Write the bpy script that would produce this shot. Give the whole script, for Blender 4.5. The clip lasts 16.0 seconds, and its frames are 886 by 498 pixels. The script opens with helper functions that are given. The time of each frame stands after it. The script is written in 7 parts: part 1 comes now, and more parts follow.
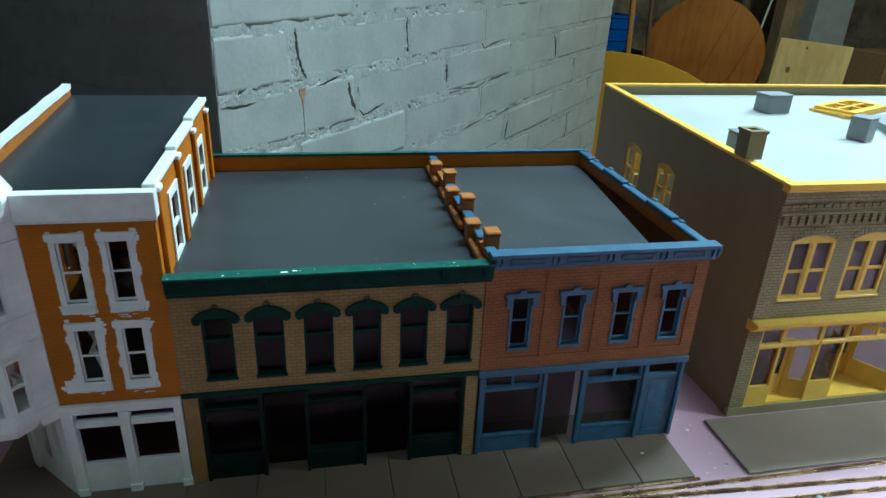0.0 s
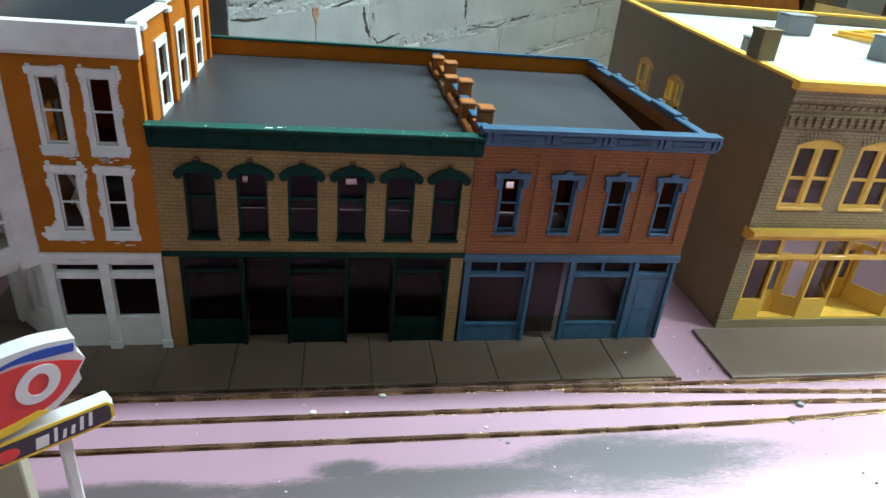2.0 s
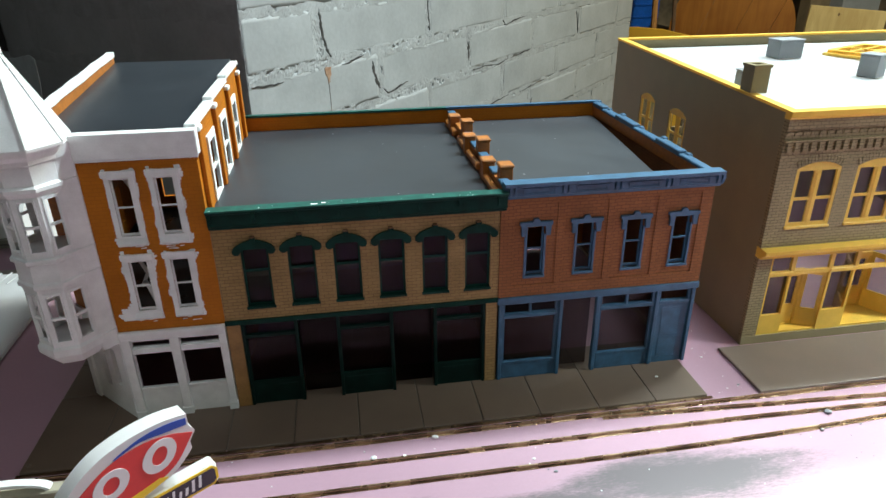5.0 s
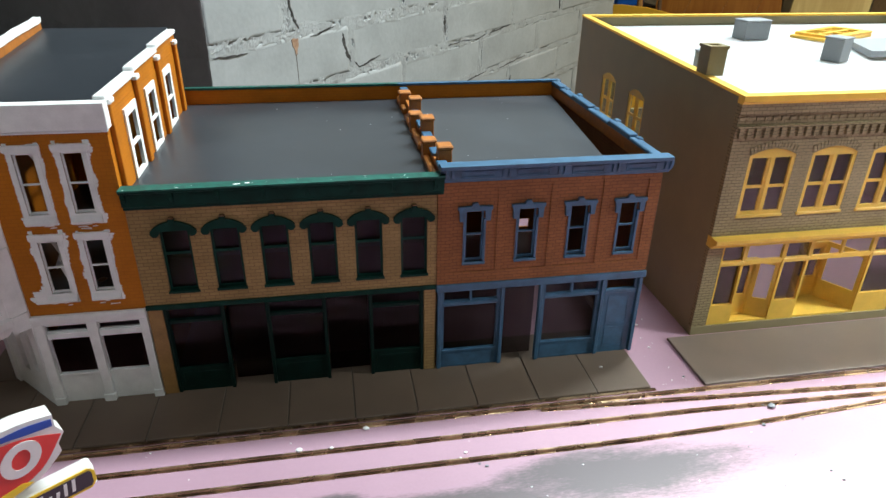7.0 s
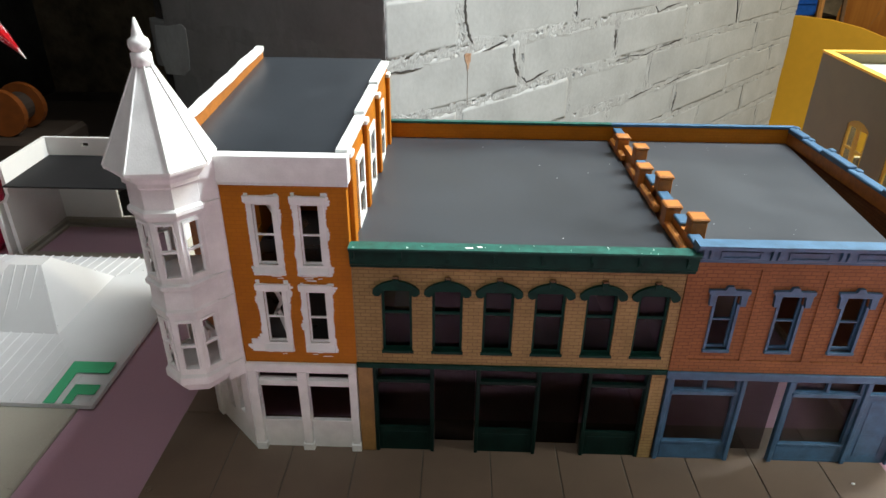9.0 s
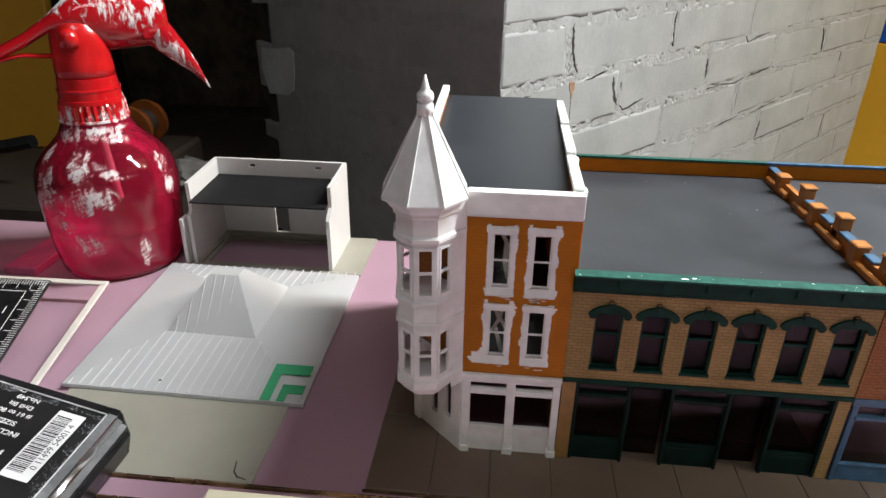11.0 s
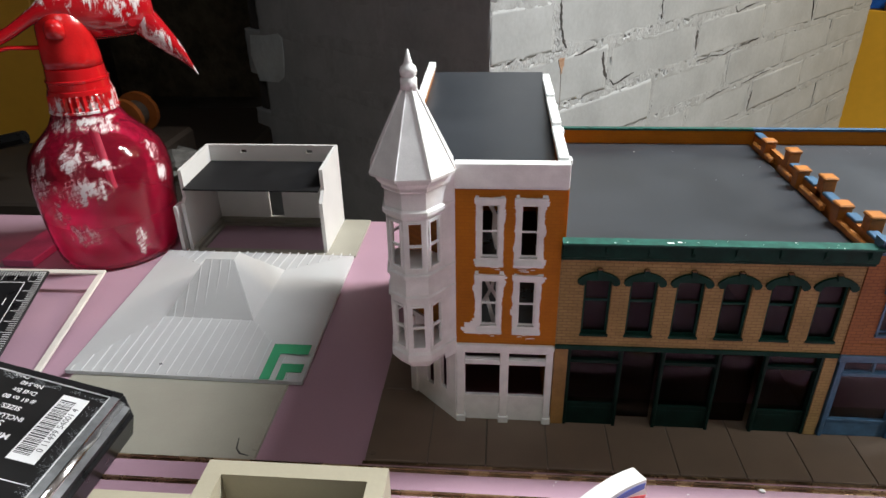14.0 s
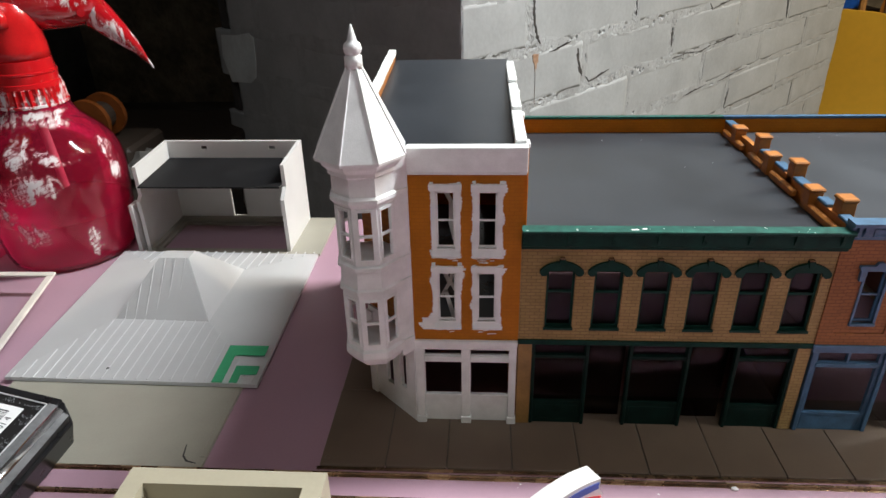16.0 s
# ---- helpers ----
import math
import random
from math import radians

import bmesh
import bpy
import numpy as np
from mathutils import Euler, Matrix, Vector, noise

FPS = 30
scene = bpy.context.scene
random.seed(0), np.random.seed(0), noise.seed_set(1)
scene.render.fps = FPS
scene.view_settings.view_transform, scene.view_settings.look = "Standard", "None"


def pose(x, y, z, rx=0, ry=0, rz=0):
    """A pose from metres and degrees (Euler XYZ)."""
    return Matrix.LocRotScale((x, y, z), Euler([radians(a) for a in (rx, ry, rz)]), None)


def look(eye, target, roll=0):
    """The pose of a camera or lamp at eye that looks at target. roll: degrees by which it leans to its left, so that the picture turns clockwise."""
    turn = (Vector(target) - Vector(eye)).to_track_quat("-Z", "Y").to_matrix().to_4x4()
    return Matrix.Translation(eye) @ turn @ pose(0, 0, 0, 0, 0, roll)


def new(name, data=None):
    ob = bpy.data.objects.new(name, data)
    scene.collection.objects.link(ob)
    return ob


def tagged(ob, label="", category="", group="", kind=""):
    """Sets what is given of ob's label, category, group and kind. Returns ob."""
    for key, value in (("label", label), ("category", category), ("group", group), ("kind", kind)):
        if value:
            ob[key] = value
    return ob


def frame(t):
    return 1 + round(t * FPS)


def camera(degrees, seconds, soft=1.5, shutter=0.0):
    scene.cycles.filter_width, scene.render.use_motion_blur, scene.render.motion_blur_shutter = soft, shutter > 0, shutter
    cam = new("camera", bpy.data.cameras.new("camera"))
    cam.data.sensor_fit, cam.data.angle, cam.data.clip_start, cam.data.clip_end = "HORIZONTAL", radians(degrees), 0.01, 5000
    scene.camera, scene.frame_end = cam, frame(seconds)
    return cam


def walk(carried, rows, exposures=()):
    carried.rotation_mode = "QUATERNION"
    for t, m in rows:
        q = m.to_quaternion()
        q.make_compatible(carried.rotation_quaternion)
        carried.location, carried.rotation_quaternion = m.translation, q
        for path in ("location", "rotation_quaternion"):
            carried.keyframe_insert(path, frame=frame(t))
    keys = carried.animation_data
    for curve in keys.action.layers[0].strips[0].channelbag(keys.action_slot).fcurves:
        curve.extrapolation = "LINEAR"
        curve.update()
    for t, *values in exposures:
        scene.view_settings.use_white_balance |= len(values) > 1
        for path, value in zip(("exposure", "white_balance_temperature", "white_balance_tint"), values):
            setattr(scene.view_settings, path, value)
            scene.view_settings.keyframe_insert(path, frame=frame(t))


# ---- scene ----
cam = camera(68.67, 16.0, soft=1.5, shutter=0.0)
# eye, target and roll by time; centimetres
PATH = [
    (0, (6.196, 0.653, 24.749), (10.014, 18.504, 16.579), 2.54),
    (0.5, (4.715, -1.273, 26.26), (8.382, 16.247, 17.338), 0.93),
    (1, (3.92, -3.525, 24.867), (6.926, 13.653, 15.076), 2.07),
    (1.5, (6.809, 0.578, 23.455), (9.515, 17.941, 13.905), 1.66),
    (2, (7.408, -0.821, 20.809), (10.831, 16.581, 11.565), 5.64),
    (2.5, (7.355, -1.45, 22.766), (10.277, 16.26, 13.943), 1.5),
    (3, (8.019, -3.069, 23.375), (11.041, 14.795, 14.905), 0.46),
    (3.5, (6.616, -3.685, 23.351), (9.24, 14.335, 15.082), -0.4),
    (6, (6.244, -1.848, 22.257), (9.287, 15.934, 13.623), -0.28),
    (6.5, (6.913, -1.603, 21.882), (10.025, 16.102, 13.117), 0.22),
    (7, (9.067, -1.694, 22.752), (12.287, 15.83, 13.667), 1.01),
    (7.5, (10.416, 0.528, 21.518), (10.698, 18.174, 12.108), 0.84),
    (8, (7.616, -0.328, 24.092), (7.464, 17.452, 14.936), 1.68),
    (8.5, (6.18, 1.848, 23.423), (6.013, 19.685, 14.379), 0.99),
    (9, (4.225, 2.977, 24.158), (3.798, 20.767, 15.031), 0.58),
    (9.5, (-0.934, 0.979, 25.017), (-2.369, 18.77, 15.994), 0.05),
    (10, (-3.752, 0.613, 25.644), (-5.301, 18.534, 16.902), 1.37),
    (10.2, (-4.006, -0.016, 26.059), (-5.715, 17.874, 17.282), 1.24),
    (12.5, (-4.035, -0.706, 26.281), (-5.5, 17.298, 17.695), -0.39),
    (13, (-4.053, -0.533, 26.429), (-5.622, 17.395, 17.704), -1.11),
    (13.5, (-4.083, -1.363, 25.918), (-5.819, 16.275, 16.649), -1.72),
    (14, (-3.521, -1.183, 25.886), (-5.167, 16.525, 16.735), -1.18),
    (14.5, (-2.848, -0.227, 26.75), (-4.43, 17.558, 17.739), -2.68),
    (15, (-3.323, -0.354, 26.946), (-4.837, 17.471, 18.002), -1.85),
    (15.5, (-2.688, -0.202, 26.398), (-4.111, 17.668, 17.529), -1.86),
    (16, (-2.18, 0.14, 24.469), (-3.381, 17.945, 15.44), -1.3),
]
EXPOSURES = [(0.0, -0.62, 4950, -18), (1.0, -0.28, 4950, -17), (1.5, -0.33, 5080, -16), (2.0, -0.20, 5500, -8), (3.5, -0.12, 5800, -4), (6.0, -0.12, 5950, -2), (8.5, 0.06, 6200, 4), (9.5, 0.31, 6450, 7), (10.0, 0.26, 6450, 9), (12.5, -0.04, 6400, 9), (16.0, -0.04, 6400, 9)]
walk(cam, [(t, look([0.01 * v for v in eye], [0.01 * v for v in target], roll)) for t, eye, target, roll in PATH], EXPOSURES)

# ---------------------------------------------------------------- light and world
world = bpy.data.worlds.new("room_dark")
world.use_nodes = True
world.node_tree.nodes["Background"].inputs[0].default_value = (0.55, 0.6, 0.7, 1)
world.node_tree.nodes["Background"].inputs[1].default_value = 0.02
scene.world = world


def area_lamp(name, eye, target, sx, sy, watts, colour):
    data = bpy.data.lights.new(name, "AREA")
    data.shape, data.size, data.size_y = "RECTANGLE", sx, sy
    data.energy, data.color = watts, colour
    ob = new(name, data)
    ob.matrix_world = look(eye, target)
    return ob


def point_lamp(name, eye, radius, watts, colour):
    data = bpy.data.lights.new(name, "POINT")
    data.shadow_soft_size, data.energy, data.color = radius, watts, colour
    ob = new(name, data)
    ob.location = eye
    return ob


def spot_lamp(name, eye, target, degrees, radius, watts, colour):
    data = bpy.data.lights.new(name, "SPOT")
    data.spot_size, data.spot_blend, data.shadow_soft_size = radians(degrees), 1.0, radius
    data.energy, data.color = watts, colour
    ob = new(name, data)
    ob.matrix_world = look(eye, target)
    return ob


# a long shop light hangs behind the houses over the open end of the table; added fills with no known source: a spot on
# that end, a weak light behind the camera, a point for the back of the room
LAMP = (0.78, 0.60, 1.12)
key = area_lamp("table_shop_light", LAMP, (0.0, 0.0, 0.0), 0.90, 0.12, 48.0, (0.97, 0.99, 1.0))
key.matrix_world = pose(*LAMP, -38, 0, 0)
# added spot that brightens the store front and the foam before it
spot_lamp("table_fill_spot", (1.10, -0.02, 0.62), (0.62, 0.16, 0.03), 46, 0.07, 80.0, (1.0, 0.985, 0.95))
# added fill that lifts the house fronts, no fixture known here
area_lamp("front_fill_light", (0.0, -0.45, 1.30), (-0.04, 0.30, 0.05), 0.60, 0.30, 3.1, (0.98, 0.985, 1.0))
# added warm point that brightens the wall's right end and the background
point_lamp("back_fill_point", (1.9, 1.1, 1.30), 0.06, 105.0, (1.0, 0.89, 0.70))

# ---------------------------------------------------------------- materials
MATS = {}


def nodes_of(m):
    m.use_nodes = True
    nt = m.node_tree
    return nt, nt.nodes, nt.links, nt.nodes["Principled BSDF"]


def paint(name, colour, rough=0.5, metal=0.0, vary=0.12, grain=900.0, stain=60.0, bump=0.15, spec=0.5, dark=None,
          coat=0.0, depth=0.0002):
    """A painted, moulded or raw surface: two scales of tone, a fine relief."""
    if name in MATS:
        return MATS[name]
    m = bpy.data.materials.new(name)
    nt, N, L, b = nodes_of(m)
    geo = N.new("ShaderNodeNewGeometry")
    n1, n2 = N.new("ShaderNodeTexNoise"), N.new("ShaderNodeTexNoise")
    n1.inputs["Scale"].default_value, n2.inputs["Scale"].default_value = grain, stain
    n1.inputs["Detail"].default_value = n2.inputs["Detail"].default_value = 5
    for n in (n1, n2):
        L.new(geo.outputs["Position"], n.inputs["Vector"])
    mixed = N.new("ShaderNodeMath")
    mixed.operation = "MULTIPLY_ADD"
    L.new(n1.outputs[0], mixed.inputs[0])
    mixed.inputs[1].default_value = 0.35
    L.new(n2.outputs[0], mixed.inputs[2])
    ramp = N.new("ShaderNodeValToRGB")
    lo = dark or tuple(c * (1 - vary * 2) for c in colour)
    hi = tuple(min(1, c * (1 + vary)) for c in colour)
    ramp.color_ramp.elements[0].position, ramp.color_ramp.elements[1].position = 0.42, 0.88
    ramp.color_ramp.elements[0].color = (*lo, 1)
    ramp.color_ramp.elements[1].color = (*hi, 1)
    L.new(mixed.outputs[0], ramp.inputs[0])
    L.new(ramp.outputs[0], b.inputs["Base Color"])
    rr = N.new("ShaderNodeMapRange")
    rr.inputs["To Min"].default_value, rr.inputs["To Max"].default_value = max(0.03, rough - 0.1), min(1, rough + 0.1)
    L.new(n2.outputs[0], rr.inputs[0])
    L.new(rr.outputs[0], b.inputs["Roughness"])
    b.inputs["Metallic"].default_value = metal
    b.inputs["Specular IOR Level"].default_value = spec
    b.inputs["Coat Weight"].default_value = coat
    if bump:
        bp = N.new("ShaderNodeBump")
        bp.inputs["Strength"].default_value, bp.inputs["Distance"].default_value = bump, depth
        L.new(n1.outputs[0], bp.inputs["Height"])
        L.new(bp.outputs[0], b.inputs["Normal"])
    MATS[name] = m
    return m


def brickwork(name, colour, mortar, rough=0.6, wide=0.0046, high=0.00185, vary=0.08, bump=0.7):
    """Moulded miniature brick: the courses are relief in the plastic, too small to lift out singly."""
    m = bpy.data.materials.new(name)
    nt, N, L, b = nodes_of(m)
    geo = N.new("ShaderNodeNewGeometry")
    sep, com, add = N.new("ShaderNodeSeparateXYZ"), N.new("ShaderNodeCombineXYZ"), N.new("ShaderNodeMath")
    L.new(geo.outputs["Position"], sep.inputs[0])
    L.new(sep.outputs[0], add.inputs[0])
    L.new(sep.outputs[1], add.inputs[1])
    L.new(add.outputs[0], com.inputs[0])
    L.new(sep.outputs[2], com.inputs[1])
    br = N.new("ShaderNodeTexBrick")
    br.inputs["Scale"].default_value = 1.0
    br.inputs["Brick Width"].default_value, br.inputs["Row Height"].default_value = wide, high
    br.inputs["Mortar Size"].default_value, br.inputs["Mortar Smooth"].default_value = high * 0.10, 0.3
    br.inputs["Color1"].default_value = (*(c * (1 + vary) for c in colour), 1)
    br.inputs["Color2"].default_value = (*(c * (1 - vary) for c in colour), 1)
    br.inputs["Mortar"].default_value = (*mortar, 1)
    L.new(com.outputs[0], br.inputs["Vector"])
    ns = N.new("ShaderNodeTexNoise")
    ns.inputs["Scale"].default_value, ns.inputs["Detail"].default_value = 45, 6
    L.new(geo.outputs["Position"], ns.inputs["Vector"])
    mx = N.new("ShaderNodeMix")
    mx.data_type, mx.blend_type = "RGBA", "MULTIPLY"
    mx.inputs[0].default_value = 0.5
    rp = N.new("ShaderNodeValToRGB")
    rp.color_ramp.elements[0].color, rp.color_ramp.elements[1].color = (0.6, 0.58, 0.56, 1), (1, 1, 1, 1)
    rp.color_ramp.elements[0].position, rp.color_ramp.elements[1].position = 0.3, 0.6
    L.new(ns.outputs[0], rp.inputs[0])
    L.new(br.outputs[0], mx.inputs[6])
    L.new(rp.outputs[0], mx.inputs[7])
    L.new(mx.outputs[2], b.inputs["Base Color"])
    b.inputs["Roughness"].default_value, b.inputs["Specular IOR Level"].default_value = rough, 0.22
    bp = N.new("ShaderNodeBump")
    bp.invert = True
    bp.inputs["Strength"].default_value, bp.inputs["Distance"].default_value = bump, 0.0002
    L.new(br.outputs["Fac"], bp.inputs["Height"])
    L.new(bp.outputs[0], b.inputs["Normal"])
    MATS[name] = m
    return m


def wood(name, light, dark, rough=0.5, turn=0.0, bump=0.15):
    """Timber: long grain from a noise stretched along the board, with a broader tone over it."""
    m = bpy.data.materials.new(name)
    nt, N, L, b = nodes_of(m)
    co, mp = N.new("ShaderNodeTexCoord"), N.new("ShaderNodeMapping")
    L.new(co.outputs["Object"], mp.inputs["Vector"])
    mp.inputs["Rotation"].default_value = (0, radians(turn), 0)
    mp.inputs["Scale"].default_value = (30.0, 30.0, 2.2)
    n1, n2 = N.new("ShaderNodeTexNoise"), N.new("ShaderNodeTexNoise")
    n1.inputs["Scale"].default_value, n1.inputs["Detail"].default_value, n1.inputs["Distortion"].default_value = 2.0, 7, 0.8
    n2.inputs["Scale"].default_value, n2.inputs["Detail"].default_value = 6.0, 3
    L.new(mp.outputs[0], n1.inputs["Vector"])
    L.new(co.outputs["Object"], n2.inputs["Vector"])
    mixed = N.new("ShaderNodeMath")
    mixed.operation = "MULTIPLY_ADD"
    L.new(n1.outputs[0], mixed.inputs[0])
    mixed.inputs[1].default_value = 0.75
    L.new(n2.outputs[0], mixed.inputs[2])
    ramp = N.new("ShaderNodeValToRGB")
    ramp.color_ramp.elements[0].position, ramp.color_ramp.elements[1].position = 0.65, 1.08
    ramp.color_ramp.elements[0].color, ramp.color_ramp.elements[1].color = (*dark, 1), (*light, 1)
    L.new(mixed.outputs[0], ramp.inputs[0])
    L.new(ramp.outputs[0], b.inputs["Base Color"])
    b.inputs["Roughness"].default_value = rough
    bp = N.new("ShaderNodeBump")
    bp.inputs["Strength"].default_value, bp.inputs["Distance"].default_value = bump, 0.001
    L.new(n1.outputs[0], bp.inputs["Height"])
    L.new(bp.outputs[0], b.inputs["Normal"])
    MATS[name] = m
    return m


PINK = paint("pink_foam", (0.40, 0.25, 0.315), 0.40, vary=0.05, grain=700, stain=9, bump=0.10, spec=0.5)


def smudged(m, spots, colour):
    """Dry-brushed grey patches on a surface: (x, y, half length, half width), metres."""
    nt = m.node_tree
    N, L, b = nt.nodes, nt.links, nt.nodes["Principled BSDF"]
    geo, sep = N.new("ShaderNodeNewGeometry"), N.new("ShaderNodeSeparateXYZ")
    L.new(geo.outputs["Position"], sep.inputs[0])
    ns = N.new("ShaderNodeTexNoise")
    ns.inputs["Scale"].default_value, ns.inputs["Detail"].default_value, ns.inputs["Roughness"].default_value = 60, 6, 0.6
    mp = N.new("ShaderNodeMapping")
    mp.inputs["Scale"].default_value = (0.3, 1.1, 1.0)
    L.new(geo.outputs["Position"], mp.inputs["Vector"])
    L.new(mp.outputs[0], ns.inputs["Vector"])

    def op(kind, p, q):
        n = N.new("ShaderNodeMath")
        n.operation = kind
        for i, v in enumerate((p, q)):
            if isinstance(v, (int, float)):
                n.inputs[i].default_value = v
            else:
                L.new(v, n.inputs[i])
        return n.outputs[0]
    total = None
    for x, y, rx, ry in spots:
        u = op("DIVIDE", op("SUBTRACT", sep.outputs[0], x), rx)
        v = op("DIVIDE", op("SUBTRACT", sep.outputs[1], y), ry)
        d = op("SUBTRACT", 1.0, op("ADD", op("MULTIPLY", u, u), op("MULTIPLY", v, v)))
        total = d if total is None else op("MAXIMUM", total, d)
    grit = N.new("ShaderNodeTexNoise")
    grit.inputs["Scale"].default_value, grit.inputs["Detail"].default_value, grit.inputs["Roughness"].default_value = 900, 3, 0.7
    L.new(mp.outputs[0], grit.inputs["Vector"])
    rough = op("ADD", op("MULTIPLY", op("SUBTRACT", ns.outputs[0], 0.5), 2.4), op("MULTIPLY", op("SUBTRACT", grit.outputs[0], 0.5), 1.1))
    total = op("ADD", op("MAXIMUM", total, -1.6), rough)
    rp = N.new("ShaderNodeMapRange")
    rp.interpolation_type = "SMOOTHSTEP"
    rp.inputs["From Min"].default_value, rp.inputs["From Max"].default_value = -0.40, 0.75
    L.new(total, rp.inputs[0])
    old = b.inputs["Base Color"].links[0].from_socket
    mx = N.new("ShaderNodeMix")
    mx.data_type = "RGBA"
    L.new(op("MULTIPLY", rp.outputs[0], 0.86), mx.inputs[0])
    L.new(old, mx.inputs[6])
    mx.inputs[7].default_value = (*colour, 1)
    L.new(mx.outputs[2], b.inputs["Base Color"])


smudged(PINK, [(0.214, 0.184, 0.064, 0.0175), (0.115, 0.178, 0.095, 0.0100), (0.0, 0.180, 0.055, 0.0070), (0.080, 0.188, 0.016, 0.0065)], (0.068, 0.068, 0.064))
WALKGREY = paint("sidewalk_grey", (0.150, 0.110, 0.079), 0.42, vary=0.08, grain=1200, stain=35, bump=0.06)
STOREWALK = paint("store_sidewalk_grey", (0.19, 0.145, 0.115), 0.45, vary=0.07, grain=1200, stain=30, bump=0.06)
WHITE = paint("white_paint", (0.84, 0.86, 0.855), 0.5, vary=0.06, grain=1500, stain=120, bump=0.25)
ROOFSTYRENE = paint("dull_white_styrene", (0.68, 0.68, 0.68), 0.5, vary=0.03, grain=600, stain=40, bump=0.05)
STYRENE = paint("white_styrene", (0.80, 0.80, 0.79), 0.38, vary=0.03, grain=600, stain=40, bump=0.05)
ORANGE = brickwork("orange_brick", (0.46, 0.155, 0.006), (0.40, 0.130, 0.006), vary=0.03, bump=0.25)
TAN = brickwork("tan_brick", (0.345, 0.232, 0.094), (0.22, 0.14, 0.058))
REDBRICK = brickwork("salmon_brick", (0.28, 0.112, 0.040), (0.17, 0.065, 0.027))
TAUPE = brickwork("taupe_brick", (0.31, 0.25, 0.135), (0.13, 0.105, 0.055))
TAUPE_PLAIN = paint("taupe_plastic", (0.25, 0.207, 0.108), 0.5, vary=0.06, bump=0.05)
GREEN = paint("dark_green_paint", (0.006, 0.036, 0.026), 0.55, vary=0.2, stain=150, spec=0.12)
# the dark green again, blackened for the shade in the shop fronts
SHADEDGREEN = paint("shaded_green_paint", (0.0035, 0.017, 0.013), 0.5, vary=0.2, stain=150, spec=0.15)
LIDGREEN = paint("green_cap_paint", (0.020, 0.10, 0.078), 0.45, vary=0.25, stain=260, grain=1800, spec=0.25)
BLUE = paint("slate_blue_paint", (0.046, 0.115, 0.200), 0.45, vary=0.16, stain=160)
ROOFBLACK = paint("black_styrene_roof", (0.031, 0.036, 0.043), 0.36, vary=0.12, grain=500, stain=25, bump=0.03)
ROOFGREY = paint("dark_grey_styrene_roof", (0.050, 0.056, 0.064), 0.34, vary=0.10, grain=500, stain=22, bump=0.03)
ORANGEPLAIN = paint("orange_plastic", (0.40, 0.145, 0.024), 0.45, vary=0.15, stain=220)
YELLOW = paint("yellow_plastic", (0.84, 0.57, 0.09), 0.42, vary=0.06, stain=120)
ROOFWHITE = paint("pale_grey_roof", (0.80, 0.83, 0.85), 0.45, vary=0.03, stain=20, bump=0.03)


def let_light_through(m, share, colour):
    """Thin plastic sheet: part of the light passes and is scattered."""
    nt, N, L, b = nodes_of(m)
    tl, ms = N.new("ShaderNodeBsdfTranslucent"), N.new("ShaderNodeMixShader")
    tl.inputs[0].default_value = (*colour, 1)
    ms.inputs[0].default_value = share
    L.new(b.outputs[0], ms.inputs[1]), L.new(tl.outputs[0], ms.inputs[2])
    L.new(ms.outputs[0], N["Material Output"].inputs["Surface"])


let_light_through(ROOFWHITE, 0.62, (0.90, 0.90, 0.87))
let_light_through(ROOFSTYRENE, 0.42, (0.88, 0.89, 0.90))
let_light_through(STYRENE, 0.22, (0.88, 0.88, 0.87))
let_light_through(YELLOW, 0.22, (0.95, 0.62, 0.10))
GREYBOX = paint("grey_plastic", (0.25, 0.265, 0.28), 0.45, vary=0.05, bump=0.04)
BEIGE = paint("ivory_plastic", (0.33, 0.315, 0.262), 0.4, vary=0.05, stain=30, bump=0.04)
CREAM = paint("cream_plastic", (0.36, 0.33, 0.25), 0.4, vary=0.05, stain=30, bump=0.04)
RAIL = paint("nickel_rail", (0.46, 0.34, 0.20), 0.27, metal=0.85, vary=0.3, grain=900, stain=70, dark=(0.10, 0.055, 0.03))
BLOCKPAINT = paint("grey_block_paint", (0.375, 0.393, 0.404), 0.62, vary=0.09, grain=140, stain=14, bump=0.35, depth=0.001)
JOINTGAP = paint("open_joint", (0.05, 0.047, 0.045), 0.8, vary=0.3, grain=90, stain=20, bump=0.6, depth=0.003)
MORTAR = paint("painted_mortar", (0.375, 0.393, 0.404), 0.65, vary=0.08, grain=170, stain=40, bump=0.22, depth=0.002,
               dark=(0.29, 0.30, 0.305))
BLACK = paint("black_plastic", (0.012, 0.012, 0.013), 0.3, vary=0.2, stain=80, bump=0.03)
INKBLACK = paint("printed_black", (0.012, 0.012, 0.012), 0.35, vary=0.1, bump=0.0)
INKWHITE = paint("printed_white", (0.75, 0.75, 0.75), 0.45, vary=0.03, bump=0.0)
INKGREEN = paint("printed_green", (0.05, 0.34, 0.16), 0.45, vary=0.05, bump=0.0)
SIGNRED = paint("sign_red", (0.68, 0.035, 0.028), 0.4, vary=0.05, bump=0.02)
SIGNBLUE = paint("sign_blue", (0.012, 0.07, 0.42), 0.4, vary=0.05, bump=0.02)
SIGNYELLOW = paint("sign_yellow", (0.85, 0.60, 0.02), 0.4, vary=0.05, bump=0.02)
CONCRETE = paint("basement_concrete", (0.22, 0.21, 0.19), 0.75, vary=0.25, grain=60, stain=4, bump=0.5, depth=0.003)
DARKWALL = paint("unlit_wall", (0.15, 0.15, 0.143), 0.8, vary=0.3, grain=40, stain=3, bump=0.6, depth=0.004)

# ---------------------------------------------------------------- mesh helpers (centimetres in, metres out)
CM = 0.01


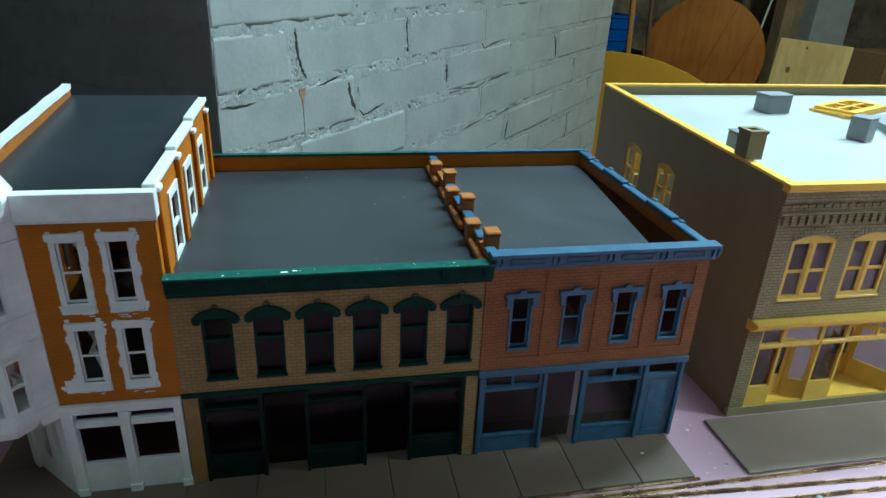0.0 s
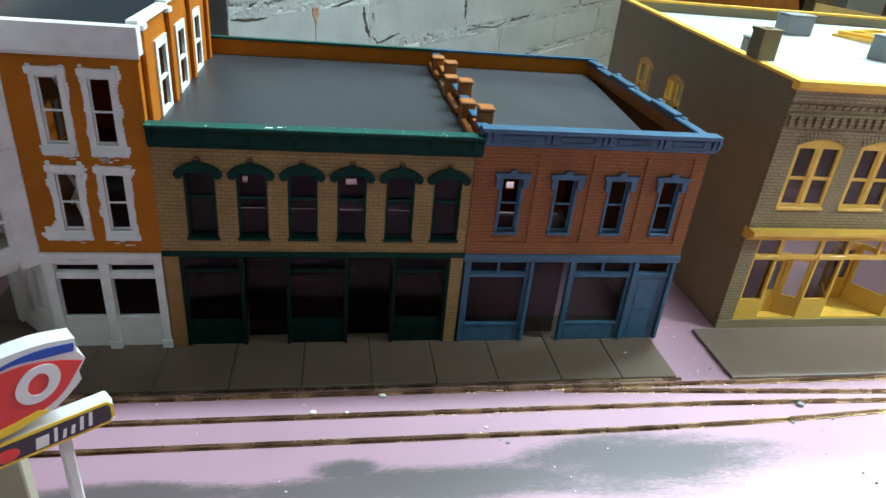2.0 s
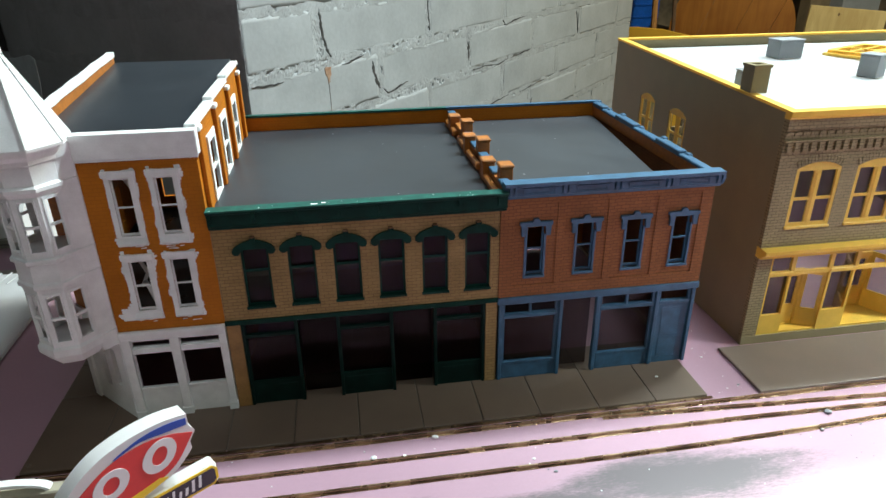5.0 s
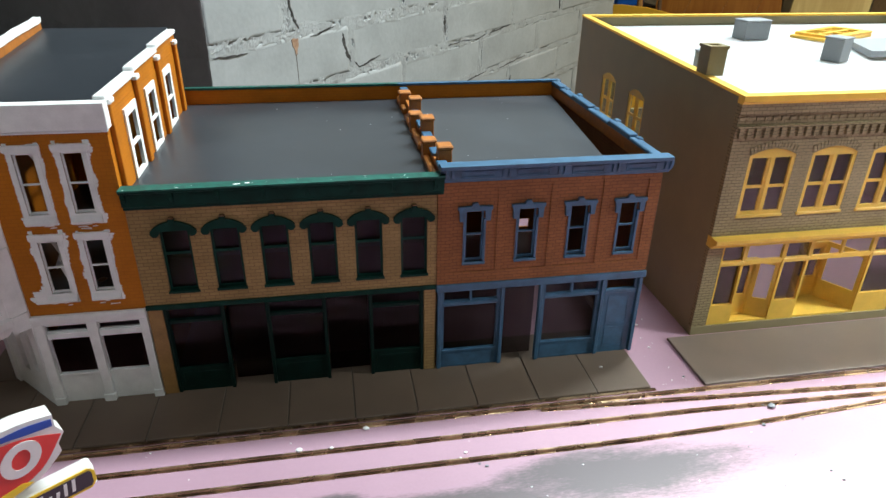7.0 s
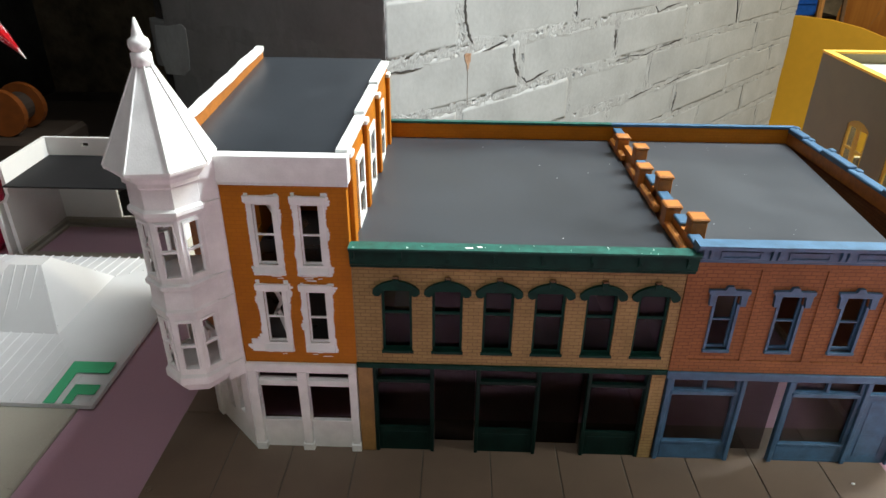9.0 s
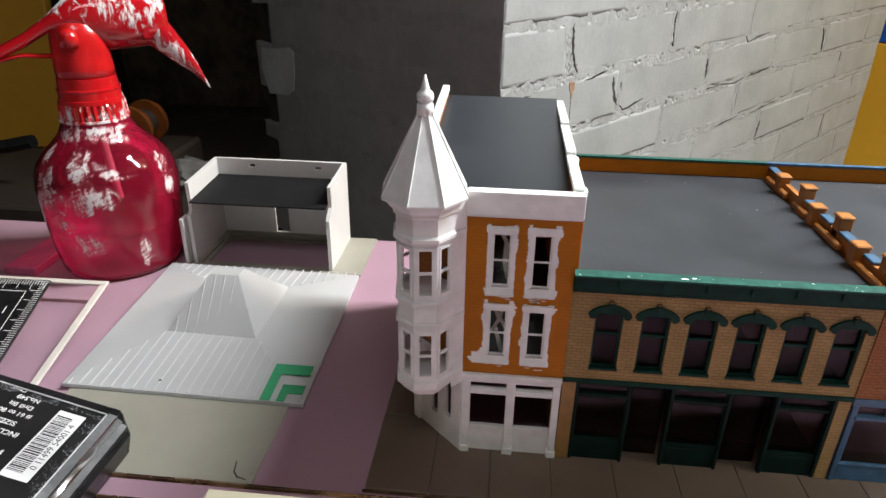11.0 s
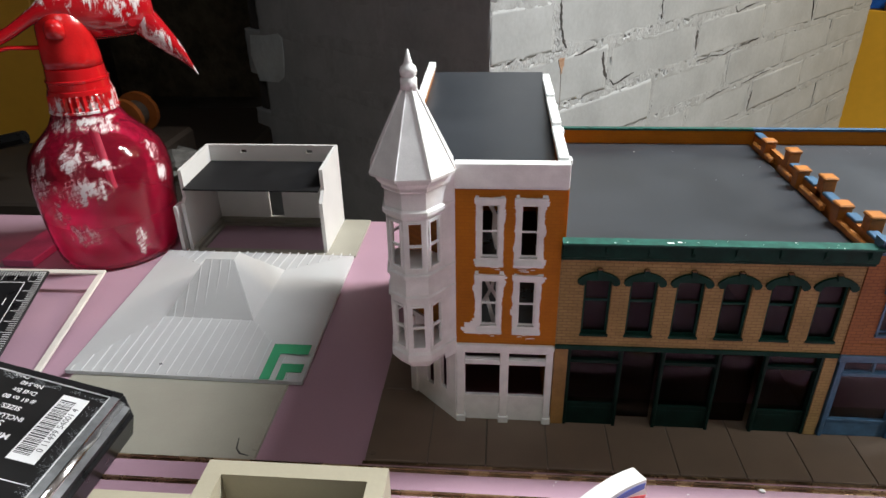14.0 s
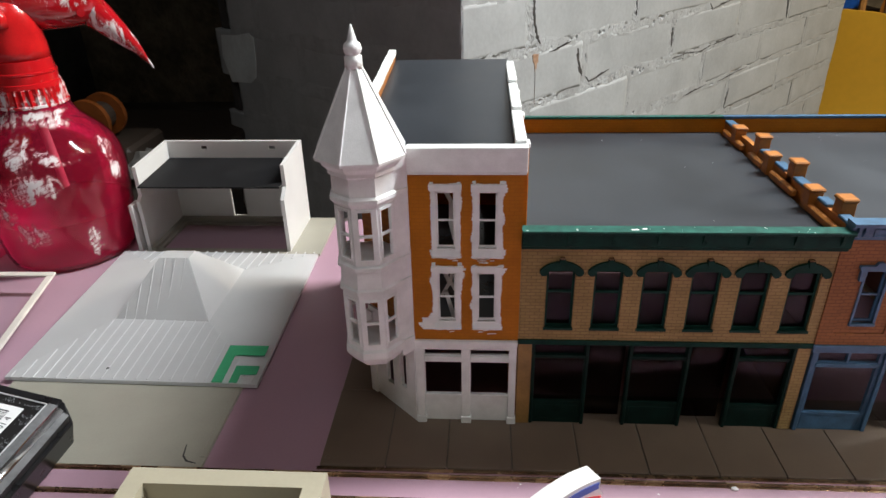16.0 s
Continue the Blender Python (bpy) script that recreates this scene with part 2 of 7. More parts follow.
def box(bm, x0, x1, y0, y1, z0, z1, m=None):
    vs = [bm.verts.new((x, y, z)) for z in (z0, z1) for y in (y0, y1) for x in (x0, x1)]
    if m is not None:
        for v in vs:
            v.co = m @ v.co
    for f in ((0, 2, 3, 1), (4, 5, 7, 6), (0, 1, 5, 4), (1, 3, 7, 5), (3, 2, 6, 7), (2, 0, 4, 6)):
        bm.faces.new([vs[i] for i in f])
    return vs


def chamfered(bm, x0, x1, y0, y1, z0, z1, c, m=None):
    """A block whose twelve edges are cut back by c."""
    tmp = bmesh.new()
    box(tmp, x0, x1, y0, y1, z0, z1)
    bmesh.ops.bevel(tmp, geom=tmp.edges[:], offset=c, segments=1, affect="EDGES")
    join(bm, tmp, m)


def join(bm, other, m=None):
    seen = {}
    for v in other.verts:
        seen[v] = bm.verts.new(m @ v.co if m is not None else v.co)
    for f in other.faces:
        bm.faces.new([seen[v] for v in f.verts])
    other.free()


def prism(bm, pts, w0, w1, plane="xz", m=None):
    """A flat outline pushed from w0 to w1. plane xz: the outline is (x, z) and w runs along y; xy: w along z; yz: w along x."""
    def at(p, w):
        co = {"xz": (p[0], w, p[1]), "xy": (p[0], p[1], w), "yz": (w, p[0], p[1])}[plane]
        return m @ Vector(co) if m is not None else Vector(co)
    a = [bm.verts.new(at(p, w0)) for p in pts]
    b = [bm.verts.new(at(p, w1)) for p in pts]
    fs = [bm.faces.new(a), bm.faces.new(b[::-1])]
    n = len(pts)
    for i in range(n):
        fs.append(bm.faces.new((a[i], b[i], b[(i + 1) % n], a[(i + 1) % n])))
    return fs


def slab(bm, u0, u1, v0, v1, w0, w1, holes=(), plane="xz", m=None):
    """A wall with real openings: u runs along it, v is up, w is through it; holes are (u0, u1, v0, v1)."""
    us = sorted({u0, u1, *(h[0] for h in holes), *(h[1] for h in holes)})
    vs = sorted({v0, v1, *(h[2] for h in holes), *(h[3] for h in holes)})
    us, vs = [u for u in us if u0 <= u <= u1], [v for v in vs if v0 <= v <= v1]

    def solid(i, j):
        if not (0 <= i < len(us) - 1 and 0 <= j < len(vs) - 1):
            return False
        cu, cv = (us[i] + us[i + 1]) / 2, (vs[j] + vs[j + 1]) / 2
        return not any(h[0] < cu < h[1] and h[2] < cv < h[3] for h in holes)
    made = {}

    def vert(i, j, w):
        if (i, j, w) not in made:
            u, v = us[i], vs[j]
            co = Vector((u, w, v) if plane == "xz" else (w, u, v))
            made[i, j, w] = bm.verts.new(m @ co if m is not None else co)
        return made[i, j, w]
    for i in range(len(us) - 1):
        for j in range(len(vs) - 1):
            if not solid(i, j):
                continue
            for w in (w0, w1):
                bm.faces.new((vert(i, j, w), vert(i + 1, j, w), vert(i + 1, j + 1, w), vert(i, j + 1, w)))
            for (di, dj), (a, b) in {(-1, 0): ((0, 0), (0, 1)), (1, 0): ((1, 0), (1, 1)), (0, -1): ((0, 0), (1, 0)), (0, 1): ((0, 1), (1, 1))}.items():
                if not solid(i + di, j + dj):
                    p, q = (i + a[0], j + a[1]), (i + b[0], j + b[1])
                    bm.faces.new((vert(*p, w0), vert(*q, w0), vert(*q, w1), vert(*p, w1)))


def tube(bm, a, b, r0, r1=None, n=10, cap=True):
    a, b = Vector(a), Vector(b)
    r1 = r0 if r1 is None else r1
    q = (b - a).to_track_quat("Z", "Y")
    ra = [bm.verts.new(a + q @ Vector((r0 * math.cos(t), r0 * math.sin(t), 0))) for t in (2 * math.pi * i / n for i in range(n))]
    rb = [bm.verts.new(b + q @ Vector((r1 * math.cos(t), r1 * math.sin(t), 0))) for t in (2 * math.pi * i / n for i in range(n))]
    for i in range(n):
        bm.faces.new((ra[i], ra[(i + 1) % n], rb[(i + 1) % n], rb[i]))
    if cap:
        bm.faces.new(ra[::-1]), bm.faces.new(rb)


def lathe(bm, rings, centre=(0, 0), n=24, turn=0.0, smooth=True):
    """Rings of (radius, height) swept round an upright axis."""
    rows = []
    for r, z in rings:
        rows.append([bm.verts.new((centre[0] + r * math.cos(turn + 2 * math.pi * i / n), centre[1] + r * math.sin(turn + 2 * math.pi * i / n), z)) for i in range(n)])
    for a, b in zip(rows, rows[1:]):
        for i in range(n):
            f = bm.faces.new((a[i], a[(i + 1) % n], b[(i + 1) % n], b[i]))
            f.smooth = smooth
    bm.faces.new(rows[0][::-1]), bm.faces.new(rows[-1])
    return rows


def thing(name, x, y, z, label="", category="", group="", kind="", rz=0.0):
    """A top-level thing: an Empty at its base (centimetres)."""
    ob = new(name)
    ob.empty_display_size = 0.01
    ob.matrix_world = pose(x * CM, y * CM, z * CM, 0, 0, rz)
    ob["base"] = (x, y, z)
    return tagged(ob, label, category, group, kind)


def mesh_of(name, bm, material, off=(0, 0, 0)):
    bmesh.ops.recalc_face_normals(bm, faces=bm.faces[:])
    for v in bm.verts:
        v.co = (v.co - Vector(off)) * CM
    me = bpy.data.meshes.new(name)
    bm.to_mesh(me)
    bm.free()
    for m in material if isinstance(material, (list, tuple)) else (material,):
        me.materials.append(m)
    return me


def part(name, bm, material, parent, label="", local=False):
    """One mesh under a thing or a part. Its outline is given in the place's own centimetres, or, with local, in its thing's."""
    root = parent
    while root.parent:
        root = root.parent
    off = (0, 0, 0) if local or "base" not in root else tuple(root["base"])
    ob = new(name, mesh_of(name, bm, material, off))
    ob.parent = parent
    return tagged(ob, label)


def lone(name, bm, material, label="", category="", group="", kind="", base=(0, 0, 0)):
    """A thing that is a single mesh."""
    ob = new(name, mesh_of(name, bm, material, base))
    ob.location = Vector(base) * CM
    return tagged(ob, label, category, group, kind)


def part_box(name, parent, material, *dims, label="", local=False):
    bm = bmesh.new()
    box(bm, *dims)
    return part(name, bm, material, parent, label, local)


def words(name, text, size, m, material, parent, thick=0.01, bold=0.0, shear=0.0, squeeze=1.0):
    """Lettering in the built-in font as a mesh; m places it (centimetres, its parent's frame)."""
    cu = bpy.data.curves.new(name, "FONT")
    cu.body, cu.size, cu.extrude, cu.offset, cu.shear = text, size, thick, bold, shear
    cu.resolution_u = 4
    cu.align_x, cu.align_y = "CENTER", "CENTER"
    tmp = bpy.data.objects.new(name, cu)
    scene.collection.objects.link(tmp)
    dg = bpy.context.evaluated_depsgraph_get()
    me = bpy.data.meshes.new_from_object(tmp.evaluated_get(dg))
    bpy.data.objects.remove(tmp)
    me.transform(Matrix.Diagonal((CM, CM, CM, 1)) @ m @ Matrix.Diagonal((squeeze, 1, 1, 1)))
    me.materials.clear()
    me.materials.append(material)
    ob = new(name, me)
    ob.parent = parent
    return ob


def rnd(a, b):
    return random.uniform(a, b)


# ---------------------------------------------------------------- the table and the ground it carries
FY = 27.4          # the plane of the three fronts


def build_table():
    t = thing("layout_table", 5, 15, 0, "pink insulation-foam tabletop of a model railway layout", "table", kind="structure")
    bm = bmesh.new()
    box(bm, -95, 75, -30, 54.3, -5.0, 0)
    part("foam_board", bm, PINK, t, "pink insulation foam sheet")
    bm = bmesh.new()
    box(bm, -95, 75, -30, 54.0, -7.0, -5.004)
    part("plywood_base", bm, paint("raw_plywood", (0.40, 0.28, 0.15), 0.7, stain=20), t, "plywood sheet")
    for x in (-90, 68):
        for y in (-27, 48):
            part_box("leg", t, MATS["raw_plywood"], x, x + 5, y, y + 5, -79.6, -7.004)
    return t


build_table()

SLAB_X = [-10.3, -6.95, -3.85, -0.6, 2.75, 6.1, 9.45, 12.65, 15.8, 19.1, 22.4, 25.5]


def build_sidewalk():
    s = thing("sidewalk", 7, 26, 0, "grey moulded plastic sidewalk with scored slab joints", "sidewalk", kind="structure")
    g = 0.022
    for a, b in zip(SLAB_X, SLAB_X[1:]):
        bm = bmesh.new()
        chamfered(bm, a + g, b - g, 24.0, 29.8, 0.002, 0.16, 0.03)
        part("slab", bm, WALKGREY, s)
    for a, b in ((29.87, 33.0), (33.07, 36.2)):
        bm = bmesh.new()
        chamfered(bm, -10.25, -7.9, a, b, 0.002, 0.16, 0.03)
        part("slab", bm, WALKGREY, s)
    bm = bmesh.new()
    box(bm, -10.25, 25.4, 24.15, 29.7, 0.001, 0.12)
    part("joint_bed", bm, paint("joint_shadow_grey", (0.09, 0.085, 0.07), 0.6), s, "sunken dark joint between slabs")
    bm = bmesh.new()
    lathe(bm, [(0.16, 0.155), (0.16, 0.21), (0.09, 0.21), (0.09, 0.17)], (-9.95, 24.45), 14)
    part("pin_eyelet", bm, WALKGREY, s, "tiny moulded ring")
    return s


build_sidewalk()


def build_rail(name, pts, label):
    """A rail: foot, web and head drawn along a line of points."""
    t = thing(name, 0, pts[0][1], 0.0, label, "rail", "rails along the street")
    for nm, prof in (("rail_foot", [(-0.11, 0), (0.11, 0), (0.11, 0.035), (0.03, 0.06), (-0.03, 0.06), (-0.11, 0.035)]),
                     ("rail_web", [(-0.03, 0.061), (0.03, 0.061), (0.03, 0.152), (-0.03, 0.152)]),
                     ("rail_head", [(-0.05, 0.153), (0.05, 0.153), (0.055, 0.19), (0.04, 0.22), (-0.04, 0.22), (-0.055, 0.19)])):
        bm = bmesh.new()
        rows = []
        for i, (x, y) in enumerate(pts):
            p, q = pts[max(0, i - 1)], pts[min(len(pts) - 1, i + 1)]
            d = Vector((q[0] - p[0], q[1] - p[1])).normalized()
            rows.append([bm.verts.new((x - d.y * u, y + d.x * u, 0.002 + v)) for u, v in prof])
        n = len(prof)
        for a, b in zip(rows, rows[1:]):
            for i in range(n):
                bm.faces.new((a[i], b[i], b[(i + 1) % n], a[(i + 1) % n]))
        bm.faces.new(rows[0]), bm.faces.new(rows[-1][::-1])
        part(nm, bm, RAIL, t)
    return t


def curve_y(x, y0, bend_from, k):
    return y0 + (k * (x - bend_from) ** 2 if x > bend_from else 0.0)


RX = [-80, -40, -20, -10] + list(range(-5, 75, 4))
build_rail("rail", [(x, 23.45) for x in RX], "tarnished nickel rail beside the sidewalk kerb")
build_rail("rail", [(x, curve_y(x, 21.95, 20, -0.0011)) for x in RX if x < 50], "tarnished nickel rail glued to the pink foam")
build_rail("rail", [(x, 23.2 - 0.05 * (x - 19.5)) for x in range(19, 52, 3)], "tarnished nickel rail that branches off from the kerbside rail")
build_rail("rail", [(x, curve_y(x, 20.35, 19, 0.0020)) for x in RX if x < 50], "tarnished nickel rail that bends in to join the others")

bm = bmesh.new()
box(bm, -10.4, 25.7, 23.80, 23.97, 0.002, 0.07)
lone("kerb_strip", bm, RAIL, "thin tarnished metal strip along the sidewalk edge", "metal strip", base=(7, 24, 0))

# ---------------------------------------------------------------- parts that the small houses share


def sash(parent, x0, x1, z0, z1, y, mat, bar=0.09, split=0.5, upright=False, name="window", label=""):
    """A double-hung sash: frame, meeting rail, sill."""
    bm = bmesh.new()
    d0, d1 = y, y + 0.10
    box(bm, x0, x0 + bar, d0, d1, z0, z1)
    box(bm, x1 - bar, x1, d0, d1, z0, z1)
    box(bm, x0 + bar, x1 - bar, d0, d1, z1 - bar, z1)
    box(bm, x0 + bar, x1 - bar, d0, d1, z0, z0 + bar * 1.4)
    zm = z0 + (z1 - z0) * split
    box(bm, x0 + bar, x1 - bar, d0 - 0.03, d1 - 0.02, zm - bar * 0.45, zm + bar * 0.45)
    if upright:
        xm = (x0 + x1) / 2
        box(bm, xm - bar * 0.5, xm + bar * 0.5, d0, d1 - 0.03, z0 + bar * 1.4, zm - bar * 0.45)
        box(bm, xm - bar * 0.5, xm + bar * 0.5, d0, d1 - 0.03, zm + bar * 0.45, z1 - bar)
    return part(name, bm, mat, parent, label)


def ragged(x0, x1, z0, z1, step, out, wild=1.0):
    """An outline round a rectangle that wanders like brushed-on paint."""
    pts = []
    corner = [(x0, z0), (x1, z0), (x1, z1), (x0, z1)]
    for (ax, az), (bx, bz) in zip(corner, corner[1:] + corner[:1]):
        n = max(3, int(math.hypot(bx - ax, bz - az) / step))
        nx, nz = (bz - az), -(bx - ax)
        ln = math.hypot(nx, nz)
        for i in range(n):
            k = i / n
            o = out * wild * (0.15 + 0.9 * max(0.0, noise.noise(Vector((ax + bx * 3 + k * n * 0.16, az * 1.7 + bz, x0 * 5)))) + 0.25 * random.random())
            pts.append((ax + (bx - ax) * k + nx / ln * o, az + (bz - az) * k + nz / ln * o))
    return pts


def ring(bm, outer, inner, y0, y1):
    """A plate between an outer outline and a rectangular opening, front and rim."""
    x0, x1, z0, z1 = inner
    n = len(outer)
    cx, cz = (x0 + x1) / 2, (z0 + z1) / 2

    def onto(p):
        dx, dz = p[0] - cx, p[1] - cz
        k = min((x1 - x0) / 2 / max(abs(dx), 1e-6), (z1 - z0) / 2 / max(abs(dz), 1e-6))
        return cx + dx * k, cz + dz * k
    a = [bm.verts.new((p[0], y0, p[1])) for p in outer]
    a2 = [bm.verts.new((p[0], y1, p[1])) for p in outer]
    b = [bm.verts.new((onto(p)[0], y0, onto(p)[1])) for p in outer]
    b2 = [bm.verts.new((onto(p)[0], y1, onto(p)[1])) for p in outer]
    for i in range(n):
        j = (i + 1) % n
        bm.faces.new((a[i], a[j], b[j], b[i]))
        bm.faces.new((a[i], a2[i], a2[j], a[j]))
        bm.faces.new((b[i], b[j], b2[j], b2[i]))


def wavy_sheet():
    """Thin plastic glazing, not quite flat: a grey tint puts the shade of the interiors into it, and it mirrors the
    street.
    """
    m = bpy.data.materials.new("tinted_glazing")
    nt, N, L, b = nodes_of(m)
    gl, tr, ms, fr = N.new("ShaderNodeBsdfGlossy"), N.new("ShaderNodeBsdfTransparent"), N.new("ShaderNodeMixShader"), N.new("ShaderNodeFresnel")
    gl.inputs["Roughness"].default_value, fr.inputs["IOR"].default_value = 0.08, 1.24
    gl.inputs["Color"].default_value = (0.9, 0.9, 0.9, 1)
    tr.inputs[0].default_value = (0.52, 0.49, 0.49, 1)
    geo, ns, bp = N.new("ShaderNodeNewGeometry"), N.new("ShaderNodeTexNoise"), N.new("ShaderNodeBump")
    ns.inputs["Scale"].default_value, ns.inputs["Detail"].default_value = 55, 2
    bp.inputs["Strength"].default_value, bp.inputs["Distance"].default_value = 0.3, 0.001
    L.new(geo.outputs["Position"], ns.inputs["Vector"])
    L.new(ns.outputs[0], bp.inputs["Height"])
    L.new(bp.outputs[0], gl.inputs["Normal"])
    L.new(fr.outputs[0], ms.inputs[0])
    L.new(tr.outputs[0], ms.inputs[1]), L.new(gl.outputs[0], ms.inputs[2])
    L.new(ms.outputs[0], N["Material Output"].inputs["Surface"])
    return m


GLAZING = wavy_sheet()


def glazing(parent, x0, x1, z0, z1, y):
    """A tinted sheet glued behind the openings of a front."""
    bm = bmesh.new()
    box(bm, x0, x1, y, y + 0.03, z0, z1)
    return part("glazing", bm, GLAZING, parent, "plastic glazing sheet, tinted to keep the inside dark")


def brushed(bm, x0, x1, z0, z1, reach, blobs=()):
    """Paint dragged past a window along the brick courses: a thin streak for each course, longer at the blobs (x, z, length, height)."""
    z, n = z0, 0
    while z < z1:
        hgt = rnd(0.07, 0.19)
        wander = [0.25 + 1.3 * max(0.0, noise.noise(Vector((x0 * 3 + 9 * side, z * 1.3, 4.0 + side)))) for side in (0, 1)]
        a, c = x0 - reach * (wander[0] + 0.25 * random.random()), x1 + reach * (wander[1] + 0.25 * random.random())
        for bx, bz, ln, hh in blobs:
            k = 1 - ((z - bz) / hh) ** 2
            if k > 0:
                far = ln * math.sqrt(k) * rnd(0.5, 1.0)
                a, c = (min(a, x0 - far), c) if bx < 0 else (a, max(c, x1 + far))
        for lo, hi in ((a, x0 + 0.12), (x1 - 0.12, c)):
            tip = min(0.06, (hi - lo) * 0.35)
            e0, e1 = (tip, 0) if lo == a else (0, tip)
            mid = rnd(0.3, 0.7) * hgt
            prism(bm, [(lo + e0, z), (hi - e1, z), (hi, z + mid), (hi - e1 * 0.6, z + hgt), (lo + e0 * 0.6, z + hgt), (lo, z + mid)], FY - 0.014 - 0.002 * (n % 3), FY + 0.01)
        z, n = z + hgt * rnd(0.9, 1.05), n + 1


def white_window(parent, x0, x1, z0, z1, blobs=(), below=0):
    """The corner house's window: a thick surround with paint brushed past its edge, a hood, a sill, a sash."""
    w = sash(parent, x0, x1, z0, z1, FY + 0.05, WHITE, 0.075, 0.5, label="white double-hung sash window")
    bm = bmesh.new()
    ring(bm, ragged(x0 - 0.20, x1 + 0.20, z0 - 0.52, z1 + 0.36, 0.05, 0.09), (x0 - 0.14, x1 + 0.14, z0 - 0.4, z1 + 0.2), FY - 0.010, FY + 0.02)
    brushed(bm, x0 - 0.22, x1 + 0.22, z0 - 0.55, z1 + 0.42, 0.14, blobs)
    for i in range(below):
        x, d = rnd(x0 - 0.25, x1 + 0.1), rnd(0.15, 0.5)
        z = z0 - 0.60 - 0.10 * (i % 3)
        prism(bm, [(x, z), (x + d, z + rnd(-0.02, 0.03)), (x + d * 0.95, z + 0.06), (x + 0.03, z + 0.05)], FY - 0.012, FY + 0.01)
    part("paint_smear", bm, WHITE, w, "white paint brushed past the window's edge")
    bm = bmesh.new()
    slab(bm, x0 - 0.19, x1 + 0.19, z0 - 0.12, z1 + 0.10, FY - 0.06, FY + 0.06, [(x0, x1, z0, z1)])
    part("surround", bm, WHITE, w)
    bm = bmesh.new()
    prism(bm, [(x0 - 0.27, z1 + 0.08), (x1 + 0.27, z1 + 0.08), (x1 + 0.32, z1 + 0.15), (x1 + 0.32, z1 + 0.38), (x0 - 0.32, z1 + 0.38), (x0 - 0.32, z1 + 0.15)], FY - 0.14, FY)
    part("hood", bm, WHITE, w)
    bm = bmesh.new()
    prism(bm, [(FY - 0.02, z0 - 0.50), (FY - 0.16, z0 - 0.46), (FY - 0.20, z0 - 0.36), (FY - 0.06, z0 - 0.10), (FY - 0.02, z0 - 0.10)], x0 - 0.22, x1 + 0.22, "yz")
    part("sill", bm, WHITE, w)
    return w


# ---------------------------------------------------------------- the corner house with its turret
CX0, CX1, CY1 = -5.55, -0.33, 43.8
CLX = -8.3


def build_corner_house():
    h = thing("corner_house", -4.3, 36, 0.165, "orange brick three-storey model corner house with white trim and turret", "model house")
    ux = [(-4.30, -3.44), (-2.38, -1.50)]
    rows = [(10.70, 13.54), (6.66, 9.36)]
    holes = [(a, b, c, d) for a, b in ux for c, d in rows]
    bm = bmesh.new()
    slab(bm, CX0, CX1, 5.48, 14.45, FY, FY + 0.3, holes)
    front = part("front_wall", bm, ORANGE, h)
    white_window(h, -4.30, -3.44, 10.70, 13.54, [(1, 13.0, 0.14, 0.7), (-1, 10.35, 0.16, 0.3)], 2)
    white_window(h, -2.38, -1.50, 10.70, 13.54, [(1, 13.7, 0.34, 0.5), (1, 12.1, 0.22, 0.35), (1, 10.35, 0.36, 0.3), (-1, 10.4, 0.12, 0.6)], 7)
    white_window(h, -4.30, -3.44, 6.66, 9.36, [(-1, 6.40, 0.85, 0.45), (-1, 6.9, 0.22, 0.4), (1, 9.4, 0.32, 0.45), (1, 8.7, 0.14, 0.5)], 2)
    white_window(h, -2.38, -1.50, 6.66, 9.36, [(1, 9.5, 0.34, 0.35), (-1, 7.5, 0.26, 0.25), (1, 6.25, 0.22, 0.25)], 3)
    # cornice band
    bm = bmesh.new()
    box(bm, CX0 - 0.02, CX1 + 0.14, FY - 0.16, FY + 0.42, 14.50, 15.66)
    box(bm, CX0 - 0.02, CX1 + 0.10, FY - 0.10, FY, 14.38, 14.50)
    bmesh.ops.bevel(bm, geom=bm.edges[:], offset=0.03, segments=1, affect="EDGES")
    part("cornice", bm, WHITE, h, "white painted cornice band")
    bm = bmesh.new()
    for i in range(34):
        x = CX0 + 0.1 + i * 0.155
        box(bm, x, x + 0.07, FY - 0.05, FY, 14.26, 14.37)
    tagged(part("dentil_course", bm, ORANGE, h, "fine row of brick dentils"), kind="stuff")
    # shop front
    bm = bmesh.new()
    sx = [(-5.1, -3.2), (-2.72, -0.75)]
    slab(bm, CX0, CX1 - 0.06, 0.17, 5.48, FY + 0.12, FY + 0.3, [(a, b, 1.92, 4.06) for a, b in sx] + [(a, b, 4.46, 4.78) for a, b in sx])
    shop = part("shop_front", bm, WHITE, h, "white shop front with two display windows")
    for x0, x1 in ((CX0, -5.13), (-3.2, -2.74), (-0.76, -0.38)):
        bm = bmesh.new()
        chamfered(bm, x0, x1, FY - 0.12, FY + 0.14, 0.55, 5.0, 0.03)
        chamfered(bm, x0 - 0.05, x1 + 0.05, FY - 0.2, FY + 0.14, 0.17, 0.6, 0.03)
        part("pilaster", bm, WHITE, shop)
    bm = bmesh.new()
    chamfered(bm, CX0 - 0.05, CX1 - 0.02, FY - 0.22, FY + 0.14, 5.22, 5.50, 0.04)
    chamfered(bm, CX0 - 0.02, CX1 - 0.05, FY - 0.14, FY + 0.14, 5.0, 5.218, 0.03)
    part("shop_cornice", bm, WHITE, shop)
    for a, b in sx:
        bm = bmesh.new()
        chamfered(bm, a - 0.02, b + 0.02, FY + 0.0, FY + 0.16, 4.08, 4.42, 0.03)
        part("transom_bar", bm, WHITE, shop)
        bm = bmesh.new()
        chamfered(bm, a - 0.02, b + 0.02, FY + 0.05, FY + 0.16, 1.80, 1.94, 0.02)
        part("sill", bm, WHITE, shop)
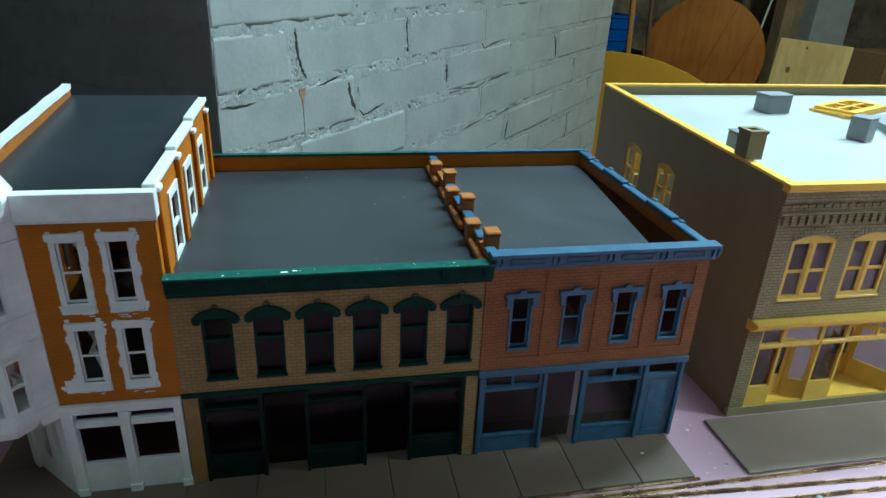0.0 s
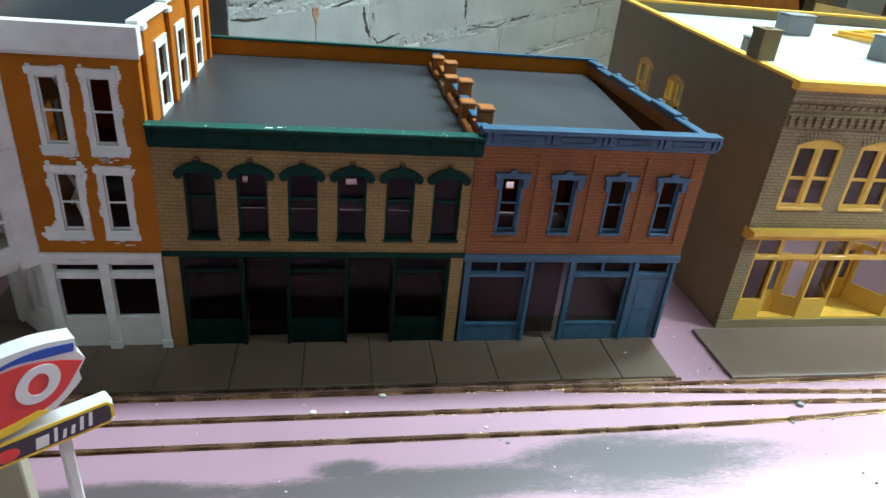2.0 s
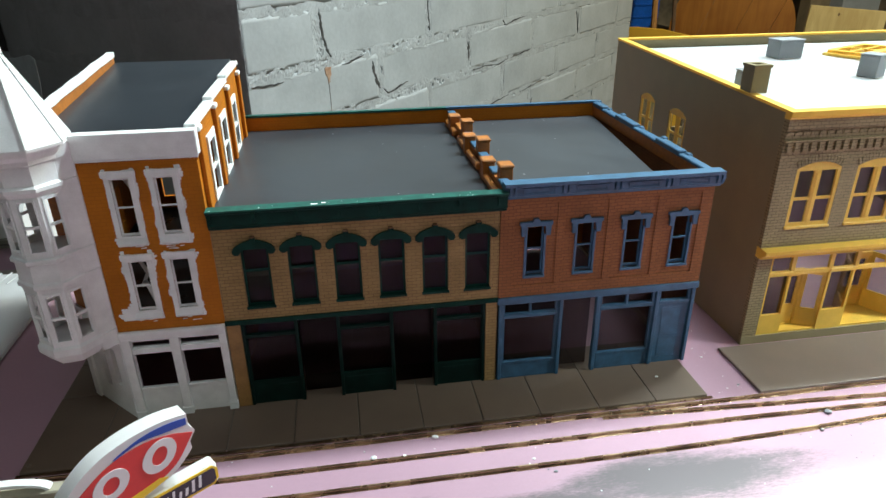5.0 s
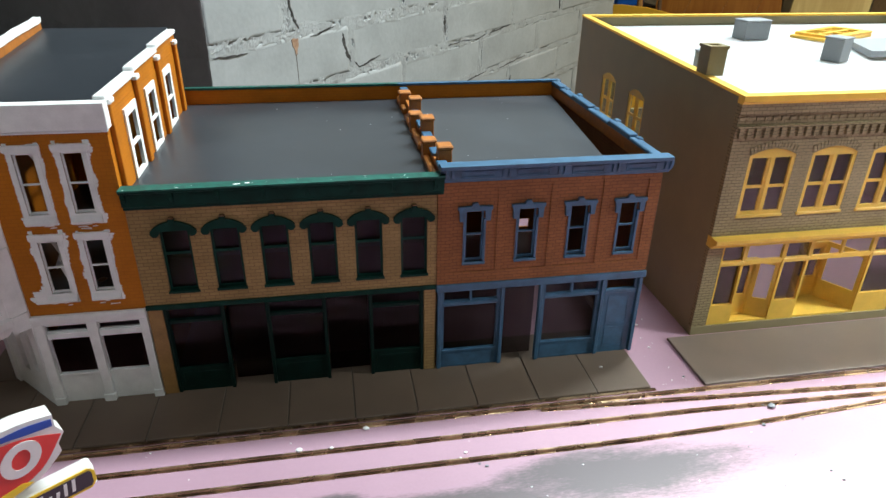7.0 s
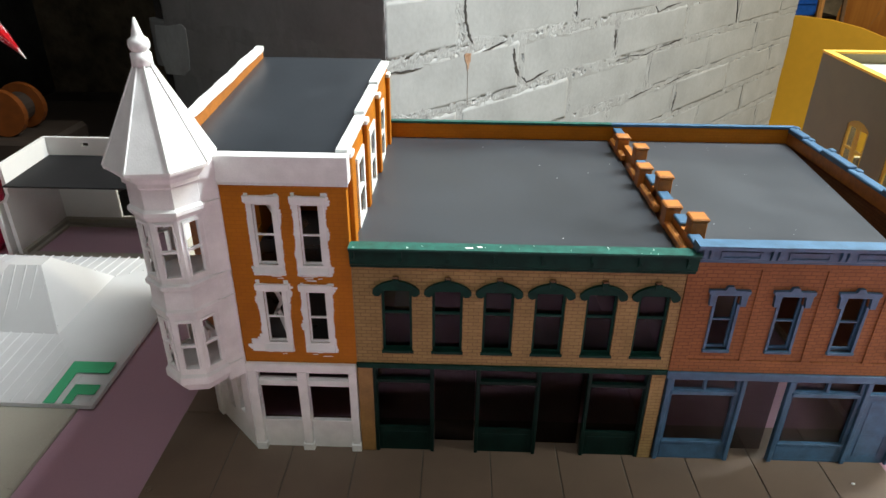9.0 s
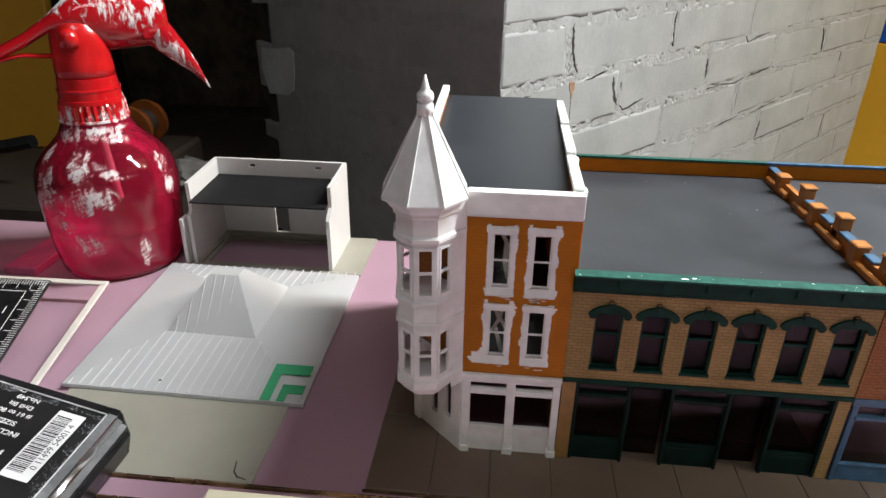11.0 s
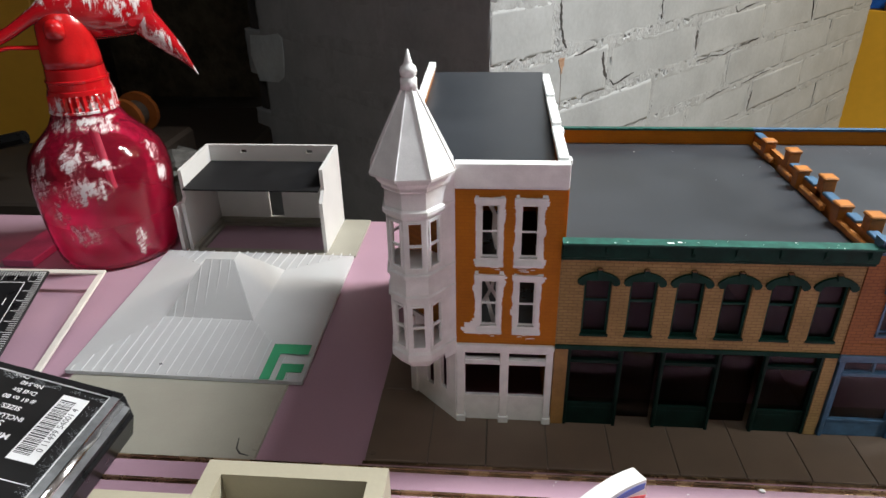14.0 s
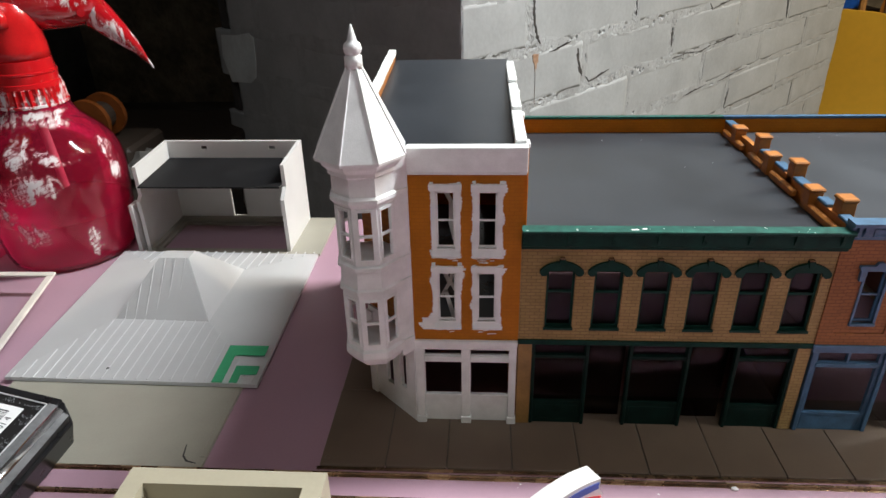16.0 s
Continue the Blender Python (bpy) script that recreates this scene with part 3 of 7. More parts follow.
    # chamfered entrance under the turret
    d = math.hypot(CLX - CX0, CLX - CX0)
    m = Matrix.Translation((CX0, FY, 0)) @ Matrix.Rotation(radians(135), 4, "Z")
    bm = bmesh.new()
    slab(bm, 0, d, 0.17, 5.9, -0.12, 0.12, [(0.75, 1.25, 1.9, 4.2), (1.9, 2.5, 1.5, 4.6)], m=m)
    part("corner_front", bm, WHITE, h, "white corner entrance wall set across the corner")
    bm = bmesh.new()
    box(bm, d - 0.45, d + 0.05, -0.1, 0.25, 0.17, 5.6, m)
    part("corner_post", bm, WHITE, h)
    # side and rear walls, parapets
    bm = bmesh.new()
    side = [(30.4, 32.0, 11.3, 14.3), (34.6, 36.2, 11.3, 14.3), (39.0, 40.6, 11.3, 14.3)]
    slab(bm, FY + 0.3, CY1, 0.17, 15.0, CX1 - 0.3, CX1, side, "yz")
    part("side_wall", bm, ORANGE, h)
    for i, (a, b, c, e) in enumerate(side):
        bm = bmesh.new()
        slab(bm, a - 0.28, b + 0.28, c - 0.35, e + 0.3, CX1 - 0.08, CX1 + 0.09, [(a + 0.12, b - 0.12, c + 0.1, (c + e) / 2 - 0.06), (a + 0.12, b - 0.12, (c + e) / 2 + 0.06, e - 0.1)], "yz")
        part("side_window", bm, WHITE, h, "white sash window in the side wall")
    for y in (28.2, 32.9, 37.8, 42.9):
        bm = bmesh.new()
        chamfered(bm, CX1, CX1 + 0.22, y - 0.28, y + 0.28, 11.2, 15.45, 0.03)
        part("side_pilaster", bm, ORANGE, h)
        bm = bmesh.new()
        chamfered(bm, CX1 - 0.02, CX1 + 0.26, y - 0.32, y + 0.32, 15.4, 15.66, 0.05)
        part("pilaster_cap", bm, WHITE, h)
    for y0, y1, z in ((FY + 0.42, 32.9, 15.72), (32.9, 38.2, 15.92), (38.2, CY1, 16.1)):
        bm = bmesh.new()
        box(bm, CX1 - 0.34, CX1 - 0.02, y0, y1, 14.9, z - 0.16)
        part("parapet", bm, ORANGE, h)
        bm = bmesh.new()
        chamfered(bm, CX1 - 0.42, CX1 + 0.1, y0 + 0.002, y1 - 0.002, z - 0.16, z + 0.1, 0.04)
        part("coping", bm, WHITE, h)
    bm = bmesh.new()
    slab(bm, 30.2, CY1, 0.17, 15.2, CLX - 0.02, CLX + 0.3, [(33, 34.4, 7, 9.4), (38, 39.4, 7, 9.4), (33, 34.4, 11, 13.4), (38, 39.4, 11, 13.4)], "yz")
    part("side_wall", bm, ORANGE, h)
    for nm, w0, w1, za, zb, mat in (("parapet", CLX, CLX + 0.3, -2.0, -0.28, ORANGEPLAIN), ("coping", CLX - 0.08, CLX + 0.38, -0.278, 0.0, WHITE)):
        bm = bmesh.new()
        ys = [28.7 + (CY1 - 28.7) * i / 24 for i in range(25)]
        top = [(y, 15.9 + 0.070 * (y - 28.7) + (rnd(-0.03, 0.03) if nm == "coping" else 0)) for y in ys]
        prism(bm, [(y, z + za) for y, z in top] + [(y, z + zb + (rnd(-0.05, 0.02) if nm == "coping" else 0.0)) for y, z in top[::-1]], w0, w1, "yz")
        part(nm, bm, mat, h)
    bm = bmesh.new()
    m2 = Matrix.Translation((CX0, FY, 0)) @ Matrix.Rotation(radians(135), 4, "Z")
    slab(bm, 0, d, 5.9, 15.2, -0.3, 0.0, [], m=m2)
    part("corner_wall", bm, ORANGE, h)
    bm = bmesh.new()
    slab(bm, CLX + 0.3, CX1 - 0.3, 0.17, 14.6, CY1 - 0.3, CY1, [(-6.5, -5.2, 7, 9.4), (-3.5, -2.2, 7, 9.4), (-6.5, -5.2, 11, 13.4), (-3.5, -2.2, 11, 13.4)])
    part("rear_wall", bm, ORANGE, h)
    bm = bmesh.new()
    prism(bm, [(CX0, FY + 0.32), (CX1 - 0.35, FY + 0.32), (CX1 - 0.35, CY1 + 0.1), (CLX + 0.32, CY1 + 0.1), (CLX + 0.32, 30.3)], 14.62, 14.80, "xy")
    for v in bm.verts:
        v.co.z += 1.48 * (v.co.y - FY) / (CY1 - FY)
    part("roof", bm, ROOFBLACK, h, "loose black styrene roof sheet, higher at the rear")
    bm = bmesh.new()
    prism(bm, [(CX0, FY + 0.34), (CX1 - 0.35, FY + 0.34), (CX1 - 0.35, CY1 - 0.4), (CLX + 0.35, CY1 - 0.4), (CLX + 0.35, 30.3)], 6.0, 6.15, "xy")
    part("inner_deck", bm, BLACK, h)
    for pts in ([(-4.05, 13.3), (-3.75, 12.7), (-3.78, 11.6), (-3.6, 10.7), (-3.42, 10.8), (-3.55, 11.7), (-3.5, 12.6), (-3.85, 13.4)], [(-4.3, 9.4), (-3.9, 8.3), (-4.25, 7.6), (-4.15, 7.5), (-3.75, 8.2), (-3.3, 7.4), (-3.2, 7.5), (-3.65, 8.4), (-3.5, 9.4), (-3.6, 9.4), (-3.8, 8.6), (-4.1, 9.4)],
                [(-4.1, 7.9), (-3.9, 7.9), (-3.55, 6.6), (-3.3, 7.6), (-3.2, 7.5), (-3.45, 6.3), (-3.7, 6.3)]):
        bm = bmesh.new()
        prism(bm, pts, 28.25, 28.30)
        part("loose_scrap", bm, STYRENE, h, "loose white strip behind the window")
    build_turret(h)
    return h


def build_turret(h):
    c, n, tw = (-7.5, 27.05), 8, radians(30.5)
    t = new("turret")
    t.parent = h
    tagged(t, "white eight-sided corner turret with pointed roof")

    def oct_ring(name, rings, parent=t, mat=WHITE):
        bm = bmesh.new()
        lathe(bm, rings, c, n, tw, smooth=False)
        return part(name, bm, mat, parent)
    oct_ring("base_moulding", [(0.75, 4.82), (1.15, 4.90), (1.42, 5.28), (1.55, 5.48), (1.55, 5.82), (1.42, 5.94)])
    oct_ring("waist_band", [(1.42, 8.86), (1.42, 9.03), (1.55, 9.10), (1.55, 9.27), (1.45, 9.35), (1.42, 10.25), (1.55, 10.33), (1.55, 10.50), (1.42, 10.56)])
    oct_ring("frieze", [(1.42, 13.42), (1.50, 13.52), (1.60, 13.66), (1.60, 13.82), (1.46, 13.92), (1.46, 14.76), (1.58, 14.86), (1.58, 15.02), (1.80, 15.26), (1.86, 15.5)])
    for z0, z1 in ((5.94, 8.86), (10.56, 13.42)):
        for i in range(n):
            a = 2 * math.pi * i / n + radians(8)
            if 0.3 < math.cos(a - radians(53)):
                continue
            m = Matrix.Translation((*c, 0)) @ Matrix.Rotation(a + radians(90), 4, "Z") @ Matrix.Translation((0, -1.30, 0))
            bm = bmesh.new()
            zm = (z0 + z1) / 2 + 0.03
            slab(bm, -0.537, 0.537, z0, z1, -0.0, 0.12, [(-0.29, 0.29, z0 + 0.30, zm - 0.06), (-0.29, 0.29, zm + 0.06, z1 - 0.2)], m=m)
            win = part("turret_window", bm, WHITE, t)
            bm = bmesh.new()
            slab(bm, -0.38, 0.38, z0 + 0.2, z1 - 0.1, -0.05, 0.0, [(-0.31, 0.31, z0 + 0.31, z1 - 0.21)], m=m)
            part("casing", bm, WHITE, win)
    # pointed roof with hip ribs
    bm = bmesh.new()
    lathe(bm, [(2.10, 15.5), (2.12, 15.62), (0.30, 19.25)], c, n, tw, smooth=False)
    roof = part("turret_roof", bm, WHITE, t)
    for i in range(n):
        a = tw + 2 * math.pi * i / n
        bm = bmesh.new()
        tube(bm, (c[0] + 2.1 * math.cos(a), c[1] + 2.1 * math.sin(a), 15.64), (c[0] + 0.3 * math.cos(a), c[1] + 0.3 * math.sin(a), 19.27), 0.05, 0.04, 6)
        part("hip_rib", bm, WHITE, roof)
    bm = bmesh.new()
    lathe(bm, [(0.38, 19.15), (0.37, 19.62), (0.31, 19.65), (0.30, 19.70), (0.36, 19.78), (0.39, 19.95), (0.34, 20.12), (0.22, 20.2), (0.19, 20.3), (0.04, 20.85), (0.0, 20.87)], c, 14)
    part("finial", bm, WHITE, t, "round ball finial with a spike")
    # flat piece that closes the turret against the front
    bm = bmesh.new()
    prism(bm, [(-6.22, 26.66), (-6.12, 26.70), (CX0 - 0.01, 27.30), (CX0 - 0.01, 27.66), (-6.4, 27.66)], 5.3, 15.3, "xy")
    ret = part("turret_return", bm, WHITE, t)
    for z0, z1 in ((5.0, 5.85), (9.10, 9.27), (10.33, 10.50), (13.66, 13.82), (14.86, 15.5)):
        bm = bmesh.new()
        prism(bm, [(-6.10, 26.58), (CX0 + 0.002, 27.20), (CX0 + 0.002, 27.42), (-6.10, 27.42)], z0, z1, "xy")
        part("moulding", bm, WHITE, ret)
    return t


build_corner_house()

# ---------------------------------------------------------------- the tan house with green trim
TX0, TX1, TY1 = -0.32, 14.08, 44.6


def build_tan_house():
    h = thing("tan_shop_house", 6.7, 36, 0.165, "tan brick two-storey model shop house with dark green trim", "model house")
    wx = [0.92 + 2.265 * i for i in range(6)]
    bm = bmesh.new()
    slab(bm, TX0, TX1, 5.6, 11.0, FY, FY + 0.3, [(x, x + 1.36, 6.28, 9.62) for x in wx])
    part("front_wall", bm, TAN, h)
    for x in wx:
        w = sash(h, x, x + 1.36, 6.28, 9.7, FY + 0.14, GREEN, 0.12, 0.6, label="dark green sash window")
        bm = bmesh.new()
        half = [(-0.60, 9.60), (-0.66, 9.40), (-0.78, 9.30), (-0.94, 9.33), (-1.04, 9.45), (-1.02, 9.60), (-0.88, 9.75), (-0.66, 9.90), (-0.36, 10.02), (-0.12, 10.07)]
        pts = [(x + 0.68 - u, v) for u, v in half] + [(x + 0.68 + u, v) for u, v in half[::-1]]
        prism(bm, pts, FY - 0.15, FY + 0.02)
        part("hood", bm, GREEN, w, "arched green window hood")
        bm = bmesh.new()
        prism(bm, [(x + 0.58, 9.9), (x + 0.78, 9.9), (x + 0.82, 10.2), (x + 0.54, 10.2)], FY - 0.22, FY)
        part("keystone", bm, GREEN, w)
        bm = bmesh.new()
        chamfered(bm, x + 0.55, x + 0.81, FY - 0.2, FY, 10.2, 10.29, 0.03)
        part("keystone_cap", bm, paint("chipped_brown", (0.16, 0.065, 0.02), 0.5), w, "chipped unpainted keystone top")
        bm = bmesh.new()
        box(bm, x - 0.05, x + 1.41, FY - 0.06, FY + 0.1, 6.20, 6.34)
        part("sill", bm, GREEN, w)
    # cornice
    bm = bmesh.new()
    prism(bm, [(FY + 0.2, 10.72), (FY - 0.1, 10.72), (FY - 0.14, 10.85), (FY - 0.25, 10.95), (FY - 0.28, 11.55), (FY - 0.42, 11.62), (FY - 0.45, 11.72), (FY + 0.2, 11.72)], TX0 - 0.02, TX1 + 0.3, "yz")
    cor = part("cornice", bm, GREEN, h, "dark green cornice")
    bm = bmesh.new()
    box(bm, TX0 - 0.02, TX1 + 0.3, FY - 0.46, FY + 0.22, 11.722, 11.80)
    part("cornice_cap", bm, LIDGREEN, cor, "chipped lighter green cap strip")
    for i in range(8):
        x = TX0 + 0.05 + i * 2.02
        bm = bmesh.new()
        prism(bm, [(FY - 0.1, 10.8), (FY - 0.22, 11.0), (FY - 0.40, 11.35), (FY - 0.40, 11.6), (FY - 0.1, 11.6)], x, x + 0.16, "yz")
        part("bracket", bm, GREEN, cor)
    chips = [(4.6, 4.9, -0.2), (5.1, 5.3, -0.1), (2.1, 2.2, -0.3)]
    for k in range(14):
        x, ln = rnd(TX0 + 0.1, TX1), rnd(0.015, 0.05)
        chips.append((x, x + ln * (1.7 if k % 9 == 0 else 1), rnd(-0.42, 0.12)))
    for x0, x1, y in chips:
        bm = bmesh.new()
        s = 0.05 if x1 - x0 > 0.15 else rnd(0.008, 0.025)
        prism(bm, ragged(x0, x1, FY + y - s, FY + y + s, 0.03, s * 0.8), 11.79, 11.808, "xy")
        part("paint_chip", bm, WHITE, cor, "white chip in the green paint")
    # storey band
    bm = bmesh.new()
    box(bm, TX0 - 0.02, TX1, FY - 0.10, FY + 0.3, 5.36, 5.6)
    part("storey_band", bm, GREEN, h)
    # shop front
    for x0, x1, mat in ((TX0, 0.38, paint("worn_tan_paint", (0.30, 0.17, 0.052), 0.5, vary=0.15, stain=120)), (13.42, 14.06, TAN)):
        bm = bmesh.new()
        chamfered(bm, x0, x1, FY - 0.05, FY + 0.3, 0.17, 5.36, 0.02)
        part("brick_pier", bm, mat, h)
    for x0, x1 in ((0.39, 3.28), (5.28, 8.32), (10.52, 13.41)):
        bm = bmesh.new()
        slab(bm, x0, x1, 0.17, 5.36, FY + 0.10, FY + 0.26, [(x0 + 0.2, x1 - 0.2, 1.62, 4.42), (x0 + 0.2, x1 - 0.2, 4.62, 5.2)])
        bay = part("shop_window", bm, SHADEDGREEN, h, "dark green display window frame")
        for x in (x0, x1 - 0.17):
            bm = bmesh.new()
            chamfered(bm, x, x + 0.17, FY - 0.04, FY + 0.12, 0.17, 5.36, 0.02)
            part("post", bm, SHADEDGREEN, bay)
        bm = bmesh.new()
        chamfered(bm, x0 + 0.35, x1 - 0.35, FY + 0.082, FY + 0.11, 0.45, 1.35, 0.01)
        part("bulkhead_panel", bm, SHADEDGREEN, bay)
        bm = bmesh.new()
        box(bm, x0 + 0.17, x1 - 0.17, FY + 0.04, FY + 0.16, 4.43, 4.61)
        part("transom_bar", bm, SHADEDGREEN, bay)
    for x0, x1 in ((0.42, 3.25), (5.31, 8.29), (10.55, 13.38)):
        glazing(h, x0, x1, 1.5, 5.3, FY + 0.265)
    for x0, x1 in ((3.30, 5.26), (8.34, 10.50)):
        glazing(h, x0, x1, 0.2, 5.3, FY + 0.80)
    glazing(h, TX0 + 0.4, TX1 - 0.3, 6.1, 9.9, FY + 0.305)
    # shell
    bm = bmesh.new()
    slab(bm, FY + 0.3, TY1, 0.17, 11.0, TX0, TX0 + 0.25, [], "yz")
    part("side_wall", bm, ORANGE, h)
    bm = bmesh.new()
    slab(bm, TX0, TX1, 0.17, 12.15, TY1 - 0.3, TY1, [(1.1, 1.5, 2.15, 2.65), (8.5, 9.3, 2.15, 2.65)])
    part("rear_wall", bm, ORANGE, h)
    bm = bmesh.new()
    box(bm, TX0, TX1, TY1 - 0.36, TY1 + 0.06, 12.152, 12.3)
    part("coping", bm, LIDGREEN, h)
    bm = bmesh.new()
    box(bm, TX0 + 0.0, TX1 - 0.15, FY + 0.22, TY1 - 0.3, 11.02, 11.2)
    part("roof", bm, ROOFBLACK, h, "flat black styrene roof")
    # added strip: blocks light from the upper windows to the shop floor
    bm = bmesh.new()
    box(bm, TX0 + 0.25, TX1 - 0.02, FY + 0.3, 32.4, 5.38, 5.58)
    part("inner_deck", bm, ORANGEPLAIN, h, "added strip that keeps window light off the shop floor")
    return h


build_tan_house()

# ---------------------------------------------------------------- the salmon brick house with blue trim
BX0, BX1, BY1 = 14.1, 25.85, 44.6


def build_blue_house():
    h = thing("blue_trim_shop_house", 19.8, 36, 0.165, "salmon brick two-storey model shop house with slate blue trim", "model house")
    wx = [15.53, 18.30, 21.08, 23.81]
    W = 0.98
    bm = bmesh.new()
    slab(bm, BX0, BX1, 5.58, 11.35, FY, FY + 0.3, [(x, x + W, 6.85, 9.78) for x in wx])
    wall = part("front_wall", bm, REDBRICK, h)
    edges = [BX0 + 0.55, 17.38, 20.16, 22.92, BX1 - 0.45]
    bm = bmesh.new()
    slab(bm, BX0 + 0.002, BX1 - 0.002, 5.59, 11.29, FY - 0.055, FY - 0.001, [(a + 0.2, b - 0.2, 6.25, 11.0) for a, b in zip(edges, edges[1:])])
    part("brick_panel_edge", bm, REDBRICK, wall)
    for x in wx:
        w = sash(h, x, x + W, 6.85, 9.78, FY + 0.12, BLUE, 0.10, 0.52, label="slate blue sash window")
        bm = bmesh.new()
        for s in (x - 0.10, x + W - 0.02):
            box(bm, s, s + 0.12, FY - 0.06, FY + 0.1, 6.8, 9.26)
        part("jamb", bm, BLUE, w)
        bm = bmesh.new()
        prism(bm, [(x - 0.30, 9.20), (x - 0.06, 9.20), (x - 0.02, 9.73), (x + W + 0.02, 9.73), (x + W + 0.06, 9.20), (x + W + 0.30, 9.20), (x + W + 0.32, 9.75),
                   (x + W + 0.40, 9.83), (x + W + 0.40, 9.97), (x + W * 0.72, 9.99), (x + W * 0.62, 10.17), (x + W * 0.38, 10.17), (x + W * 0.28, 9.99), (x - 0.40, 9.97), (x - 0.40, 9.83), (x - 0.32, 9.75)],
              FY - 0.16, FY + 0.02)
        part("hood", bm, BLUE, w, "shouldered blue window hood with keystone")
        bm = bmesh.new()
        chamfered(bm, x - 0.12, x + W + 0.12, FY - 0.12, FY + 0.12, 6.68, 6.85, 0.03)
        part("sill", bm, BLUE, w)
    # cornice
    bm = bmesh.new()
    prism(bm, [(FY + 0.3, 11.30), (FY - 0.08, 11.30), (FY - 0.12, 11.42), (FY - 0.20, 11.5), (FY - 0.22, 11.95), (FY - 0.42, 12.04), (FY - 0.44, 12.22), (FY + 0.3, 12.22)], BX0 + 0.1, BX1 + 0.28, "yz")
    cor = part("cornice", bm, BLUE, h, "slate blue cornice with paired brackets")
    for i in range(5):
        x = BX0 + 0.35 + i * 2.83
        for s in (0, 0.28):
            bm = bmesh.new()
            prism(bm, [(FY - 0.1, 11.4), (FY - 0.26, 11.55), (FY - 0.36, 11.8), (FY - 0.36, 12.02), (FY - 0.1, 12.02)], x + s, x + s + 0.14, "yz")
            part("bracket", bm, BLUE, cor)
        if i < 4:
            bm = bmesh.new()
            slab(bm, x + 0.75, x + 2.5, 11.55, 11.9, FY - 0.26, FY - 0.2, [(x + 0.87, x + 2.38, 11.62, 11.83)])
            part("cornice_panel", bm, BLUE, cor)
    # shop front
    bm = bmesh.new()
    chamfered(bm, BX0 - 0.05, BX1 + 0.04, FY - 0.16, FY + 0.25, 5.15, 5.58, 0.04)
    part("storey_band", bm, BLUE, h)
    bays = [(14.35, 17.62), (20.0, 23.38)]
    for x0, x1 in bays:
        bm = bmesh.new()
        slab(bm, x0, x1, 0.17, 5.15, FY + 0.02, FY + 0.2, [(x0 + 0.18, x1 - 0.18, 1.3, 4.2), (x0 + 0.18, (x0 + x1) / 2 - 0.06, 4.48, 5.05), ((x0 + x1) / 2 + 0.06, x1 - 0.18, 4.48, 5.05)])
        bay = part("shop_window", bm, BLUE, h, "slate blue display window frame")
        bm = bmesh.new()
        chamfered(bm, x0 + 0.1, x1 - 0.1, FY - 0.06, FY + 0.06, 4.2, 4.42, 0.03)
        part("transom_bar", bm, BLUE, bay)
        bm = bmesh.new()
        chamfered(bm, x0 + 0.1, x1 - 0.1, FY - 0.03, FY + 0.06, 1.16, 1.32, 0.02)
        part("sill", bm, BLUE, bay)
        bm = bmesh.new()
        slab(bm, x0 + 0.15, x1 - 0.15, 0.25, 1.1, FY + 0.005, FY + 0.03, [(x0 + 0.22, x1 - 0.22, 0.31, 1.04)])
        part("bulkhead_panel", bm, BLUE, bay)
    for x in (14.15, 17.62, 19.80, 23.38, 25.55):
        bm = bmesh.new()
        chamfered(bm, x, x + 0.22, FY - 0.12, FY + 0.18, 0.17, 5.15, 0.03)
        part("post", bm, BLUE, h)
    for x0, x1 in bays:
        glazing(h, x0 + 0.05, x1 - 0.05, 1.1, 5.1, FY + 0.21)
    glazing(h, 17.86, 19.78, 0.2, 5.1, FY + 0.75)
    # side door with panels
    bm = bmesh.new()
    slab(bm, 23.6, 25.55, 0.17, 5.15, FY + 0.05, FY + 0.2, [(23.75, 25.4, 4.45, 5.02)])
    door = part("side_door", bm, BLUE, h, "slate blue panelled side door")
    for z0, z1 in ((0.55, 1.9), (2.1, 3.95)):
        bm = bmesh.new()
        slab(bm, 23.95, 25.2, z0, z1, FY + 0.03, FY + 0.06, [(24.01, 25.14, z0 + 0.06, z1 - 0.06)])
        part("door_panel", bm, BLUE, door)
    bm = bmesh.new()
    chamfered(bm, 23.62, 25.53, FY - 0.04, FY + 0.1, 4.2, 4.45, 0.03)
    part("transom_bar", bm, BLUE, door)
    # shell
    bm = bmesh.new()
    slab(bm, FY + 0.3, BY1, 0.17, 11.9, BX1 - 0.3, BX1, [], "yz")
    part("side_wall", bm, REDBRICK, h)
    bm = bmesh.new()
    slab(bm, FY + 0.3, BY1 - 0.3, 11.2, 12.05, BX1 - 0.36, BX1 - 0.302, [], "yz")
    part("parapet_lining", bm, ORANGEPLAIN, h)
    y = FY + 0.35
    for i, (ln, z) in enumerate(((3.1, 12.1), (3.0, 12.25), (3.2, 12.1), (3.0, 12.25), (2.4, 12.1), (2.1, 12.25))):
        bm = bmesh.new()
        chamfered(bm, BX1 - 0.42, BX1 + 0.12, y + 0.01, y + ln - 0.01, 11.9, z, 0.05)
        part("coping", bm, BLUE, h)
        bm = bmesh.new()
        chamfered(bm, BX1 - 0.1, BX1 + 0.22, y + ln - 0.5, y + ln - 0.05, 11.6, z + 0.08, 0.05)
        part("coping_block", bm, BLUE, h)
        y += ln
    bm = bmesh.new()
    slab(bm, BX0 - 0.015, BX1 - 0.3, 0.17, 12.15, BY1 - 0.298, BY1, [(20.75, 21.4, 2.15, 2.75), (23.2, 24.6, 0.4, 1.2)])
    part("rear_wall", bm, ORANGE, h)
    bm = bmesh.new()
    box(bm, BX0 - 0.015, BX1 + 0.05, BY1 - 0.36, BY1 + 0.06, 12.152, 12.3)
    part("coping", bm, BLUE, h)
    bm = bmesh.new()
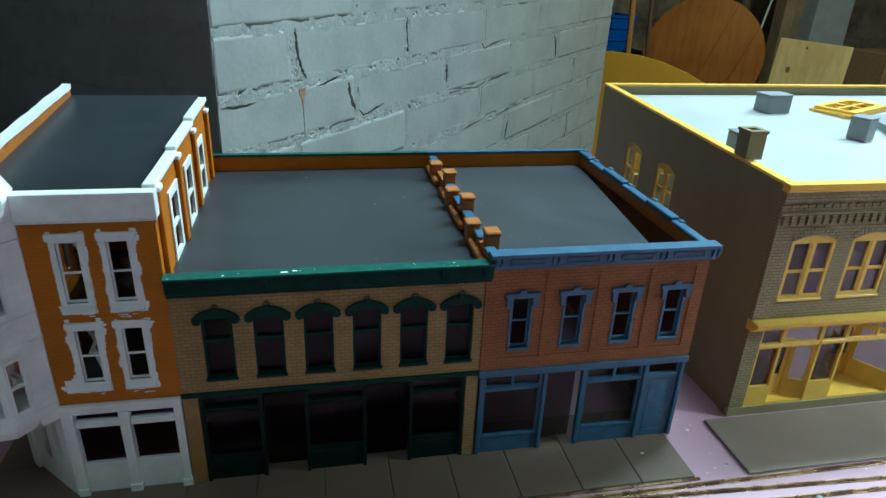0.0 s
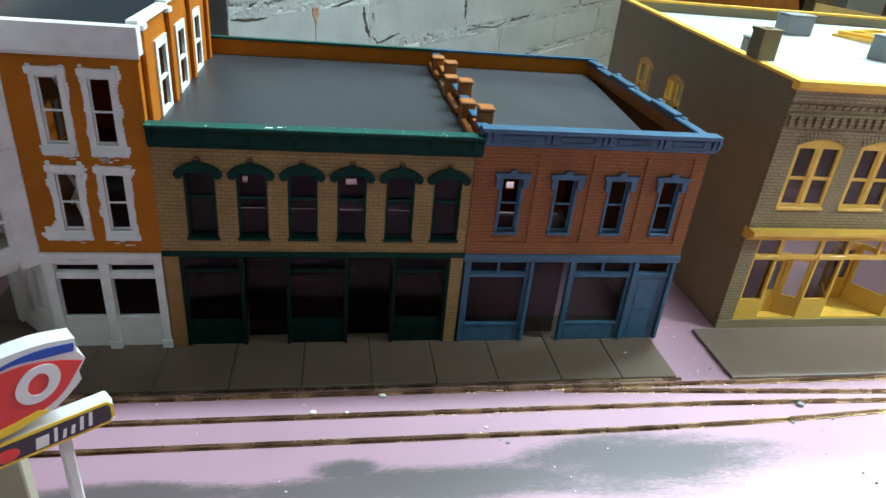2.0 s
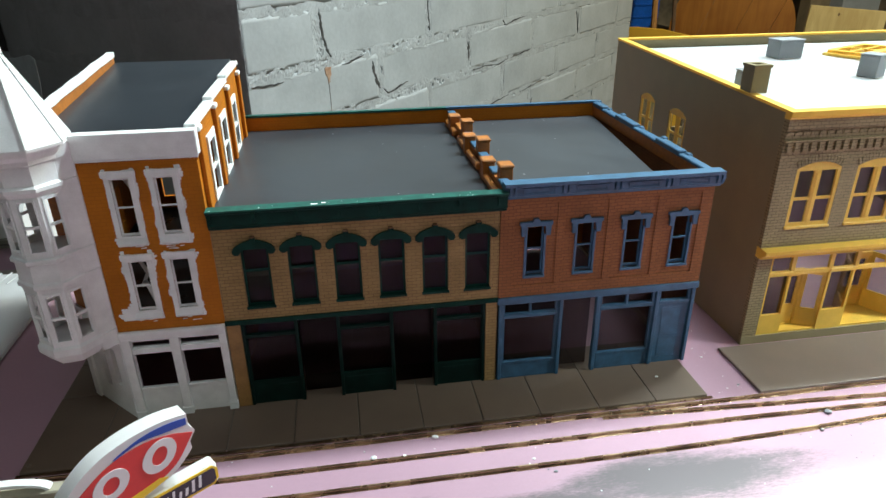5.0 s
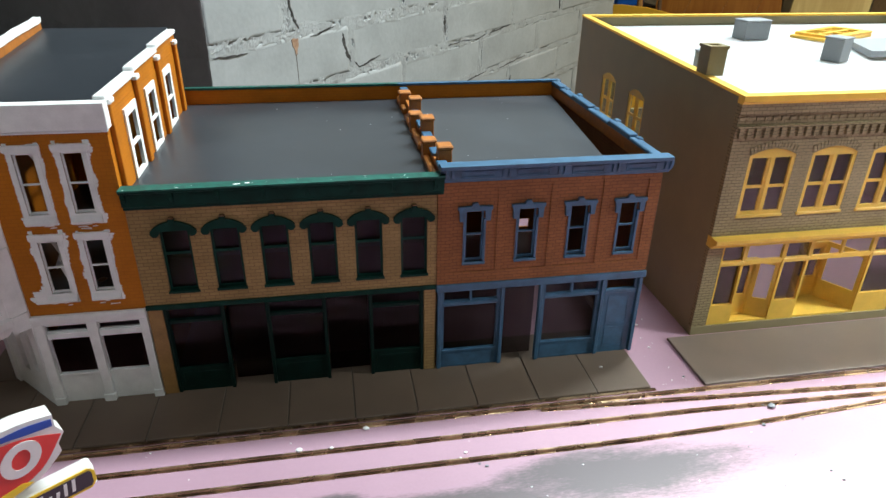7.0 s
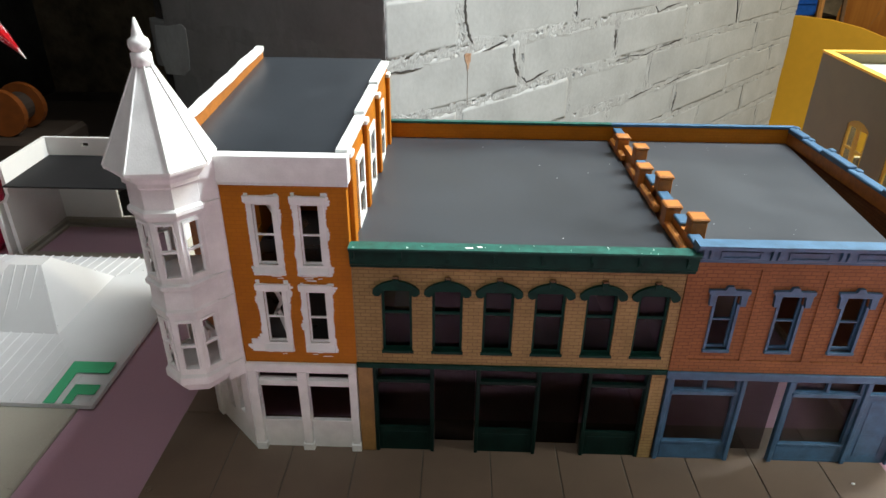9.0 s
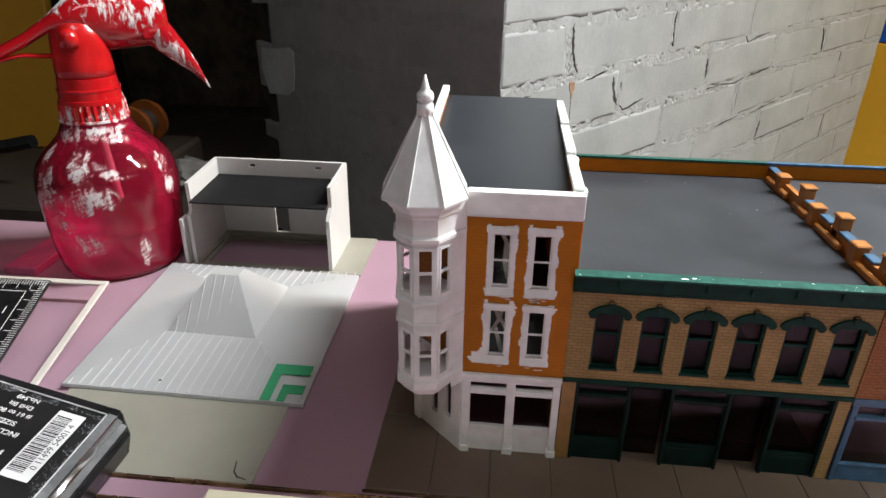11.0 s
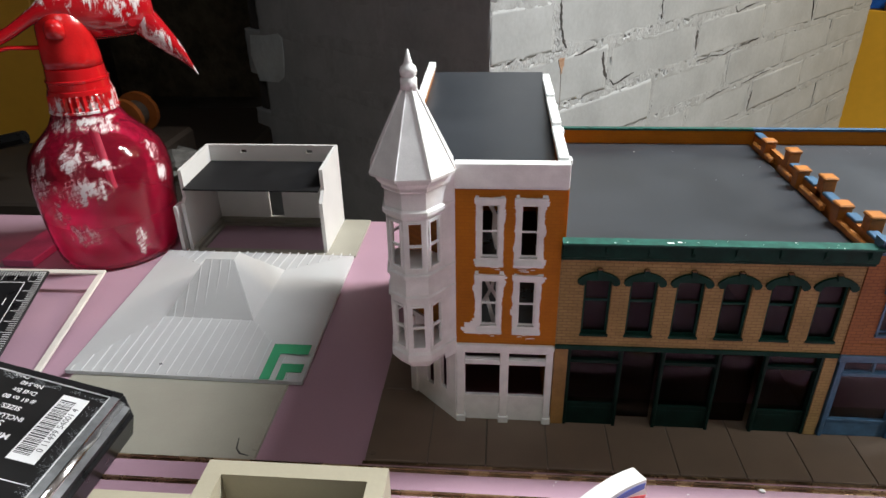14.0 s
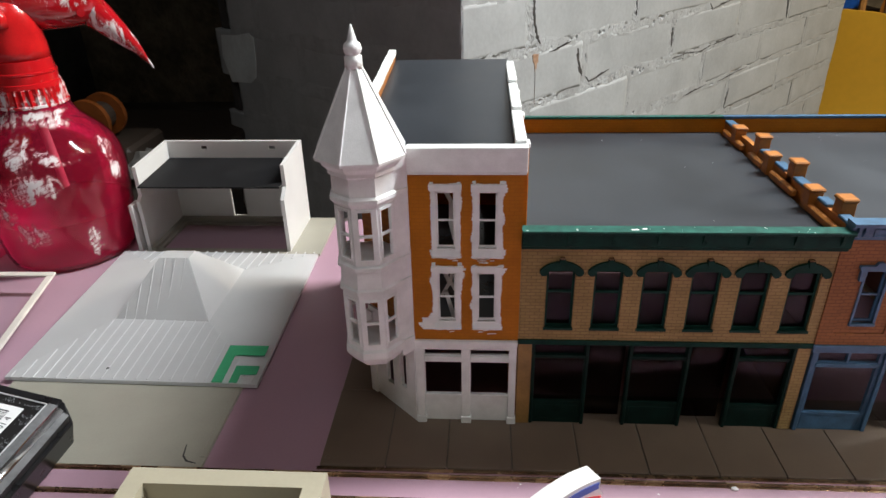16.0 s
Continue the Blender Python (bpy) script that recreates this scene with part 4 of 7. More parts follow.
    prism(bm, [(BX0 + 0.5, FY + 0.3), (BX1 - 2.3, FY + 0.3), (BX1 - 0.4, BY1 - 0.32), (BX0 + 0.5, BY1 - 0.32)], 11.02, 11.2, "xy")
    part("roof", bm, ROOFGREY, h, "dark grey styrene roof sheet lying a little askew")
    bm = bmesh.new()
    box(bm, BX1 - 0.62, BX1 - 0.301, FY + 0.35, BY1 - 0.31, 0.17, 0.42)
    part("base_strip", bm, paint("pale_bare_plastic", (0.36, 0.27, 0.16), 0.5), h, "pale strip along the foot of the side wall")
    # party wall with chimney stubs
    bm = bmesh.new()
    slab(bm, FY + 0.3, BY1 - 0.3, 0.17, 11.9, BX0 + 0.12, BX0 + 0.42, [], "yz")
    part("party_wall", bm, ORANGEPLAIN, h)
    bm = bmesh.new()
    for y0, y1 in ((28.0, 31.2), (32.6, 35.6), (36.9, 38.9), (40.2, 43.6)):
        chamfered(bm, BX0 - 0.22, BX0 + 0.10, y0, y1, 11.2, 11.62, 0.08)
    part("ledge", bm, ORANGEPLAIN, h)
    stubs = [(29.0, 0.42, 12.72), (31.1, -0.05, 12.4), (33.9, 0.30, 12.8), (36.3, -0.05, 12.4), (38.6, 0.25, 12.75), (41.6, -0.05, 12.4)]
    for y, dx, z in stubs:
        bm = bmesh.new()
        chamfered(bm, BX0 - 0.18 + dx, BX0 + 0.50 + dx, y - 0.36, y + 0.36, 11.2, z - 0.2, 0.03)
        chamfered(bm, BX0 - 0.24 + dx, BX0 + 0.56 + dx, y - 0.43, y + 0.43, z - 0.2, z, 0.06)
        part("chimney_stub", bm, ORANGEPLAIN, h, "small square orange chimney stub")
    for y0, y1 in ((27.6, 28.5), (29.6, 30.6), (31.7, 33.4), (34.5, 35.8), (36.9, 38.0), (42.1, 44.2)):
        bm = bmesh.new()
        chamfered(bm, BX0 + 0.06, BX0 + 0.6, y0, y1, 11.9, 12.08, 0.04)
        part("coping", bm, BLUE, h)
    return h


build_blue_house()

# ---------------------------------------------------------------- the taupe house with yellow trim
GX0, GX1, GY0, GY1 = 30.2, 59.0, 28.45, 51.6
GZF, GZB = 14.9, 15.9     # parapet height at the front and at the back (the foam swells behind)


def gz(y):
    return GZF + (GZB - GZF) * (y - GY0) / (GY1 - GY0)


def arch_window(parent, x0, x1, z0, z1, rise, y, mat, plane="xz", panes=True, name="window", label=""):
    """A wide window under a flat brick arch: curved frame head, mullion, meeting rails."""
    bm = bmesh.new()
    bar, d, post = 0.21, 0.14, 0.22
    n = 10

    def head(x):
        k = (x - (x0 + x1) / 2) / ((x1 - x0) / 2)
        return z1 - rise * k * k
    def put(pts, back=0.0):
        prism(bm, pts, y + back, y + d, plane)
    flat = z1 - rise - 0.14
    xm, zm = (x0 + x1) / 2, z0 + (flat - z0) * 0.5
    put([(x0, z0), (x0 + bar, z0), (x0 + bar, flat), (x0, flat)])
    put([(x1 - bar, z0), (x1, z0), (x1, flat), (x1 - bar, flat)])
    put([(x0 + bar, z0), (x1 - bar, z0), (x1 - bar, z0 + bar), (x0 + bar, z0 + bar)])
    xs = [x0 + (x1 - x0) * i / n for i in range(n + 1)]
    for a, b in zip(xs, xs[1:]):
        put([(a, flat), (b, flat), (b, head(b)), (a, head(a))])
    put([(xm - post, z0 + bar), (xm + post, z0 + bar), (xm + post, flat), (xm - post, flat)], 0.03)
    put([(xm - 0.07, z0 + bar), (xm + 0.07, z0 + bar), (xm + 0.07, flat), (xm - 0.07, flat)], -0.01)
    for a, b in ((x0 + bar, xm - post), (xm + post, x1 - bar)):
        put([(a, zm - 0.08), (b, zm - 0.08), (b, zm + 0.08), (a, zm + 0.08)], 0.03)
    return part(name, bm, mat, parent, label)


def arch_fill(bm, x0, x1, z1, rise, y0, y1, plane="xz"):
    """The brick between a square opening and its flat arch."""
    n = 8
    for s in (-1, 1):
        xs = [(x0 + x1) / 2 + s * (x1 - x0) / 2 * (0.0 + i / n) for i in range(n + 1)]
        for a, b in zip(xs, xs[1:]):
            ka, kb = ((v - (x0 + x1) / 2) / ((x1 - x0) / 2) for v in (a, b))
            if rise * kb * kb < 1e-3:
                continue
            prism(bm, [(a, z1 - rise * ka * ka - 0.001), (b, z1 - rise * kb * kb), (b, z1), (a, z1)], y0, y1, plane)


def build_yellow_house():
    h = thing("yellow_trim_store", 44, 40, 0.0, "large taupe brick model store with yellow trim and white roof", "model house")
    wx = [31.42 + 3.82 * i for i in range(7)]
    bm = bmesh.new()
    slab(bm, GX0, GX1, 6.75, 14.42, GY0, GY0 + 0.35, [(x, x + 2.8, 8.02, 11.92) for x in wx])
    for x in wx:
        arch_fill(bm, x, x + 2.8, 11.92, 0.38, GY0, GY0 + 0.35)
    wall = part("front_wall", bm, TAUPE, h)
    bm = bmesh.new()
    for k in range(58):
        x = GX0 + 0.15 + k * 0.495
        box(bm, x, x + 0.26, GY0 - 0.16, GY0, 12.6, 13.12)
        box(bm, x - 0.1, x + 0.1, GY0 - 0.06, GY0, 13.5, 13.7)
    box(bm, GX0, GX1, GY0 - 0.15, GY0, 13.12, 13.24)
    box(bm, GX0, GX1, GY0 - 0.10, GY0, 13.85, 14.42)
    tagged(part("corbel_course", bm, TAUPE, wall, "stepped brick corbelling"), kind="stuff")
    for x in wx:
        w = arch_window(h, x, x + 2.8, 8.02, 11.92, 0.38, GY0 + 0.02, YELLOW, label="yellow paired arched sash window")
        bm = bmesh.new()
        chamfered(bm, x - 0.05, x + 2.85, GY0 - 0.1, GY0 + 0.15, 7.87, 8.04, 0.03)
        part("sill", bm, YELLOW, w)
        bm = bmesh.new()
        for i in range(15):
            k = (i + 0.5) / 15 * 2 - 1
            xa = x + 1.4 + k * 1.47
            zz = 11.92 - 0.38 * k * k
            mm = Matrix.Translation((xa, 0, zz + 0.22)) @ Matrix.Rotation(k * 0.32, 4, "Y")
            box(bm, -0.085, 0.085, GY0 - 0.05, GY0 + 0.02, -0.2, 0.2, mm)
        part("brick_arch", bm, TAUPE, w)
        glazing(w, x + 0.1, x + 2.7, 8.1, 11.6, GY0 + 0.17)
    bm = bmesh.new()
    prism(bm, [(GY0 + 0.3, 14.42), (GY0 - 0.14, 14.42), (GY0 - 0.16, 14.5), (GY0 - 0.26, 14.56), (GY0 - 0.26, 14.88), (GY0 + 0.3, 14.9)], GX0 - 0.05, GX1 + 0.05, "yz")
    part("cornice", bm, YELLOW, h, "bright yellow cornice strip")
    # side walls
    side = [(43.7, 46.2, 9.2, 12.55), (38.9, 41.4, 9.2, 12.4)]
    bm = bmesh.new()
    slab(bm, GY0 + 0.35, GY1, 0.02, 14.0, GX0, GX0 + 0.35, side, "yz")
    for a, b, c, e in side:
        arch_fill(bm, a, b, e, 0.4, GX0, GX0 + 0.35, "yz")
    part("side_wall", bm, TAUPE_PLAIN, h, "plain taupe side wall")
    for a, b, c, e in side:
        arch_window(h, a, b, c, e, 0.4, GX0 + 0.05, YELLOW, "yz", name="side_window", label="yellow arched side window")
    bm = bmesh.new()
    slab(bm, GY0 + 0.35, GY1, 0.02, 14.0, GX1 - 0.35, GX1, [], "yz")
    part("side_wall", bm, TAUPE, h)
    bm = bmesh.new()
    slab(bm, GX0 + 0.35, GX1 - 0.35, 0.02, 14.0, GY1 - 0.35, GY1, [(34, 37, 8, 12), (40, 43, 8, 12), (46, 49, 8, 12), (34, 37, 1, 5), (46, 49, 1, 5)])
    part("rear_wall", bm, TAUPE, h)
    # parapets that follow the swelling
    def rail_wall(name, x0, x1, y0, y1, dz0, dz1, mat, label=""):
        b2 = bmesh.new()
        vs = box(b2, x0, x1, y0, y1, 0, 1)
        for i, v in enumerate(vs):
            v.co.z = dz0 if dz0 > 5 and i < 4 else gz(v.co.y) + (dz0 if i < 4 else dz1)
        return part(name, b2, mat, h, label)
    for x0, x1 in ((GX0, GX0 + 0.4), (GX1 - 0.4, GX1)):
        rail_wall("parapet", x0, x1, GY0 + 0.35, GY1, 14.001, -0.16, TAUPE_PLAIN)
        rail_wall("coping", x0 - 0.06, x1 + 0.08, GY0 + 0.3, GY1 + 0.05, -0.158, 0.0, YELLOW, "bright yellow coping")
    rail_wall("parapet", GX0 + 0.4, GX1 - 0.4, GY1 - 0.4, GY1, 14.001, -0.16, TAUPE_PLAIN)
    rail_wall("coping", GX0 + 0.48, GX1 - 0.48, GY1 - 0.48, GY1 + 0.05, -0.158, 0.0, YELLOW, "bright yellow coping")
    rail_wall("roof", GX0 + 0.4, GX1 - 0.4, GY0 + 0.3, GY1 - 0.4, -1.15, -0.85, ROOFWHITE, "flat pale grey roof sheet")
    # chimney on the party parapet
    ch = new("chimney")
    ch.parent = h
    bm = bmesh.new()
    box(bm, 30.25, 31.3, 32.3, 33.4, 15.02, 16.5)
    part("chimney_shaft", bm, TAUPE_PLAIN, ch)
    bm = bmesh.new()
    slab(bm, 30.19, 31.36, 32.24, 33.46, 0, 0.16, [(30.45, 31.1, 32.55, 33.15)], m=Matrix.Translation((0, 0, 16.5)) @ Matrix(((1, 0, 0, 0), (0, 0, 1, 0), (0, 1, 0, 0), (0, 0, 0, 1))))
    part("chimney_rim", bm, TAUPE_PLAIN, ch)
    # shop front
    bm = bmesh.new()
    box(bm, GX0, GX1, GY0 - 0.02, GY0 + 0.5, 0.02, 0.6)
    part("plinth", bm, TAUPE_PLAIN, h)
    for x0, x1 in ((GX0, 31.15), (43.9, 44.9), (58.1, GX1)):
        bm = bmesh.new()
        box(bm, x0, x1, GY0, GY0 + 0.4, 0.6, 6.1)
        part("brick_pier", bm, TAUPE, h)
    bm = bmesh.new()
    prism(bm, [(GY0 + 0.35, 6.1), (GY0 - 0.2, 6.1), (GY0 - 0.25, 6.25), (GY0 - 0.6, 6.5), (GY0 - 0.62, 6.72), (GY0 + 0.35, 6.78)], GX0 + 0.0, GX1, "yz")
    part("shop_cornice", bm, YELLOW, h, "yellow projecting shop cornice")

    def shop_bay(a, b):
        bm = bmesh.new()
        slab(bm, a, b, 0.6, 6.1, GY0 + 0.06, GY0 + 0.24, [(a + 0.15, b - 0.15, 2.0, 4.7), (a + 0.15, b - 0.15, 5.0, 5.95)])
        bay = part("shop_window", bm, YELLOW, h, "yellow display window frame")
        bm = bmesh.new()
        chamfered(bm, a, b, GY0 - 0.02, GY0 + 0.1, 4.72, 4.98, 0.03)
        part("transom_bar", bm, YELLOW, bay)
        glazing(bay, a + 0.08, b - 0.08, 1.9, 6.0, GY0 + 0.25)
        return bay

    def shop_recess(a, b, deep, ql=0.28, qr=0.28):
        bm = bmesh.new()
        lights = [(a + 0.12, b - 0.12, 5.0, 5.95)] if b - a < 3 else [(a + 0.12, (a + b) / 2 - 0.08, 5.0, 5.95), ((a + b) / 2 + 0.08, b - 0.12, 5.0, 5.95)]
        slab(bm, a, b, 4.72, 6.1, GY0 + 0.06, GY0 + 0.24, lights)
        part("transom_light", bm, YELLOW, h)
        bm = bmesh.new()
        box(bm, a, b, GY0 + 0.1, GY0 + deep + 0.2, 0.604, 0.72)
        part("recess_floor", bm, YELLOW, h)
        p, q = a + (b - a) * ql, b - (b - a) * qr
        bm = bmesh.new()
        slab(bm, p, q, 0.72, 4.72, GY0 + deep, GY0 + deep + 0.15, [(p + 0.12, q - 0.12, 0.8, 4.45)])
        door = part("shop_door", bm, YELLOW, h, "yellow recessed shop door in a frame")
        bm = bmesh.new()
        slab(bm, p + 0.125, q - 0.125, 0.805, 4.445, GY0 + deep + 0.06, GY0 + deep + 0.16, [(p + 0.32, q - 0.32, 2.2, 4.2)])
        part("door_leaf", bm, YELLOW, door)
        glazing(door, p + 0.2, q - 0.2, 2.1, 4.3, GY0 + deep + 0.17)
        for p0, p1 in ((a, p), (b, q)):
            m = Matrix.Translation((p0, GY0 + 0.2, 0)) @ Matrix.Rotation(math.atan2(deep - 0.2, p1 - p0), 4, "Z")
            ln = math.hypot(deep - 0.2, p1 - p0)
            bm = bmesh.new()
            slab(bm, 0, ln, 0.72, 4.72, -0.06, 0.06, [(0.2, ln - 0.2, 2.0, 4.4)], m=m)
            part("recess_side", bm, YELLOW, h)
    x = 31.15
    for kind, w in (("w", 1.6), ("r", 2.55), ("w", 1.8), ("r", 4.25), ("w", 2.55)):
        shop_bay(x, x + w) if kind == "w" else (shop_recess(x, x + w, 0.75, 0.08, 0.44) if w < 3 else shop_recess(x, x + w, 2.2))
        x += w
    x = 44.9
    for kind, w in (("w", 3.6), ("r", 4.4), ("w", 5.2)):
        shop_bay(x, x + w) if kind == "w" else shop_recess(x, x + w, 2.0)
        x += w
    return h


build_yellow_house()

bm = bmesh.new()
chamfered(bm, 28.55, 62, 23.75, 28.2, 0.002, 0.18, 0.04)
lone("store_sidewalk", bm, STOREWALK, "plain warm grey plastic sidewalk sheet before the yellow-trimmed store", "sidewalk", kind="structure", base=(45, 26, 0))


def roof_z(y):
    return gz(y) - 0.85


def vent_box(x, y, w, d, hgt, rz=0):
    z = roof_z(y)
    t = thing("roof_vent", x, y, z, "small plain grey plastic box set on the white roof", "roof vent", "grey roof vents", rz=rz)
    bm = bmesh.new()
    chamfered(bm, -w / 2, w / 2, -d / 2, d / 2, 0.0, hgt, 0.06)
    part("vent_body", bm, GREYBOX, t, local=True)
    bm = bmesh.new()
    chamfered(bm, -w / 2 - 0.04, w / 2 + 0.04, -d / 2 - 0.04, d / 2 + 0.04, hgt - 0.002, hgt + 0.1, 0.04)
    part("vent_lid", bm, GREYBOX, t, local=True)
    return t


vent_box(41.7, 45.7, 2.2, 1.5, 1.35, 4)
vent_box(43.4, 38.4, 1.3, 1.3, 1.5, 25)
vent_box(32.6, 36.3, 1.1, 1.2, 1.2)


def build_roof_sprue():
    """Loose yellow window casting left lying on the roof."""
    y = 46.0
    t = thing("loose_window_casting", 49.0, y, roof_z(y), "loose yellow plastic window frame casting lying on the white roof", "model part", rz=26)
    for i, dz in enumerate((0.0, 0.24)):
        bm = bmesh.new()
        pts = [(-3.4, -1.6), (3.0, -1.8), (3.3, 0.6), (1.6, 1.7), (-1.5, 1.6), (-3.3, 0.4)]
        inner = [(-1.4 + 0.3 * i, 1.2, -0.9, 0.7)]
        ring(bm, ragged(-3.2 + i * 0.3, 3.1, -1.7, 1.6 - i * 0.2, 0.5, 0.12), (-2.6, 2.5, -1.1, 1.0), 0, 0.2)
        bm2 = bmesh.new()
        join(bm2, bm, Matrix.Translation((0, 0, dz + 0.2)) @ Matrix.Rotation(radians(-90), 4, "X"))
        box(bm2, -0.14, 0.14, -1.1, 1.0, dz, dz + 0.16)
        box(bm2, -2.6, 2.5, -0.16, 0.1, dz + 0.02, dz + 0.15)
        part("casting_frame", bm2, YELLOW, t, local=True)
    return t


build_roof_sprue()
bm = bmesh.new()
pts = [(46.0, 38.2), (54.0, 38.0), (55.5, 41.0), (53.5, 43.4), (48.0, 43.1)]
prism(bm, pts, roof_z(43.4) + 0.002, roof_z(43.4) + 0.42, "xy")
lone("skylight_base", bm, GREYBOX, "grey many-sided plastic plate lying on the white roof", "model part", base=(53, 42, 14.6))

# ---------------------------------------------------------------- unfinished things beside the corner house


def build_white_shell():
    """Roofless white walls of a small diner on an ivory base, a black card laid in as its roof."""
    t = thing("diner_shell", -24, 50, 0, "unfinished white styrene diner walls with a black card roof", "model part")
    x0, x1, y0, y1 = -30.2, -18.0, 47.3, 54.0
    zt = 7.7
    bm = bmesh.new()
    slab(bm, x0 - 0.8, -15.5, 46.9, 54.2, 0, 0.2, [(x0 + 1.0, x1 - 0.6, 47.8, 52.8)], m=Matrix(((1, 0, 0, 0), (0, 0, 1, 0), (0, 1, 0, 0), (0, 0, 0, 1))) @ Matrix.Translation((0, 0.004, 0)))
    part("base_plate", bm, BEIGE, t, "ivory plastic base frame")
    bm = bmesh.new()
    slab(bm, x0, x1, 0.21, zt, y1 - 0.3, y1, [(-25.0, -23.7, 0.6, 5.6), (-27.0, -26.4, 6.92, 7.25), (-20.9, -20.3, 6.92, 7.25)])
    part("back_wall", bm, STYRENE, t)
    bm = bmesh.new()
    prism(bm, [(y0, 0.21), (y1 - 0.3, 0.21), (y1 - 0.3, zt), (y0 + 0.5, zt - 0.3), (y0 + 0.5, 5.0), (y0, 4.6)], x0, x0 + 0.3, "yz")
    part("end_wall", bm, STYRENE, t)
    bm = bmesh.new()
    prism(bm, [(y0, 0.21), (y1 - 0.3, 0.21), (y1 - 0.3, zt), (y0 + 1.0, zt - 0.3), (y0 + 1.0, 5.6), (y0, 4.8)], x1 - 0.3, x1, "yz")
    part("end_wall", bm, STYRENE, t)
    bm = bmesh.new()
    box(bm, x0 - 0.62, x0 - 0.32, y0 - 0.3, y0 + 0.9, 0.21, 4.4)
    part("pilaster", bm, STYRENE, t)
    bm = bmesh.new()
    m = Matrix.Translation((0, y0, 5.75)) @ Matrix.Rotation(radians(3), 4, "X")
    box(bm, x0 + 0.31, x1 - 0.31, 0.1, y1 - y0 - 0.35, 0, 0.12, m)
    part("roof_card", bm, paint("black_card", (0.010, 0.010, 0.011), 0.7, vary=0.2, spec=0.2), t, "black card laid in as roof")
    bm = bmesh.new()
    for z in (0.21, ):
        box(bm, x0 + 0.31, x1 - 0.31, y1 - 0.75, y1 - 0.31, z, z + 0.35)
        box(bm, x0 + 0.31, x0 + 0.7, y0, y1 - 0.76, z, z + 0.3)
    part("inner_ledge", bm, BEIGE, t)
    return t


build_white_shell()


def build_hip_roof():
    """White hip roof with standing ribs, its lower skirt flatter than the top."""
    t = thing("hip_roof", -23.4, 38.2, 0, "white ribbed styrene hip roof with green marks, on ivory plate", "model part")
    zb, zm, zt = 0.45, 0.85, 3.95
    e = [(-30.9, 30.0), (-15.3, 29.75), (-15.5, 46.4), (-31.9, 46.7)]
    mid = [(-26.9, 35.9), (-20.4, 35.7), (-20.4, 43.0), (-26.9, 43.0)]
    top = [(-24.6, 38.9), (-22.5, 38.9), (-22.5, 40.0), (-24.6, 40.0)]

    def quad(a, b, za, zc, i, j):
        return [Vector((*a[i], za)), Vector((*a[j], za)), Vector((*b[j], zc)), Vector((*b[i], zc))]
    bm = bmesh.new()
    lv = [[bm.verts.new((*p, z)) for p in ps] for ps, z in ((e, zb - 0.25), (e, zb), (mid, zm), (top, zt))]
    for a, b in zip(lv, lv[1:]):
        for i in range(4):
            bm.faces.new((a[i], a[(i + 1) % 4], b[(i + 1) % 4], b[i]))
    bm.faces.new(lv[-1]), bm.faces.new(lv[0][::-1])
    shell = part("roof_shell", bm, ROOFSTYRENE, t)
    # ribs on the front and back slopes
    def ribs(i, j, count):
        for k in range(count):
            f = (k + 0.5) / count
            x = e[i][0] + (e[j][0] - e[i][0]) * f
            y = e[i][1]
            bm = bmesh.new()
            pts = [(x, y, zb)]
            lo, hi = min(mid[i][0], mid[j][0]), max(mid[i][0], mid[j][0])
            lt, ht = min(top[i][0], top[j][0]), max(top[i][0], top[j][0])
            if lo <= x <= hi:
                pts.append((x, mid[i][1], zm))
                if lt <= x <= ht:
                    pts.append((x, top[i][1], zt))
                else:
                    q = (x - lo) / (lt - lo) if x < lt else (hi - x) / (hi - ht)
                    pts.append((x, mid[i][1] + (top[i][1] - mid[i][1]) * q, zm + (zt - zm) * q))
            else:
                ex, ox = (min(e[i][0], e[j][0]), lo) if x < lo else (max(e[i][0], e[j][0]), hi)
                q = (x - ex) / (ox - ex)
                pts.append((x, e[i][1] + (mid[i][1] - e[i][1]) * q, zb + (zm - zb) * q))
            for a, b in zip(pts, pts[1:]):
                if (Vector(a) - Vector(b)).length > 0.1:
                    tube(bm, a, b, 0.055, 0.055, 6)
            part("rib", bm, ROOFSTYRENE, shell)
    ribs(0, 1, 22)
    ribs(3, 2, 22)
    # green printed marks near the front right corner
    bm = bmesh.new()
    nrm = Vector((0, -(zm - zb), mid[0][1] - e[0][1])).normalized()

    def on(x, v):
        return Vector((x, e[1][1] + (mid[1][1] - e[1][1]) * v, zb + (zm - zb) * v)) + nrm * 0.05
    def bar(x0, x1, v0, v1):
        q = [on(x0, v0), on(x1, v0), on(x1, v1), on(x0, v1)]
        up = [p + nrm * 0.02 for p in q]
        a = [bm.verts.new(p) for p in q]
        b = [bm.verts.new(p) for p in up]
        bm.faces.new(a[::-1]), bm.faces.new(b)
        for i in range(4):
            bm.faces.new((a[i], a[(i + 1) % 4], b[(i + 1) % 4], b[i]))
    bar(-18.05, -17.4, 0.01, 0.58), bar(-17.4, -15.55, 0.42, 0.58)
    bar(-17.0, -16.5, 0.01, 0.26), bar(-16.5, -15.55, 0.13, 0.26)
    part("printed_mark", bm, INKGREEN, t, "green printed corner marks")
    bm = bmesh.new()
    lathe(bm, [(0.09, 0.46), (0.09, 0.56), (0.02, 0.58)], (-24.9, 30.9), 10)
    part("nail_head", bm, BLACK, t)
    return t


